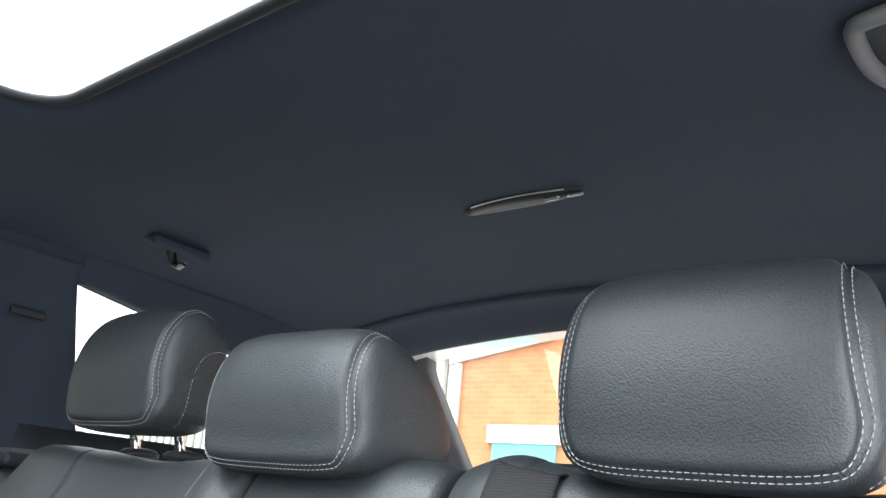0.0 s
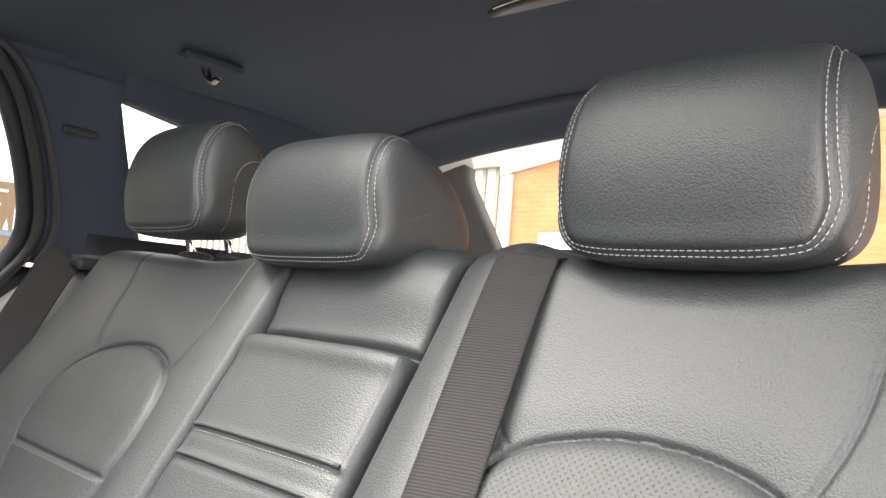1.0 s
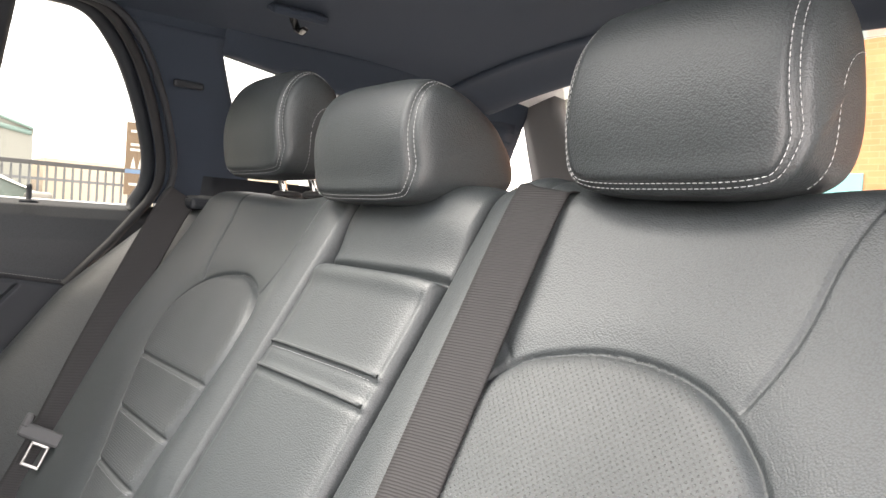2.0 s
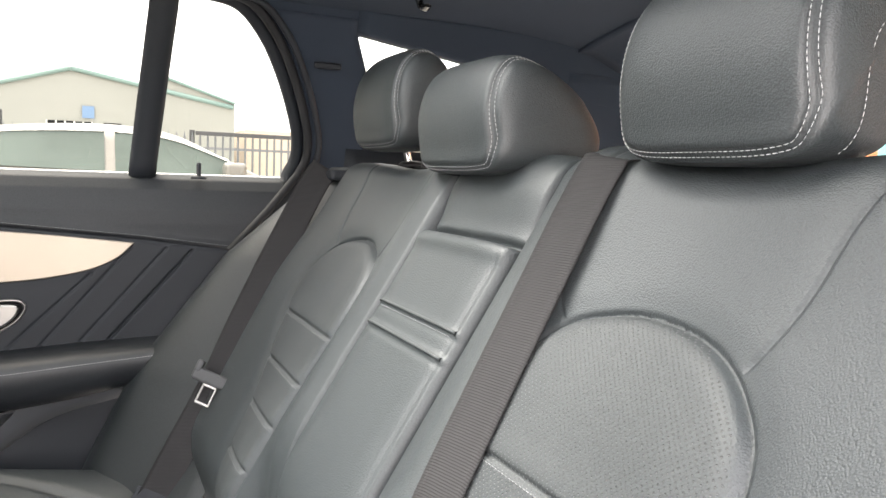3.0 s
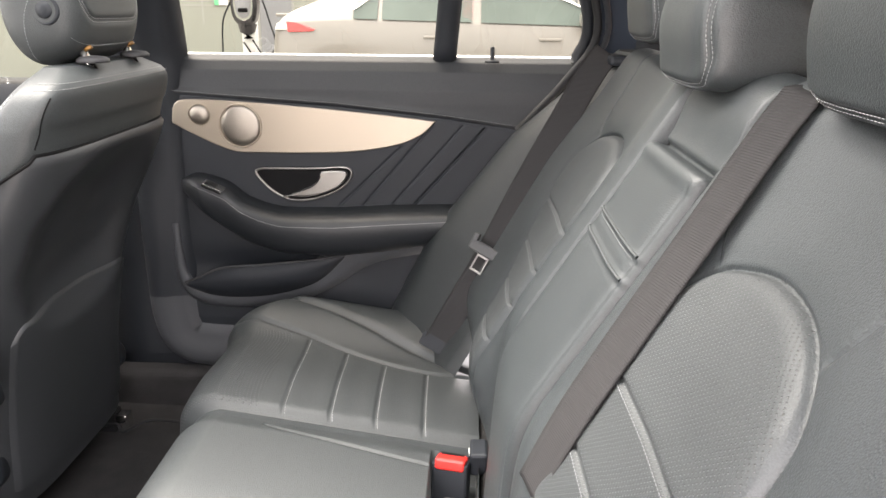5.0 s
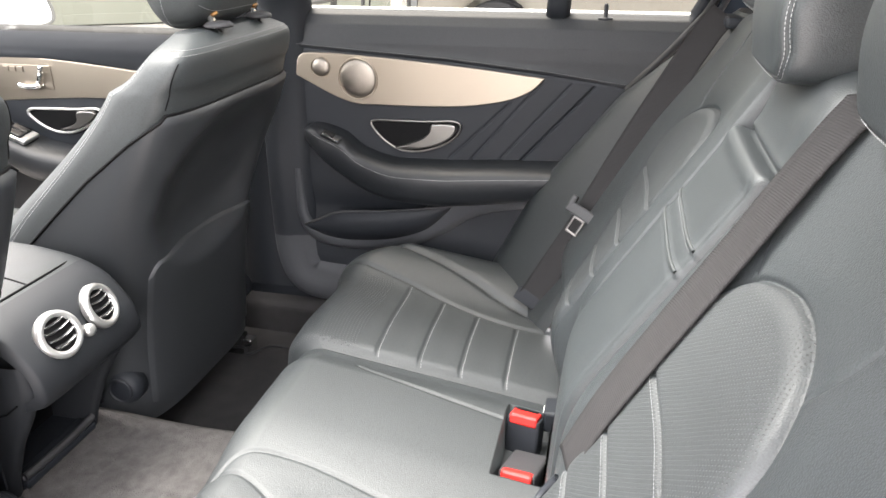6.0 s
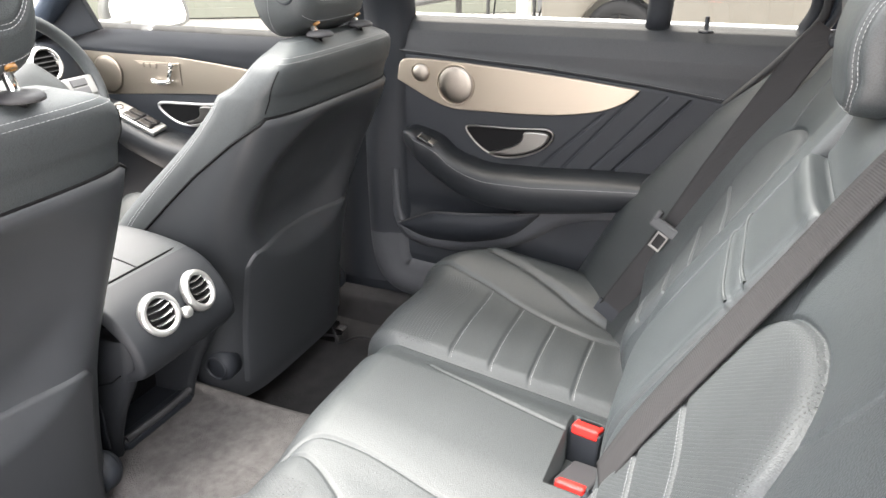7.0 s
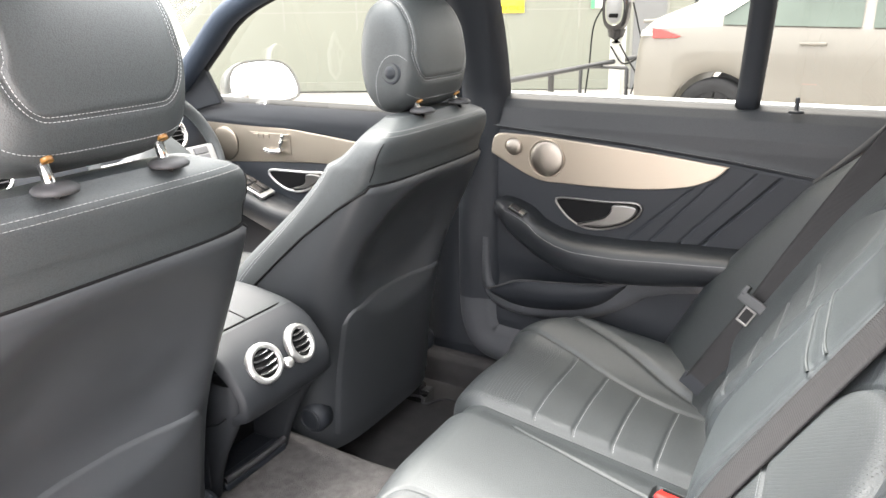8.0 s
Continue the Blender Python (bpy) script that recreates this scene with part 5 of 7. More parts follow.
# ---- front seats ----
def front_seat(cx, sx, label, rise=0.0, dy=0.0):
    ob = thing("bucket_seat", label, "car seat", "front seats", at=(cx, dy, 0))
    zs = np.concatenate([np.linspace(0.30, 0.90, 44), np.linspace(0.905, 0.978, 22)])
    w = np.interp(zs, [0.30, 0.45, 0.60, 0.75, 0.87, 0.92, 0.95, 0.97, 0.978], [0.222, 0.226, 0.229, 0.228, 0.219, 0.210, 0.197, 0.163, 0.11])
    yb = np.interp(zs, [0.30, 0.45, 0.60, 0.72, 0.80, 0.875, 0.90, 0.925, 0.945, 0.96, 0.971, 0.978], [-0.875, -0.865, -0.838, -0.795, -0.758, -0.728, -0.720, -0.713, -0.708, -0.709, -0.719, -0.738])
    yf = np.interp(zs, [0.30, 0.45, 0.587, 0.648, 0.70, 0.78, 0.85, 0.908, 0.93, 0.96, 0.978], [-1.22, -1.21, -1.185, -1.13, -1.07, -0.972, -0.90, -0.838, -0.808, -0.785, -0.772])
    sm = lambda a: np.convolve(np.pad(a, 5, "edge"), np.hanning(13)[1:-1] / np.hanning(13).sum(), "valid")
    w, yb, yf = sm(w), sm(yb), sm(sm(yf))
    th = np.linspace(0, 2 * math.pi, 96, endpoint=False)
    n = 4.2
    c, s = np.sign(np.cos(th)) * np.abs(np.cos(th)) ** (2 / n), np.sign(np.sin(th)) * np.abs(np.sin(th)) ** (2 / n)
    X = w[:, None] * c
    mid, dep = (yb + yf) / 2, (yb - yf) / 2
    Y = mid[:, None] + dep[:, None] * s
    # front is hollow between the side wings
    Y = np.where(s < -0.2, Y + 0.05 * np.exp(-(X / 0.13) ** 4) * smooth01((0.95 - zs) / 0.15)[:, None], Y)
    Z = np.repeat(zs[:, None], 96, 1)

    def knee(x, z):
        # hollow for the knees in the upper half of the back
        q = np.abs(x / 0.200) ** 2.2 + np.abs((z - 0.712) / 0.155) ** 2.4
        return 0.044 * smooth01(1.0 - q)
    Y = np.where(s > 0, Y - knee(X, Z) - 0.004 * (Z < 0.86), Y)
    lift = lambda z: z + rise * smooth01((z - 0.66) / 0.22)
    P = np.stack([X, Y, lift(Z)], -1)
    P = np.concatenate([P, P[:, :1]], 1)
    back = sheet("backrest", P, LEATHER_FINE, ob, "black leather backrest")
    cap = np.stack([P[-1], np.repeat(P[-1].mean(0)[None], P.shape[1], 0) + (0, 0, 0.002)])
    sheet("backrest_top", cap, LEATHER_FINE, ob)
    # hard shell on the rear side, just proud of the leather, hollowed for the knees
    zz = np.linspace(0.30, 0.872, 70)
    xx = np.linspace(-1, 1, 70)
    W = np.interp(zz, zs, w) + 0.005
    B = np.interp(zz, zs, yb) + 0.007
    F = np.interp(zz, zs, yf)
    # wraps round the sides as far as a line that runs down and forwards
    edge_y = np.interp(zz, [0.30, 0.60, 0.644, 0.768, 0.83, 0.872], [-1.13, -1.065, -1.02, -0.885, -0.806, -0.742])
    sb = np.clip((edge_y - (B + F) / 2) / ((B - F) / 2), -0.97, 0.97)
    tb = np.arcsin(np.sign(sb) * np.abs(sb) ** (n / 2))
    ang = tb[:, None] + (math.pi - 2 * tb)[:, None] * (xx[None] * 0.5 + 0.5)
    cc, ss = np.sign(np.cos(ang)) * np.abs(np.cos(ang)) ** (2 / n), np.sign(np.sin(ang)) * np.abs(np.sin(ang)) ** (2 / n)
    Xs = W[:, None] * cc
    Ys = ((B + F) / 2)[:, None] + ((B - F) / 2)[:, None] * ss
    Zs = np.repeat(zz[:, None], 70, 1) + 0.0
    Ys = Ys + 0.002 - knee(Xs, Zs)
    Ys = Ys - 0.010 * smooth01((zz - 0.862) / 0.01)[:, None]
    # soft dents and puckers of the covering
    pk = np.exp(-((Zs - 0.70 - 0.25 * Xs) / 0.07) ** 2) * np.cos(Xs / 0.235 * 1.5)
    Ys = Ys + pk * (0.0014 * np.sin(46 * Xs + 70 * Zs) + 0.0012 * np.sin(95 * Zs - 31 * Xs + 1.3) + 0.0009 * np.sin(88 * Xs + 40 * Zs + 0.6))
    SP = np.stack([Xs, Ys, lift(Zs)], -1)
    sheet("back_shell", SP, SHELL, ob, "smooth black seat back shell")
    tube("shell_gap", np.concatenate([SP[:, 0], SP[-1, 1:-1], SP[::-1, -1]]), 0.0026, BLACK_HOLE, ob, "dark gap along the shell's edge", sides=6)
    # pocket panel
    def back_y(x, z):
        bb, ff, ww = np.interp(z, zs, yb) + 0.007, np.interp(z, zs, yf), np.interp(z, zs, w) + 0.005
        return (bb + ff) / 2 + (bb - ff) / 2 * (1 - np.minimum(np.abs(x / ww), 0.98) ** n) ** (1 / n)
    U, V = np.meshgrid(np.linspace(-1, 1, 61), np.linspace(0, 1, 61))
    ztop = 0.612 - 0.035 * np.maximum(0, (np.abs(U) - 0.86) / 0.14) ** 2.2
    Xp, Zp = 0.180 * U, 0.335 + (ztop - 0.335) * V
    rim = np.minimum(np.minimum((1 - np.abs(U)) * 0.18, (1 - V) * 0.27), 0.02)
    rings = np.stack([Xp, back_y(Xp, Zp) - knee(Xp, Zp) + 0.008 - 0.012 * (1 - np.clip(rim / 0.005, 0, 1)) ** 2, lift(Zp)], -1)
    sheet("pocket_panel", rings, SHELL, ob, "flat map pocket panel")
    # seams: across the shoulders and down the wing
    lines = []
    for dz in (0.0, 0.0065):
        i = np.argmin(np.abs(zs - (0.954 + dz)))
        sel = np.where(np.sin(th) > -0.1)[0]
        q = P[i, sel] + (0, 0.0015, 0.0006)
        lines.append(q[np.argsort(th[sel])])
    stitches("shoulder_stitching", lines, THREAD_MID, back, length=0.005, label="grey double stitching on the shoulder")
    wing = []
    for t0 in (-0.34, -0.285):
        j = np.argmin(np.abs(th - (t0 % (2 * math.pi)))) if sx > 0 else np.argmin(np.abs(th - ((math.pi - t0) % (2 * math.pi))))
        wing.append(P[8:58, j] + (sx * 0.0008, 0, 0))
    stitches("wing_stitching", wing, THREAD, back, length=0.005, label="grey double stitching down the wing")
    ps = []
    for z in np.linspace(0.880, 0.945, 16):
        yy_ = np.interp(z, [0.872, 0.911, 0.948], [-0.752, -0.737, -0.724])
        bb, ff, ww = np.interp(z, zs, yb), np.interp(z, zs, yf), np.interp(z, zs, w)
        q = min(0.98, abs((yy_ - (bb + ff) / 2) / ((bb - ff) / 2)))
        ps.append((sx * (ww * (1 - q ** n) ** (1 / n) + 0.0002), yy_, float(lift(z))))
    tube("side_seam", ps, 0.0011, BLACK_HOLE, ob, "sewn seam on the shoulder's side", sides=5)
    # cushion seen past the backrest, and the frame below
    cush = []
    for y in np.linspace(-1.56, -0.95, 30):
        row = []
        for u in np.linspace(-1, 1, 30):
            e = (1 - abs(u) ** 6) ** (1 / 6)
            row.append((0.25 * u, y, 0.40 + (0.10 + 0.03 * math.exp(-((abs(u) - 0.85) / 0.15) ** 2)) * e - 0.06 * smooth01(np.array((-1.48 - y) / 0.09))))
        cush.append(row)
    sheet("seat_cushion", np.array(cush), LEATHER_FINE, ob, "black leather seat cushion", back=(0, 0, -0.06))
    box("seat_frame", (-0.20, -1.5, 0.26), (0.20, -0.95, 0.40), PLASTIC, ob, "black seat base", bevel=0.015)
    for s in (-1, 1):
        r = box("seat_rail", (s * 0.19 - 0.018, -1.55, 0.215), (s * 0.19 + 0.018, -0.895, 0.268), GLOSS_BLACK, ob, "black seat rail", bevel=0.004)
        box("rail_cap", (s * 0.19 - 0.014, -0.896, 0.228), (s * 0.19 + 0.014, -0.872, 0.262), CHROME, r, "bare metal rail end", bevel=0.003)
    for s in (-1, 1):
        mm = Matrix.Translation((s * 0.207, -0.905, 0.385)) @ Matrix.Rotation(radians(90 * s), 4, "Y")
        hc = revolve("hinge_cover", [(0.031, -0.02), (0.032, 0.004), (0.028, 0.012), (0.018, 0.016), (0.004, 0.017)], PLASTIC, ob, "round black hinge cover", sides=28, m=mm)
        revolve("hinge_rib", [(0.023, 0.012), (0.023, 0.018), (0.020, 0.019), (0.019, 0.014)], TRIM_DARK, hc, "raised rib", sides=28, m=mm)
    if sx > 0:
        tube("sensor_cable", spline([(-0.165, -0.93, 0.245), (-0.172, -0.89, 0.245), (-0.15, -0.868, 0.243), (-0.195, -0.84, 0.241), (-0.20, -0.80, 0.240), (-0.195, -0.76, 0.238)], 40), 0.0035, RUBBER, ob, "thin black cable under the seat")
    return ob


front_seat(-0.375, 1, "black leather driver's seat with hard back shell", -0.005)
front_seat(0.352, -1, "black leather front passenger seat with hard back shell", 0.017, 0.020)
FREST = [(0.108, -0.004), (0.123, 0.034), (0.124, 0.085), (0.112, 0.135), (0.086, 0.172), (0.055, 0.182), (0.022, 0.165), (0.004, 0.12), (-0.001, 0.062), (0.009, 0.008), (0.036, -0.024), (0.074, -0.022)]


AMBER = mat("amber_plastic", (0.14, 0.065, 0.012), 0.4, mottle=0.05)


def front_headrest(loc, label, hw=0.113, post_len=0.036):
    h = headrest("front_headrest", FREST[:], hw, loc, label, "front headrests", post_at=(0.114, 0.002), post_len=post_len, posts=(0.0695,), side_loop=True, loop_top=0.52, loop_half=0.034,
                 seam=0.80, low=10.0, rise=13.0, turn=0.30, skin=LEATHER_FINE, hem=True)
    for s in (-1, 1):
        mm = Matrix.Translation((s * (hw - 0.0045), 0.078, 0.052)) @ Matrix.Rotation(radians(90 * s), 4, "Y")
        tube("post_sleeve", [(s * 0.0695, 0.110, 0.002), (s * 0.0695, 0.1122, -0.002)], 0.0060, AMBER, h, "amber plastic post sleeve", sides=12)
        revolve("release_button", [(0.021, -0.006), (0.021, 0.003), (0.017, 0.0045), (0.015, 0.002), (0.012, 0.002), (0.011, 0.005), (0.003, 0.0055)], PLASTIC, h, "round black release button", m=mm)
    return h


front_headrest((-0.386, -0.845, 0.995), "black leather driver's headrest on chrome posts", post_len=0.017)
front_headrest((0.345, -0.821, 1.024), "black leather passenger headrest on chrome posts", 0.121, 0.029)


# ---- centre console with rear air vents ----
VENT_RING = mat("satin_silver_ring", (0.50, 0.50, 0.49), 0.34, metal=0.85, mottle=0.05)
PLASTIC_HOOD = mat("satin_console_plastic", (0.0105, 0.0118, 0.0138), 0.56, spec=0.25, grain=0.2, grain_scale=900, mottle=0.08, grain_dist=0.0005)


def console():
    ob = thing("centre_console", "black centre console with two rear air vents", "console")
    # rear nose: a rounded hood; side profile (y, z) swept across x
    prof = spline([(-1.5, 0.68), (-1.2, 0.68), (-1.0, 0.676), (-0.93, 0.669), (-0.885, 0.659), (-0.85, 0.644), (-0.828, 0.622), (-0.806, 0.590), (-0.800, 0.560), (-0.806, 0.54), (-0.84, 0.525), (-0.90, 0.50), (-1.0, 0.48), (-1.5, 0.48)], 90)
    us = np.linspace(-1, 1, 61)
    P = []
    for y, z in prof:
        hwid = np.interp(y, [-1.5, -1.0, -0.9, -0.80], [0.115, 0.114, 0.113, 0.109])
        row = []
        for u in us:
            e = (1 - abs(u) ** 7) ** (1 / 7)
            zc = 0.585
            row.append((hwid * u, y - 0.016 * (1 - e) * (y > -1.0), zc + (z - zc) * (0.72 + 0.28 * e)))
        P.append(row)
    hood = sheet("hood", np.array(P), PLASTIC_HOOD, ob, "matt black console hood with a leather lid")
    hood.data.materials.append(LEATHER_SHADED)
    cen = np.array([f.center[:] for f in hood.data.polygons])
    hood.data.polygons.foreach_set("material_index", ((cen[:, 1] < -0.892) & (cen[:, 2] > 0.6)).astype(np.int32))
    # lid seam
    tube("lid_gap", [(x, -0.892 - 0.008 * (x / 0.1) ** 6, 0.6615 - 0.006 * abs(x / 0.1) ** 7) for x in np.linspace(-0.104, 0.104, 24)], 0.0018, BLACK_HOLE, ob)
    tube("lid_gap_middle", [(0.0, y, np.interp(y, [-1.4, -1.0, -0.93, -0.892], [0.680, 0.6762, 0.6695, 0.6615])) for y in np.linspace(-1.4, -0.893, 24)], 0.0016, BLACK_HOLE, ob)
    # stem below with an open tray
    for s in (-1, 1):
        st = []
        for z in np.linspace(0.25, 0.60, 28):
            yo = np.interp(z, [0.25, 0.33, 0.40, 0.46, 0.51, 0.55, 0.60], [-0.925, -0.916, -0.898, -0.872, -0.842, -0.822, -0.822])
            k = np.interp(z, [0.36, 0.54], [0.87, 1.0])
            st.append([(s * xo * k, yo + dy if dy is not None else -1.3, z) for xo, dy in
                       ((0.1135, None), (0.1130, -0.05), (0.1115, -0.016), (0.1065, -0.004), (0.099, 0.0), (0.090, -0.003), (0.0865, -0.012), (0.085, -0.10))])
        sheet("side_wall", np.array(st), PLASTIC_HOOD, ob, "black console side")
        tube("side_seam", [(s * 0.1142, y, z) for y, z in ((-0.842, 0.545), (-0.862, 0.528), (-0.92, 0.505), (-1.05, 0.49), (-1.25, 0.485))], 0.0014, BLACK_HOLE, ob, sides=5)
        box("side_flap", (min(s * 0.105, s * 0.1085), -1.02, 0.39), (max(s * 0.105, s * 0.1085), -0.905, 0.475), TRIM_DARK, ob, "small side cover", bevel=0.001)
    # panel behind the tray, near-black in place of the shade in there
    box("tray_back", (-0.09, -1.0, 0.25), (0.09, -0.98, 0.55), BLACK_HOLE, ob, "near-black panel for the shade inside the tray", bevel=0.002)
    box("tray_floor", (-0.0765, -0.99, 0.365), (0.0765, -0.90, 0.378), PLASTIC, ob, "tray floor", bevel=0.003)
    tube("tray_lip", [(x, -0.901 - 0.004 * (x / 0.085) ** 2, 0.386) for x in np.linspace(-0.076, 0.076, 12)], 0.0055, PLASTIC_MID, ob, "grey tray lip", ry=1.2)
    box("tray_front", (-0.0765, -0.93, 0.24), (0.0765, -0.912, 0.382), PLASTIC, ob, "black panel below the tray", bevel=0.004)
    # vents
    for s in (-1, 1):
        mm = Matrix.Translation((s * 0.0435, -0.8165, 0.617)) @ Matrix.Rotation(radians(-64), 4, "X") @ Matrix.Rotation(radians(7 * s), 4, "Y")
        v = revolve("air_vent", [(0.0240, -0.012), (0.0240, 0.003), (0.0252, 0.0048), (0.0290, 0.0058), (0.0322, 0.0045), (0.0338, 0.001), (0.0345, -0.006)], VENT_RING, ob, "chrome-ringed round air vent", sides=48, m=mm)
        # depth of the vent is painted: near-black disc for its shade
        revolve("throat", [(0.0242, 0.000), (0.0230, -0.0055), (0.003, -0.007)], BLACK_HOLE, v, "vent throat, shade of its depth painted near-black", sides=32, m=mm)
        for k in (-0.0155, -0.0055, 0.0055, 0.0155):
            ln = math.sqrt(max(0.0, 0.0238 ** 2 - k * k))
            pth = [tuple(mm @ Vector((x, k + 0.003 * (x / 0.02) ** 2 * -1, 0.001))) for x in np.linspace(-ln, ln, 9)]
            tube("slat", pth, 0.0019, GLOSS_BLACK, v, "curved black slat", sides=6, ry=1.8)
            tube("slat_edge", [tuple(Vector(q) + Vector((0, 0.0016, 0.0012))) for q in pth], 0.0006, CHROME, v, "bright slat edge", sides=5)
    mm = Matrix.Translation((0.0, -0.809, 0.600)) @ Matrix.Rotation(radians(-68), 4, "X")
    revolve("thumb_wheel", [(0.009, -0.006), (0.0095, 0.003), (0.0085, 0.0075), (0.004, 0.0095)], VENT_RING, ob, "small silver vent wheel", sides=20, m=mm)
    return ob


console()


# ---- floor mats ----
def mat_sheet(name, x0, x1, y0, y1, label):
    xs, ys = np.linspace(x0, x1, 40), np.linspace(y0, y1, 40)
    X, Y = np.meshgrid(xs, ys)
    Z = 0.226 + 0.004 * np.sin(13 * X) * np.cos(9 * Y)
    ob = sheet(name, np.stack([X, Y, Z], -1), MAT_PILE, back=(0, 0, -0.008))
    return tagged(ob, label, "floor mat")


mat_sheet("floor_mat", -0.70, -0.20, -1.02, -0.50, "near-black carpet mat in the far footwell")
mat_sheet("floor_mat", 0.215, 0.60, -0.885, -0.56, "near-black carpet mat in the near footwell")


# ---- seat belts and buckles ----
def strap(name, path, width, material, parent=None, label="", across=(1, 0, 0), thick=0.0014):
    path = spline(path, 80)
    ac = np.asarray(across, float)
    t = np.gradient(path, axis=0)
    t /= np.linalg.norm(t, axis=1, keepdims=True)
    rows = []
    for p, d in zip(path, t):
        a = ac - (ac @ d) * d
        a /= np.linalg.norm(a)
        nrm = np.cross(a, d)
        rows.append([p + a * width * q + nrm * thick * (1 - abs(2 * q) ** 8) for q in np.linspace(-0.5, 0.5, 9)])
    return sheet(name, np.array(rows), material, parent, label, back=(0, 0.002, -0.001))


GRIP_GREY = mat("grey_belt_grip", (0.04, 0.041, 0.043), 0.6, spec=0.25, mottle=0.08)


def tongue(parent, pos, ry, label):
    m4 = Matrix.Translation(pos) @ ry @ Matrix.Scale(0.92, 4)
    part("tongue_grip", box_bm(bmesh.new(), (-0.036, -0.006, -0.006), (0.036, 0.007, 0.016), 0.004, m=m4), GRIP_GREY, parent, "grey plastic tongue grip")
    for s in (-1, 1):
        part("grip_end", box_bm(bmesh.new(), (s * 0.03 - 0.006, -0.007, 0.006), (s * 0.03 + 0.006, 0.008, 0.028), 0.004, m=m4), GRIP_GREY, parent)
    for lo, hi in (((-0.0125, -0.0015, -0.037), (-0.0092, 0.0015, -0.004)), ((0.0092, -0.0015, -0.037), (0.0125, 0.0015, -0.004)), ((-0.0125, -0.0015, -0.040), (0.0125, 0.0015, -0.0355)), ((-0.0125, -0.0015, -0.010), (0.0125, 0.0015, -0.004))):
        part("tongue", box_bm(bmesh.new(), lo, hi, 0.001, m=m4), SATIN_LEVER, parent, "bright steel belt tongue")


def belts():
    b = thing("seat_belt", "dark grey outer seat belt hanging over the side bolster", "seat belt", "seat belts")
    strap("webbing", [(-0.585, 0.045, 0.985), (-0.573, 0.02, 0.955), (-0.552, -0.032, 0.865), (-0.525, -0.098, 0.745), (-0.497, -0.155, 0.635), (-0.484, -0.203, 0.55), (-0.478, -0.248, 0.468)], 0.047, WEBBING, b, "dark grey webbing", across=(0.38, 0.8, -0.42))
    # tongue lies on the webbing: its axes follow the strap
    up_ = Vector((-0.025, 0.06, 0.11)).normalized()
    ac = Vector((0.38, 0.8, -0.42))
    ac = (ac - ac.dot(up_) * up_).normalized()
    no = up_.cross(ac)
    turn = Matrix(((ac[0], no[0], up_[0], 0), (ac[1], no[1], up_[1], 0), (ac[2], no[2], up_[2], 0), (0, 0, 0, 1)))
    face = Vector((0.85, -0.2, 0.2))
    tongue(b, Vector((-0.498, -0.153, 0.640)) + (no if no.dot(face) > 0 else -no) * 0.024, turn, "")
    up_ = Vector((-0.015, 0.04, 0.082)).normalized()
    ac = (Vector((0.38, 0.8, -0.42)) - Vector((0.38, 0.8, -0.42)).dot(up_) * up_).normalized()
    no = up_.cross(ac)
    m4 = Matrix(((ac[0], no[0], up_[0], -0.483), (ac[1], no[1], up_[1], -0.248), (ac[2], no[2], up_[2], 0.474), (0, 0, 0, 1)))
    part("anchor_sleeve", box_bm(bmesh.new(), (-0.0245, -0.003, -0.014), (0.0245, 0.003, 0.012), 0.001, m=m4), PLASTIC, b, "black anchor sleeve")
    part("guide", box_bm(bmesh.new(), (-0.625, 0.045, 0.962), (-0.55, 0.08, 0.980), 0.006), PLASTIC, b, "black belt guide at the top of the bolster")
    c = thing("seat_belt", "dark grey centre seat belt lying straight down the backrest", "seat belt", "seat belts")
    zl = [(0.990, 0.012), (0.98, 0.0135), (0.94, 0.0135), (0.88, 0.012), (0.80, 0.0115), (0.72, 0.0095), (0.657, 0.001)]
    pts = []
    for z, lift in zl:
        base, nrm = back_base(np.array([sz(z)]))
        p = base[0] + lift * nrm[0]
        p[0] = np.interp(z, [0.635, 0.68, 0.76, 0.83, 0.91, 0.99], [0.209, 0.208, 0.200, 0.190, 0.182, 0.176])
        pts.append(p)
    pts = [pts[0] + np.array([0, 0.055, -0.004])] + pts
    strap("webbing", pts, 0.0465, WEBBING, c, "dark grey webbing", across=(1, 0.2, -0.124))
    p = Vector(pts[-1])
    m4 = Matrix.Translation(p) @ Matrix.Rotation(radians(-31), 4, "X")
    part("end_tongue", box_bm(bmesh.new(), (-0.0258, -0.0018, -0.003), (-0.0225, 0.0030, 0.024), 0.0008, m=m4), CHROME, c, "steel end tongue")
    lp = [m4 @ Vector(q) for q in ((-0.004, 0.008, -0.02), (0.0, 0.006, -0.045), (0.014, 0.004, -0.052), (0.026, 0.006, -0.040), (0.028, 0.01, -0.01))]
    tube("anchor_loop", spline([tuple(q) for q in lp], 24), 0.0048, PLASTIC, c, "black anchor loop", sides=8)
    part("outlet", box_bm(bmesh.new(), (0.128, 0.10, 0.975), (0.212, 0.155, 1.004), 0.01), PLASTIC, c, "black belt outlet on the backrest top")
    # buckles standing in the well of the cushion
    for x, y, z, rz, lean, spin, body in ((-0.137, -0.205, 0.445, 78, -12, 0, PLASTIC), (-0.020, -0.200, 0.434, 82, 72, 180, PLASTIC_MID)):
        k = thing("belt_buckle", "black seat belt buckle with a red button", "buckle", "belt buckles")
        m4 = Matrix.Translation((x, y, z)) @ Matrix.Rotation(radians(rz), 4, "Z") @ Matrix.Rotation(radians(lean), 4, "X") @ Matrix.Rotation(radians(spin), 4, "Z")
        part("housing", box_bm(bmesh.new(), (-0.0255, -0.0155, -0.075), (0.0255, 0.0155, 0.011), 0.004, m=m4), body, k, "buckle housing")
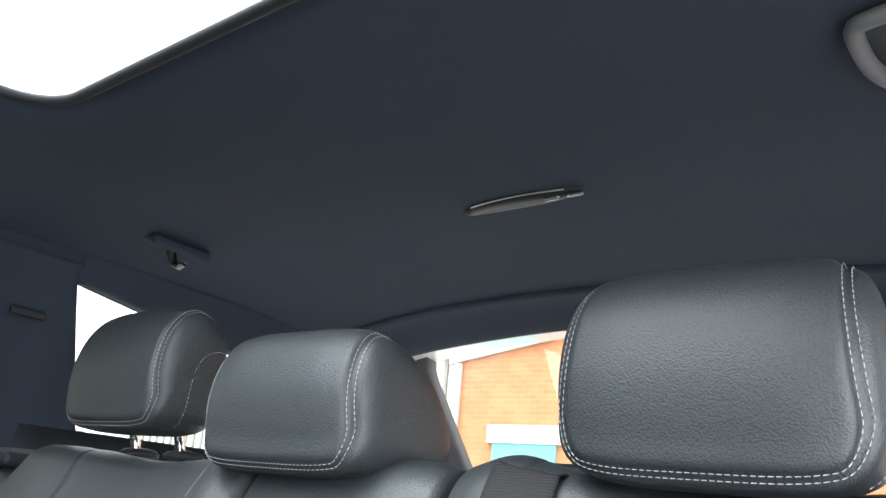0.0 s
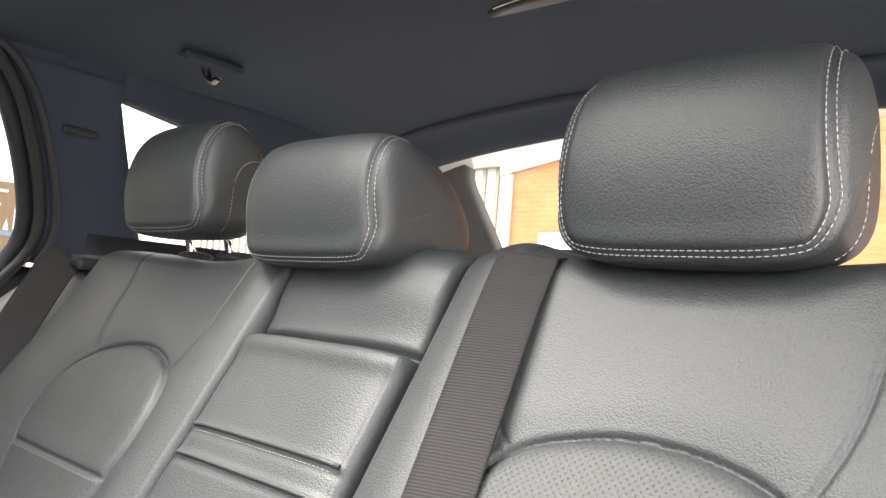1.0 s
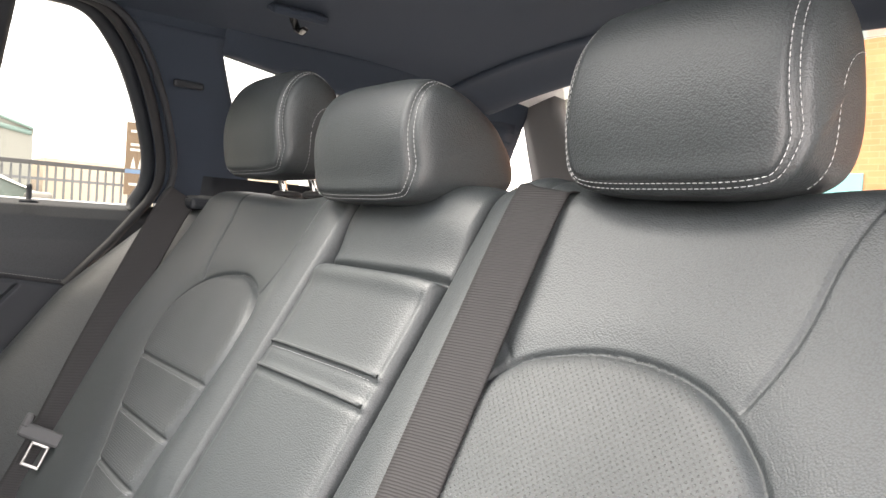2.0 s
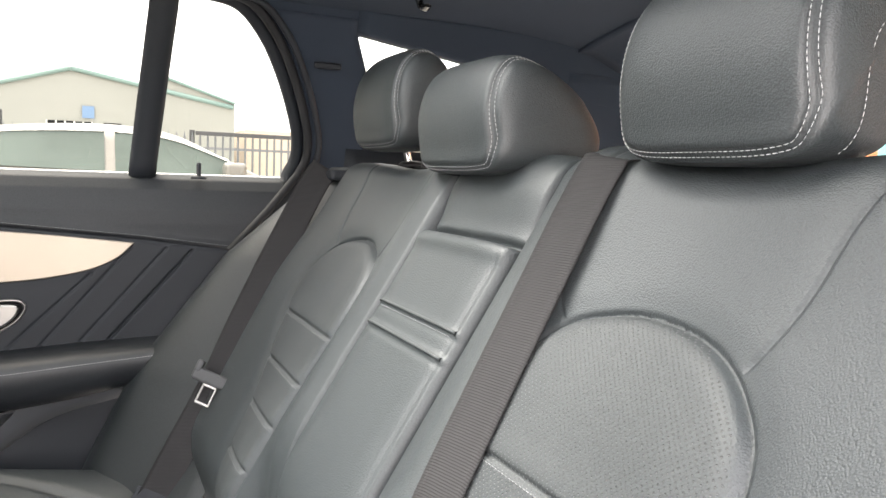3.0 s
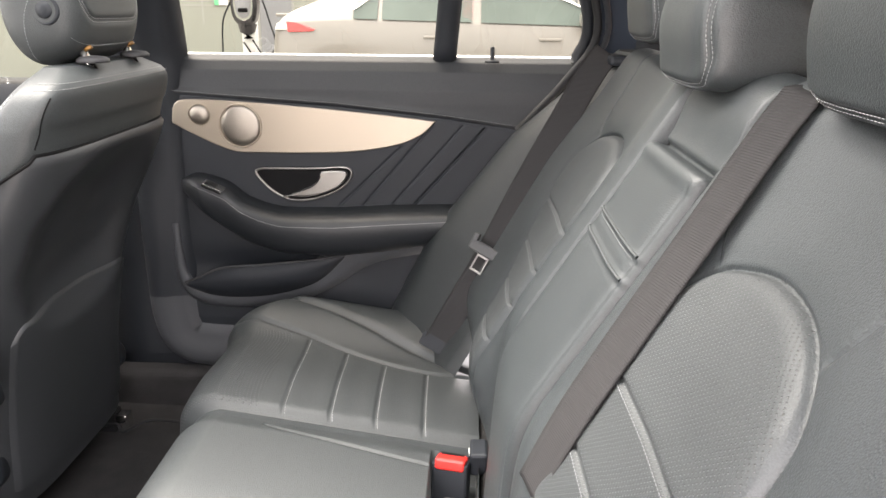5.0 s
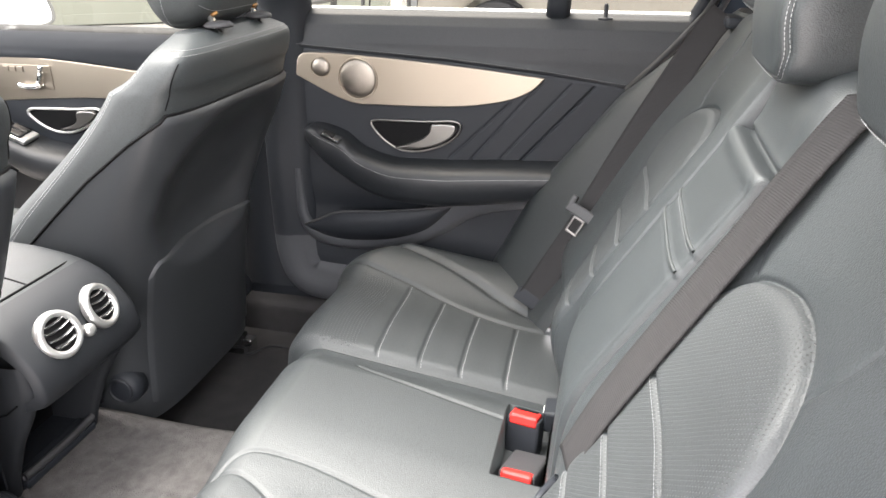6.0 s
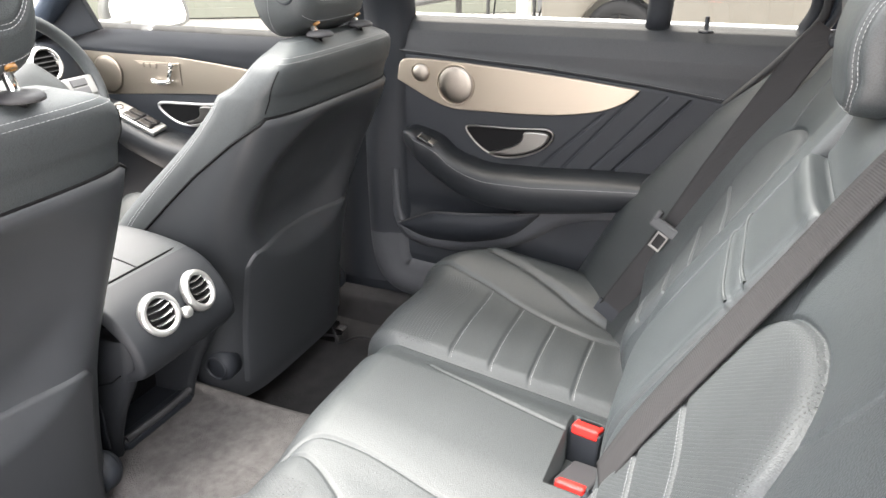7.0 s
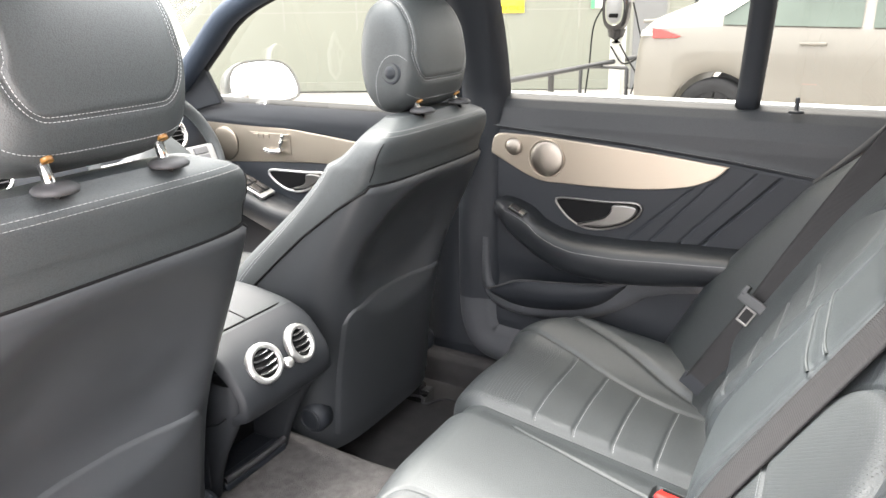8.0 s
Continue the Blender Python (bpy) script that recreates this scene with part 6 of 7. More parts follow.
        part("button", box_bm(bmesh.new(), (-0.0215, -0.0165, 0.000), (0.0215, 0.0085, 0.0165), 0.0035, m=m4), RED, k, "red release button")
        part("slot", box_bm(bmesh.new(), (-0.0165, 0.0015, 0.010), (0.0165, 0.0085, 0.0172), 0.0005, m=m4), BLACK_HOLE, k, "dark tongue slot")
        part("slot_bridge", box_bm(bmesh.new(), (-0.0235, 0.0080, 0.000), (0.0235, 0.0150, 0.0160), 0.003, m=m4), PLASTIC, k, "black bridge behind the slot")
    w = box("buckle_tray", (-0.165, -0.230, 0.372), (-0.002, -0.165, 0.385), PLASTIC)
    tagged(w, "black plastic tray under the buckles", "tray")


belts()

# child seat anchor flaps at the foot of the backrest
for x in (-0.407, -0.158):
    f = box("anchor_flap", (x - 0.022, -0.180, 0.432), (x + 0.022, -0.155, 0.466), PLASTIC, bevel=0.004, m=None)
    tagged(f, "small black anchor flap with a pale symbol", "anchor flap", "anchor flaps")
    s = box("symbol", (x - 0.007, -0.1815, 0.453), (x + 0.007, -0.1802, 0.459), WHITE_PAINT, f, "pale child seat symbol", bevel=0.0)


# ---- fittings on the headliner ----
BLACK_SATIN = mat("satin_black_plastic", (0.006, 0.0065, 0.0075), 0.42, spec=0.25, mottle=0.06)


def dome_light():
    ob = thing("reading_light", "slim black rear reading light on the headliner", "lamp")
    c = (0.008, 0.294)
    ol = spline([(-0.085, 0.003), (-0.06, -0.010), (0.0, -0.016), (0.06, -0.011), (0.085, -0.003), (0.05, 0.007), (0.0, 0.009), (-0.05, 0.008)], 60, closed=True)
    rings = []
    for q, dz in ((1.0, 0.004), (0.98, -0.003), (0.9, -0.006), (0.5, -0.007), (0.02, -0.007)):
        rings.append([(c[0] + a * q, c[1] + b * q, ceiling_z(np.array(c[0] + a * q), np.array(c[1] + b * q)) + dz) for a, b in ol])
    R = np.array(rings, float)
    R = np.concatenate([R, R[:, :1]], 1)
    sheet("housing", R, BLACK_SATIN, ob, "satin black housing")
    z0 = float(ceiling_z(np.array(0.02), np.array(0.25)))
    tube("rim", [(c[0] + a * 1.0, c[1] + b * 1.0, z0 - 0.002) for a, b in ol[4:27]], 0.0008, SILVER, ob, "bright lower rim")
    for x in (0.045, 0.075):
        box("switch", (c[0] + x - 0.010, c[1] - 0.010, z0 - 0.011), (c[0] + x + 0.010, c[1] - 0.005, z0 - 0.006), CHROME, ob, "small bright switch", bevel=0.002)


dome_light()


def coat_hook():
    ob = thing("coat_hook", "black coat hook on a recessed plate in the headliner", "hook")
    cz = lambda x, y: float(ceiling_z(np.array(x), np.array(y)))
    x, y = -0.495, 0.175
    z = cz(x, y)
    tilt = Matrix.Translation((x, y, z)) @ Matrix.Rotation(radians(24), 4, "Y")
    part("plate", box_bm(bmesh.new(), (-0.03, -0.05, -0.006), (0.03, 0.045, 0.01), 0.008, m=tilt), LINER, ob, "dark plastic plate")
    hk = [tilt @ Vector(q) for q in ((-0.008, 0.0, 0.0), (-0.006, 0.002, -0.014), (0.004, 0.006, -0.024), (0.016, 0.008, -0.024), (0.024, 0.009, -0.017))]
    tube("hook", [tuple(q) for q in hk], [0.011, 0.010, 0.009, 0.008, 0.006], GLOSS_BLACK, ob, "glossy hook", sides=10, ry=0.6)


coat_hook()


def near_hook():
    ob = thing("coat_hook", "dark grey oval coat hook ring on the headliner", "hook")
    z = float(ceiling_z(np.array(0.41), np.array(0.13)))
    p = spline([(0.388, 0.10, z - 0.004), (0.398, 0.085, z - 0.006), (0.43, 0.085, z - 0.006), (0.445, 0.12, z - 0.004), (0.44, 0.165, z - 0.004), (0.41, 0.178, z - 0.006), (0.392, 0.15, z - 0.005)], 50, closed=True)
    tube("ring", p, 0.0065, PLASTIC_GREY, ob, "moulded grey ring", closed=True, sides=10, ry=1.0)
    prism("recess", [(a, b, z + 0.002) for a, b, _ in p], "z", -0.004, PLASTIC, ob, "black recess plate")


near_hook()


# ---- outside: yard, parked car, charger, fences, buildings ----
def yard():
    r = np.concatenate([np.linspace(0, 30, 40), np.geomspace(32, 900, 20)])
    xs = np.concatenate([-r[::-1], r[1:]])
    X, Y = np.meshgrid(xs, xs)
    Z = np.full_like(X, GROUND) + 0.01 * np.sin(0.9 * X) * np.sin(0.7 * Y) * (np.hypot(X, Y) < 40) - 0.01
    ob = sheet("ground", np.stack([X, Y, Z], -1), ASPHALT)
    tagged(ob, "grey asphalt yard reaching into the distance", "ground", kind="structure")


yard()


def parked_car():
    car = thing("parked_car", "silver-beige hatchback parked beside the charger", "car", at=(-6.9, 0, 0))
    top = spline([(-1.97, 0.62), (-1.93, 0.86), (-1.84, 0.99), (-1.62, 1.09), (-1.2, 1.235), (-0.6, 1.31), (-0.05, 1.325), (0.35, 1.27), (0.75, 1.09), (1.10, 0.92), (1.35, 0.86), (1.9, 0.78), (2.3, 0.66), (2.45, 0.45)], 90)
    G = GROUND
    rows = []
    for y, z in top:
        end = min((y + 2.0) / 0.35, (2.5 - y) / 0.5, 1.0)
        w = 0.90 * (0.80 + 0.20 * math.sqrt(max(0.0, 1 - (1 - end) ** 2)))
        belt = np.interp(y, [-2, -1.3, 0.9, 1.2, 2.5], [0.90, 0.93, 0.885, 0.86, 0.6])
        belt = min(belt, z - 0.02)
        cab = max(0.0, z - belt - 0.02)
        tw = w * (0.96 - 0.26 * min(1.0, cab / 0.36))
        half = [(w * 0.86, G + 0.20), (w * 0.97, G + 0.30), (w, G + 0.50), (w * 1.005, belt - 0.18), (w * 0.985, belt - 0.09), (w * 0.965, belt), (w * 0.955, belt + 0.012),
                (tw + (w * 0.955 - tw) * 0.35, belt + cab * 0.65), (tw, belt + cab * 0.93), (tw * 0.90, z - 0.012), (tw * 0.6, z - 0.002), (0, z + 0.004)]
        rows.append([(x, y, q) for x, q in half] + [(-x, y, q) for x, q in half[-2::-1]])
    R = np.array(rows)
    # wheel arches: body draws in above the wheels
    for wy in (-1.25, 1.45):
        d = np.hypot(R[..., 1] - wy, R[..., 2] - (G + 0.315))
        m = (d < 0.37) & (np.abs(R[..., 0]) > 0.6)
        R[..., 2] = np.where(m, G + 0.315 + np.sqrt(np.maximum(0.37 ** 2 - (R[..., 1] - wy) ** 2, 0)), R[..., 2])
    sheet("body", R, PAINT_SILVER, car, "silver-beige painted body")
    # side glass, wheels, lamps on the side that is seen
    for s in (-1, 1):
        for nm, a, b in (("rear_quarter_window", -1.23, -1.02), ("rear_side_window", -0.98, -0.20), ("front_side_window", -0.12, 0.78)):
            g = []
            for k in np.linspace(0, 1, 14):
                y = a + (b - a) * k
                zt = np.interp(y, top[:, 0], top[:, 1])
                belt = np.interp(y, [-2, -1.3, 0.9, 1.2, 2.5], [0.90, 0.93, 0.885, 0.86, 0.6])
                cab = max(0.02, zt - belt - 0.02)
                tw = 0.90 * (0.96 - 0.26 * min(1.0, cab / 0.36))
                tip = min(1.0, (y + 1.25) / 0.28)
                rise = 0.80 * (0.25 + 0.75 * tip)
                g.append([(s * (0.90 * 0.955 + (tw - 0.90 * 0.955) * rise * q + 0.010), y, belt + 0.02 + cab * rise * q) for q in (0.0, 0.35, 0.7, 1.0)])
            g = np.array(g)
            gl = sheet(nm, g, CAR_GLASS, car, "pale tinted side window")
            tube("window_trim", np.concatenate([g[:, -1]]) + (s * 0.003, 0, 0.006), 0.010, CHROME, gl, "bright window trim", sides=6)
        for wy in (-1.25, 1.45):
            mm = Matrix.Translation((s * 0.80, wy, G + 0.315)) @ Matrix.Rotation(radians(90 * s), 4, "Y")
            wh = revolve("wheel", [(0.20, -0.10), (0.30, -0.10), (0.315, -0.07), (0.315, 0.07), (0.30, 0.10), (0.225, 0.105), (0.205, 0.09)], RUBBER, car, "black tyre", sides=40, m=mm)
            revolve("rim", [(0.205, 0.085), (0.20, 0.095), (0.19, 0.08), (0.185, 0.03), (0.02, 0.02)], BLACK_HOLE, wh, "dark wheel barrel", sides=40, m=mm)
            for k in range(10):
                mk = mm @ Matrix.Rotation(radians(36 * k), 4, "Z")
                part("spoke", box_bm(bmesh.new(), (0.03, -0.016, 0.05), (0.20, 0.016, 0.09), 0.006, m=mk), ALU, wh, "alloy spoke")
        t = prism("tail_lamp", [(s * 0.68, -1.80, 0.835), (s * 0.68, -1.81, 0.925), (s * 0.68, -1.72, 0.915), (s * 0.68, -1.56, 0.855), (s * 0.68, -1.60, 0.84)], "x", s * 0.225, TAIL_RED, car, "red tail lamp", bevel=0.006)
        prism("lamp_lens", [(s * 0.67, -1.92, 0.85), (s * 0.67, -1.90, 0.905), (s * 0.67, -1.81, 0.905), (s * 0.67, -1.80, 0.85)], "x", s * 0.20, WHITE_PAINT, t, "pale reversing lens", bevel=0.006)
        box("door_handle", (s * 0.905 - 0.012, -0.62, 0.79), (s * 0.905 + 0.02, -0.42, 0.815), PAINT_SILVER, car, "painted door handle", bevel=0.01)
        box("door_handle", (s * 0.905 - 0.012, 0.38, 0.78), (s * 0.905 + 0.02, 0.58, 0.805), PAINT_SILVER, car, "painted door handle", bevel=0.01)
        box("wing_mirror", (s * 0.98 - 0.12, 0.72, 0.90), (s * 0.98 + 0.10, 0.90, 1.03), PAINT_SILVER, car, "silver wing mirror", bevel=0.04, seg=4)
    box("tail_spoiler", (-0.62, -1.97, 0.955), (0.62, -1.80, 0.985), PAINT_SILVER, car, "tail edge spoiler", bevel=0.012)
    box("cabin", (-0.6, -1.0, 0.5), (0.6, 0.7, 0.88), PLASTIC, car, "dark cabin trim", bevel=0.05)


CAR_GLASS = mat("tinted_car_glass", (0.075, 0.095, 0.085), 0.10, mottle=0.35, mottle_scale=2.0, spec=0.22, rough_var=0.02)
parked_car()


RAIL = [(-8.4, -2.50, 0.52), (-5.94, -2.71, 0.515), (-3.9, -2.83, 0.53)]


def charger():
    ob = thing("ev_charger", "black wall box charger on a white post", "charger", at=(-7.5, -2.56, GROUND))
    box("post", (-0.07, -0.07, 0.0), (0.07, 0.07, 1.02), WHITE_PAINT, ob, "white steel post", bevel=0.01)
    ol = spline([(-0.16, 0.0), (-0.15, 0.16), (-0.08, 0.22), (0.08, 0.22), (0.15, 0.16), (0.16, 0.0), (0.12, -0.16), (0.0, -0.22), (-0.12, -0.16)], 40, closed=True)
    rings = []
    for q, d in ((1.0, 0.0), (1.0, 0.10), (0.93, 0.13), (0.70, 0.135)):
        rings.append([(0.07 + d, a * q * 0.88, 1.16 + b * q * 0.92) for a, b in ol])
    R = np.array(rings)
    R = np.concatenate([R, R[:, :1]], 1)
    hd = sheet("head", R, GLOSS_BLACK, ob, "black oval charger head")
    rings = [[(0.205 + d, a * q * 0.75, 1.18 + b * q * 0.9) for a, b in ol] for q, d in ((0.70, 0.0), (0.66, 0.008), (0.02, 0.008))]
    R = np.array(rings)
    R = np.concatenate([R, R[:, :1]], 1)
    sheet("face_plate", R, GREY_DOOR, hd, "grey face plate")
    box("socket", (0.214, -0.05, 1.10), (0.23, 0.05, 1.14), BLACK_HOLE, hd, "dark socket", bevel=0.01)
    tube("cable_neck", [(0.08, 0, 0.98), (0.09, 0, 0.90), (0.08, 0, 0.84)], [0.10, 0.08, 0.05], GLOSS_BLACK, ob, "black neck", sides=14)
    for pts in ([(0.1, 0.17, 1.25), (0.14, 0.24, 1.05), (0.14, 0.30, 0.75), (0.10, 0.10, 0.62), (0.1, -0.05, 0.80)],
                             [(0.1, -0.16, 1.2), (0.14, -0.24, 1.0), (0.14, -0.27, 0.6), (0.12, -0.32, 0.2)],
                             [(0.1, 0.05, 0.82), (0.13, 0.16, 0.66), (0.12, 0.25, 0.5), (0.1, 0.2, 0.3)]):
        tube("cable", spline(pts, 30), 0.009, RUBBER, ob, "black charging cable", sides=8)
    g = thing("post_guard", "black tubular hoop guard round the charger post", "barrier", at=(-7.1, -2.58, GROUND))
    tube("hoop", spline([(0.0, -0.25, 0.0), (0.0, -0.25, 0.55), (0.0, -0.21, 0.60), (0.0, 0.21, 0.60), (0.0, 0.25, 0.55), (0.0, 0.25, 0.0)], 40), 0.02, FENCE_DARK, g, "bent black tube", sides=10)
    r = thing("handrail", "dark grey tubular rail on posts by the wall", "railing", at=(0, 0, 0))
    tube("top_rail", RAIL, 0.026, FENCE_DARK, r, "dark tube rail", sides=10)
    for p in RAIL:
        tube("post", [(p[0], p[1], GROUND), (p[0], p[1], p[2])], 0.03, FENCE_DARK, r, "dark post", sides=10)


FENCE_DARK = mat("dark_painted_steel", (0.05, 0.052, 0.055), 0.5, mottle=0.1)
charger()


def near_building():
    """Clad unit behind the charger; its long wall runs away from the corner."""
    b = thing("workshop_building", "sage green clad workshop with a grey steel door", "building", kind="structure")
    C = np.array([-11.0, -2.52, 0])
    u = np.array([0.45, -0.893, 0])
    nrm = np.array([0.893, 0.45, 0])

    def at(s, z, out=0.0):
        return C + u * s + nrm * out + np.array([0, 0, z])
    m4 = Matrix(((u[0], nrm[0], 0, C[0]), (u[1], nrm[1], 0, C[1]), (0, 0, 1, GROUND), (0, 0, 0, 1)))
    part("wall", box_bm(bmesh.new(), (-0.0, -9, 0.0), (26.0, 0.0, 6.0), 0.0, m=m4), CLADDING, b, "sage green cladding wall")
    for k in range(24):
        part("panel_joint", box_bm(bmesh.new(), (0.55 + 1.1 * k, 0.0, 0.9), (0.575 + 1.1 * k, 0.003, 6.0), 0.0, m=m4), CLADDING_PALE, b)
    part("plinth", box_bm(bmesh.new(), (0.0, 0.0, 0.0), (26.0, 0.02, 0.14), 0.005, m=m4), CLADDING, b, "sage wall plinth")
    part("flashing", box_bm(bmesh.new(), (0.0, 0.0, 1.150), (26.0, 0.004, 1.170), 0.0, m=m4), CLADDING_PALE, b, "pale flashing strip")
    d = part("door", box_bm(bmesh.new(), (0.40, 0.0, 0.0), (0.87, 0.05, 1.95), 0.01, m=m4), GREY_DOOR, b, "grey steel door")
    part("door_frame", box_bm(bmesh.new(), (0.36, -0.01, 0.0), (0.91, 0.03, 2.0), 0.01, m=m4), CLADDING_PALE, b, "painted door frame")
    part("notice", box_bm(bmesh.new(), (0.68, 0.05, 1.38), (0.76, 0.056, 1.52), 0.0, m=m4), WHITE_PAINT, d, "white notice")
    l = thing("wall_lamp", "small round bulkhead lamp on the wall", "lamp")
    part("lamp_body", box_bm(bmesh.new(), (0.48, 0.0, 2.08), (0.64, 0.12, 2.22), 0.05, 4, m=m4), WHITE_PAINT, l, "pale lamp body")
    s = part("safety_sign", box_bm(bmesh.new(), (1.31, 0.02, 1.165), (1.50, 0.03, 1.305), 0.0, m=m4), WHITE_PAINT)
    tagged(s, "small white and green safety sign on the wall", "sign")
    part("sign_field", box_bm(bmesh.new(), (1.44, 0.03, 1.165), (1.50, 0.034, 1.305), 0.0, m=m4), GREEN, s, "green sign field")
    y = part("yellow_sign", box_bm(bmesh.new(), (2.47, 0.02, 1.115), (2.81, 0.03, 1.42), 0.0, m=m4), YELLOW)
    tagged(y, "yellow wall sign with dark lettering above the rail", "sign")
    words = bpy.data.curves.new("lettering", "FONT")
    words.body, words.size, words.align_x = "EV ONLY", 0.085, "CENTER"
    tx = new("lettering", words)
    tx.data.materials.append(BLACK_HOLE)
    tx.parent = y
    tx.matrix_world = m4 @ Matrix.Translation((2.64, 0.033, 1.155)) @ Matrix.Rotation(radians(180), 4, "Z") @ Matrix.Rotation(radians(90), 4, "X")
    return m4


BROWN = mat("brown_board", (0.16, 0.11, 0.07), 0.6, mottle=0.1)
GREEN = mat("green_sign", (0.1, 0.45, 0.2), 0.5, mottle=0.05)
near_building()


def far_building():
    b = thing("warehouse", "pale grey warehouse with a low gable and teal edges", "building", kind="structure")
    x = -45.0
    ol = [(x, -9.2, GROUND), (x, -9.2, 3.55), (x, -1.1, 6.0), (x, 7.4, 4.5), (x, 7.4, GROUND)]
    prism("wall", ol, "x", -14.0, CLADDING_PALE, b, "pale clad gable wall")
    for p, q in ((ol[1], ol[2]), (ol[2], ol[3])):
        tube("verge", [np.array(p) + (0.1, 0, 0.05), np.array(q) + (0.1, 0, 0.05)], 0.14, TEAL, b, "teal verge trim", sides=6)
    tall = [(x + 0.05, 2.9, GROUND), (x + 0.05, 2.9, 6.15), (x + 0.05, 7.5, 4.75), (x + 0.05, 7.5, GROUND)]
    prism("side_wall", tall, "x", -14.0, CLADDING_PALE, b, "pale clad wall of the taller bay")
    tube("verge", [np.array(tall[1]) + (0.1, 0, 0.05), np.array(tall[2]) + (0.1, 0, 0.05)], 0.10, TEAL, b, "teal verge trim", sides=6)
    box("downpipe", (x, 2.55, GROUND), (x + 0.25, 2.95, 6.1), TEAL, b, "teal downpipe", bevel=0.02)
    w = box("window_band", (x, -2.3, 2.55), (x + 0.06, 0.0, 3.25), BLACK_HOLE, b, "row of dark windows", bevel=0.0)
    for k in range(6):
        box("mullion", (x + 0.06, -2.3 + 0.44 * k, 2.55), (x + 0.09, -2.22 + 0.44 * k, 3.25), WHITE_PAINT, w, bevel=0.0)
    w = box("window_band", (x, 0.5, 2.55), (x + 0.06, 1.4, 3.25), BLACK_HOLE, b, "row of dark windows", bevel=0.0)
    s = box("unit_sign", (x + 0.05, -0.55, 3.45), (x + 0.1, 0.05, 4.1), BLUE, None, bevel=0.0)
    tagged(s, "small blue unit sign on the gable", "sign")
    m = thing("lamp_mast", "slender mast with two floodlights", "street lamp", at=(-38, -9.4, GROUND))
    tube("mast", [(0, 0, 0), (0, 0, 4.4)], 0.06, FENCE, m, "steel mast", sides=8)
    for d in (-0.5, 0.5):
        box("floodlight", (-0.1, d - 0.25, 4.3), (0.1, d + 0.25, 4.6), FENCE, m, "grey floodlight", bevel=0.03)
    r = thing("far_shed", "pale far-off brick and steel shed", "building", kind="structure")
    box("wall", (-62, 9.0, GROUND), (-50, 26.0, 3.6), MORTAR, r, "pale wall", bevel=0.0)


BLUE = mat("blue_sign", (0.12, 0.2, 0.32), 0.5, mottle=0.05)
far_building()


def palisade():
    f = thing("palisade_fence", "grey steel palisade fence round the yard", "fence")
    x = -15.0
    for z in (0.35, 1.35):
        box("rail", (x - 0.03, -3.3, z), (x, 14.0, z + 0.05), FENCE, f, "steel rail", bevel=0.004)
    box("gate_beam", (x + 0.05, 1.6, 1.62), (x + 0.12, 6.5, 1.70), FENCE_DARK, f, "dark top beam", bevel=0.006)
    bm = bmesh.new()
    vs = [bm.verts.new(p) for p in ((0, -0.022, GROUND), (0, -0.022, 1.58), (0, 0, 1.70), (0, 0.022, 1.58), (0, 0.022, GROUND), (0.012, 0, GROUND), (0.012, 0, 1.64))]
    for q in ((0, 1, 6, 5), (1, 2, 6), (6, 2, 3), (5, 6, 3, 4), (0, 5, 4), (0, 4, 3, 2, 1)):
        bm.faces.new([vs[k] for k in q])
    first = part("pale", bm, FENCE, f)
    first.location = (x, -3.3, 0)
    for k in range(1, 118):
        o = new("pale", first.data)
        o.parent = f
        o.location = (x + random.uniform(-0.004, 0.004), -3.3 + 0.147 * k, random.uniform(-0.01, 0.01))
    for y in (-3.35, -1.75, 1.55, 4.6):
        box("fence_post", (x - 0.08, y - 0.05, GROUND), (x - 0.02, y + 0.05, 1.9 if y < 0 else 1.72), FENCE_DARK, f, "dark fence post", bevel=0.004)
    s = thing("sign_board", "brown board with rows of pale lettering on the fence", "sign")
    box("board", (x + 0.10, 3.92, 1.2), (x + 0.14, 4.75, 2.62), BROWN, s, "brown painted board", bevel=0.004)
    for k, (z, a, b) in enumerate(((2.42, 4.0, 4.6), (2.16, 4.0, 4.5), (2.06, 4.0, 4.4), (1.38, 4.0, 4.35))):
        box("text_bar", (x + 0.14, a, z), (x + 0.145, b, z + 0.05), WHITE_PAINT, s, "pale text bar", bevel=0.0)
    for k in range(5):
        prism("emblem", [(x + 0.14, 4.02 + 0.14 * k + a, 1.72 + z) for a, z in ((0, 0), (0.09, 0), (0.075, 0.10), (0.045, 0.22), (0.015, 0.10))], "x", 0.006, WHITE_PAINT, s, "pale pointed emblem")
    box("blue_strip", (x + 0.14, 3.92, 1.62), (x + 0.145, 4.75, 1.70), BLUE, s, "blue strip", bevel=0.0)


palisade()


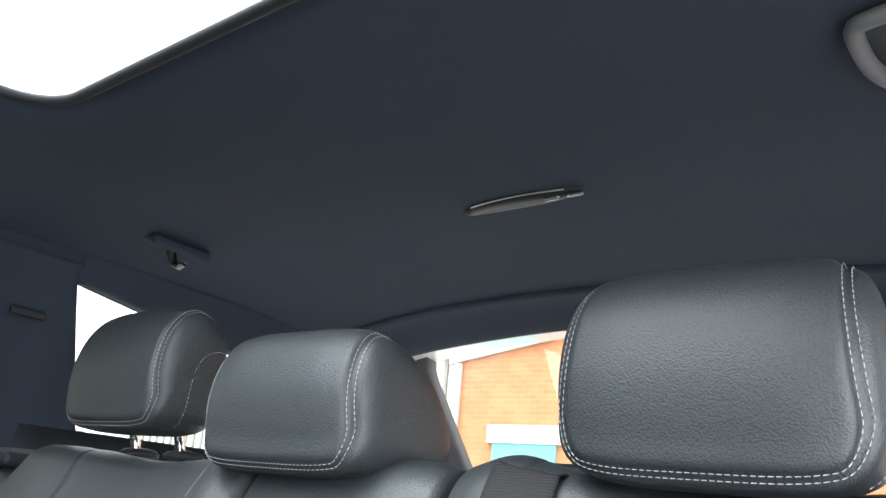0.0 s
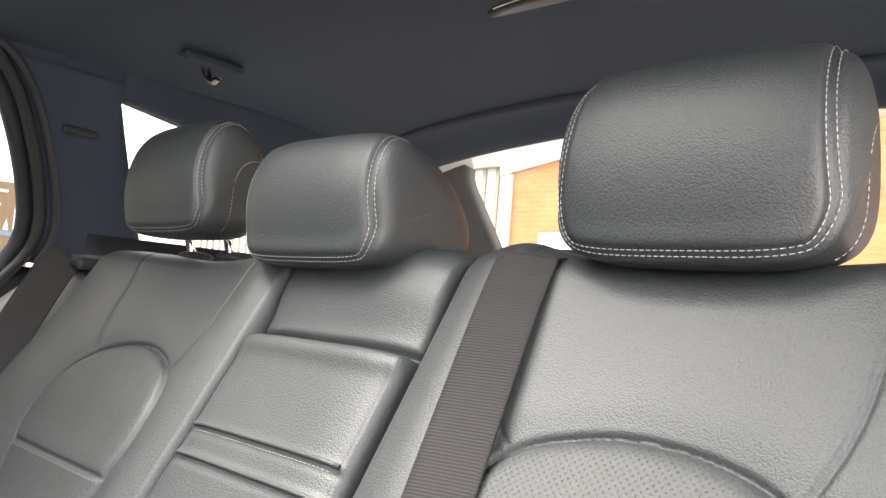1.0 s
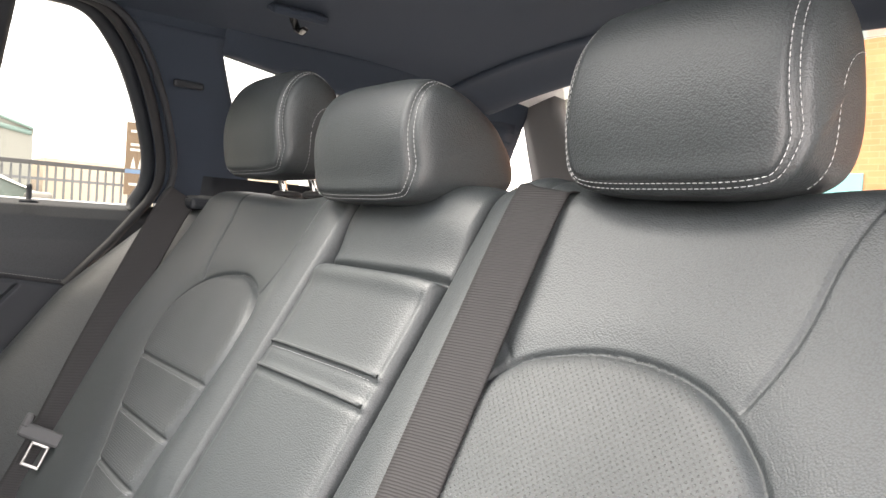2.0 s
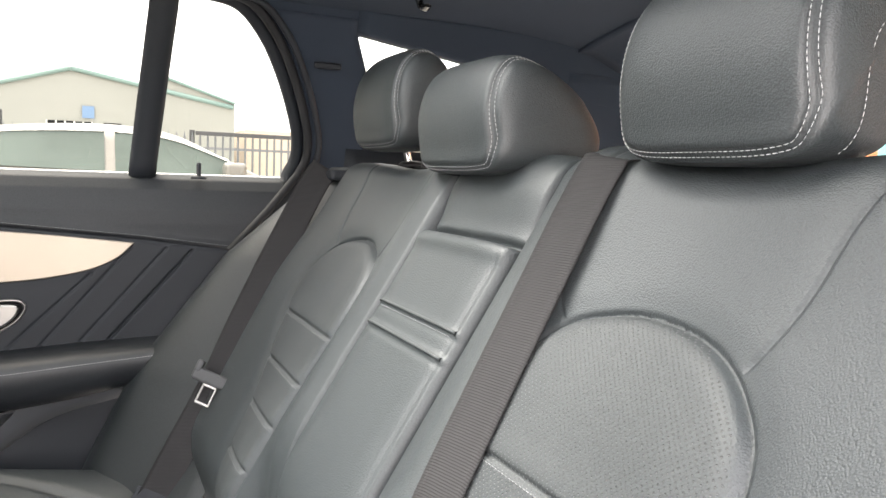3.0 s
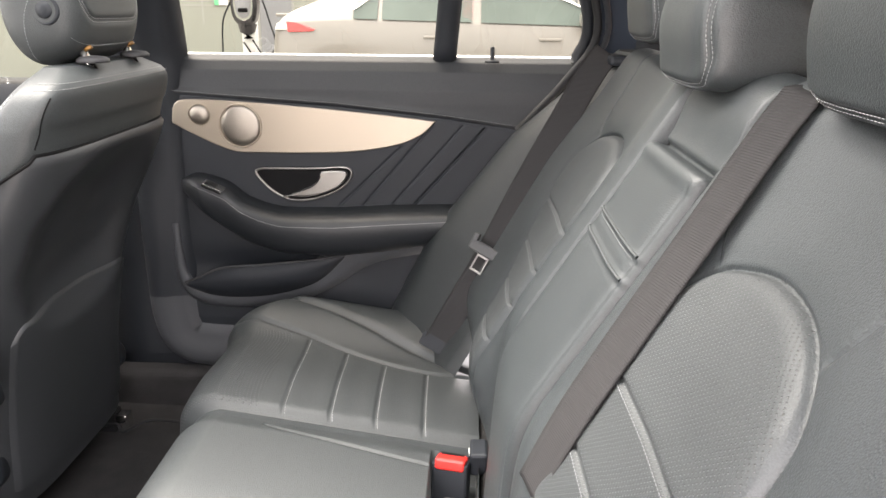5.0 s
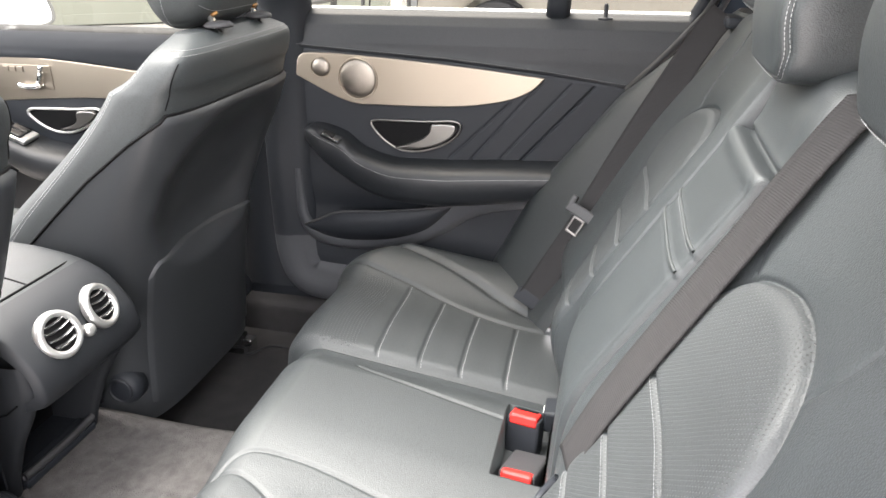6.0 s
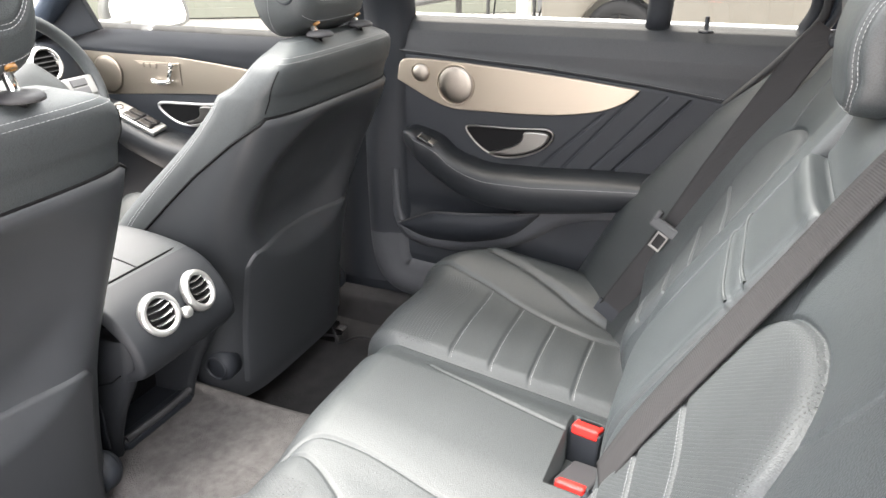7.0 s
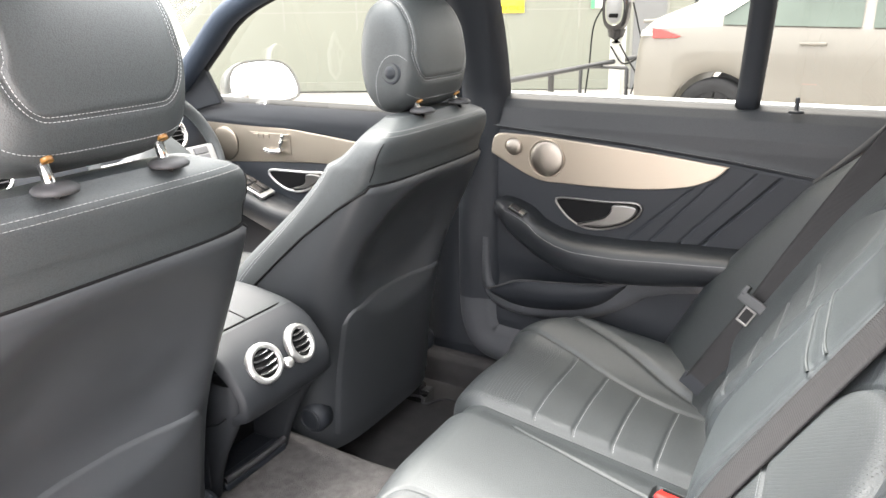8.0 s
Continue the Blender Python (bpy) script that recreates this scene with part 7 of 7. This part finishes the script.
def brick_building():
    b = thing("brick_building", "orange brick unit with a white lintel and teal door", "building", kind="structure")
    y = 9.0
    prism("wall", [(-6.57, y, GROUND), (-6.57, y, 3.12), (-3.6, y, 3.62), (6.0, y, 5.2), (6.0, y, GROUND)], "y", 0.4, BRICK_WALL, b, "orange brick wall")
    prism("verge", [(-6.75, y - 0.06, 3.10), (-6.75, y - 0.06, 4.3), (6.0, y - 0.06, 6.4), (6.0, y - 0.06, 5.22)], "y", 0.5, WHITE_PAINT, b, "pale roof verge")
    box("lintel", (-5.95, y - 0.05, 1.92), (-4.72, y + 0.05, 2.18), WHITE_PAINT, b, "white lintel box", bevel=0.01)
    box("door", (-5.85, y - 0.03, GROUND), (-4.80, y + 0.05, 1.92), TEAL_DOOR, b, "pale teal roller door", bevel=0.004)
    box("door", (-4.35, y - 0.03, GROUND), (-3.3, y + 0.05, 1.92), TEAL_DOOR, b, "pale teal roller door", bevel=0.004)
    box("door", (0.9, y - 0.03, GROUND), (3.2, y + 0.05, 1.7), TEAL_DOOR, b, "pale teal roller door", bevel=0.004)
    box("corner_pipe", (-6.62, y - 0.08, GROUND), (-6.50, y, 3.1), WHITE_PAINT, b, "white downpipe", bevel=0.02)
    w = thing("white_unit", "white corrugated unit beside the brick building", "building", kind="structure")
    box("wall", (-16.0, y + 0.3, GROUND), (-6.7, y + 4, 3.4), WHITE_PAINT, w, "white wall", bevel=0.0)
    for k in range(34):
        box("rib", (-16.0 + 0.27 * k, y + 0.27, GROUND), (-15.93 + 0.27 * k, y + 0.3, 3.3), CLADDING_PALE, w, "pressed rib", bevel=0.0)
    box("coping", (-16.0, y + 0.2, 3.3), (-6.7, y + 0.32, 3.45), CLADDING_PALE, w, "pale coping", bevel=0.01)
    v = thing("white_house", "white house front with rows of windows", "building", kind="structure")
    box("wall", (-30, 16.0, GROUND), (-14, 24, 5.0), WHITE_PAINT, v, "white wall", bevel=0.0)
    for k in range(12):
        box("window", (-29 + 1.2 * k, 15.95, 1.25), (-28.2 + 1.2 * k, 16.02, 1.9), CAR_GLASS, v, "grey window", bevel=0.0)


def brick_material():
    m = bpy.data.materials.new("orange_brickwork")
    m.use_nodes = True
    n, l = m.node_tree.nodes, m.node_tree.links
    p = n["Principled BSDF"]
    co, mp, br, nz = n.new("ShaderNodeTexCoord"), n.new("ShaderNodeMapping"), n.new("ShaderNodeTexBrick"), n.new("ShaderNodeTexNoise")
    mp.inputs["Rotation"].default_value = (radians(90), 0, 0)
    l.new(co.outputs["Object"], mp.inputs["Vector"])
    l.new(mp.outputs[0], br.inputs["Vector"])
    br.inputs["Color1"].default_value, br.inputs["Color2"].default_value = (0.56, 0.22, 0.10, 1), (0.62, 0.26, 0.12, 1)
    br.inputs["Mortar"].default_value = (0.58, 0.29, 0.16, 1)
    br.inputs["Scale"].default_value = 1.0
    br.inputs["Brick Width"].default_value, br.inputs["Row Height"].default_value, br.inputs["Mortar Size"].default_value = 0.225, 0.075, 0.006
    nz.inputs["Scale"].default_value = 3.0
    mx = n.new("ShaderNodeMixRGB")
    mx.blend_type = "MULTIPLY"
    mx.inputs[0].default_value = 0.35
    l.new(co.outputs["Object"], nz.inputs["Vector"])
    l.new(br.outputs["Color"], mx.inputs[1])
    l.new(nz.outputs["Fac"], mx.inputs[2])
    l.new(mx.outputs[0], p.inputs["Base Color"])
    bp = n.new("ShaderNodeBump")
    bp.inputs["Strength"].default_value, bp.inputs["Distance"].default_value = 0.6, 0.008
    l.new(br.outputs["Fac"], bp.inputs["Height"])
    bp.invert = True
    l.new(bp.outputs[0], p.inputs["Normal"])
    p.inputs["Roughness"].default_value = 0.9
    return m


BRICK_WALL = brick_material()
TEAL_DOOR = mat("pale_teal_door", (0.16, 0.42, 0.44), 0.5, mottle=0.05)
brick_building()
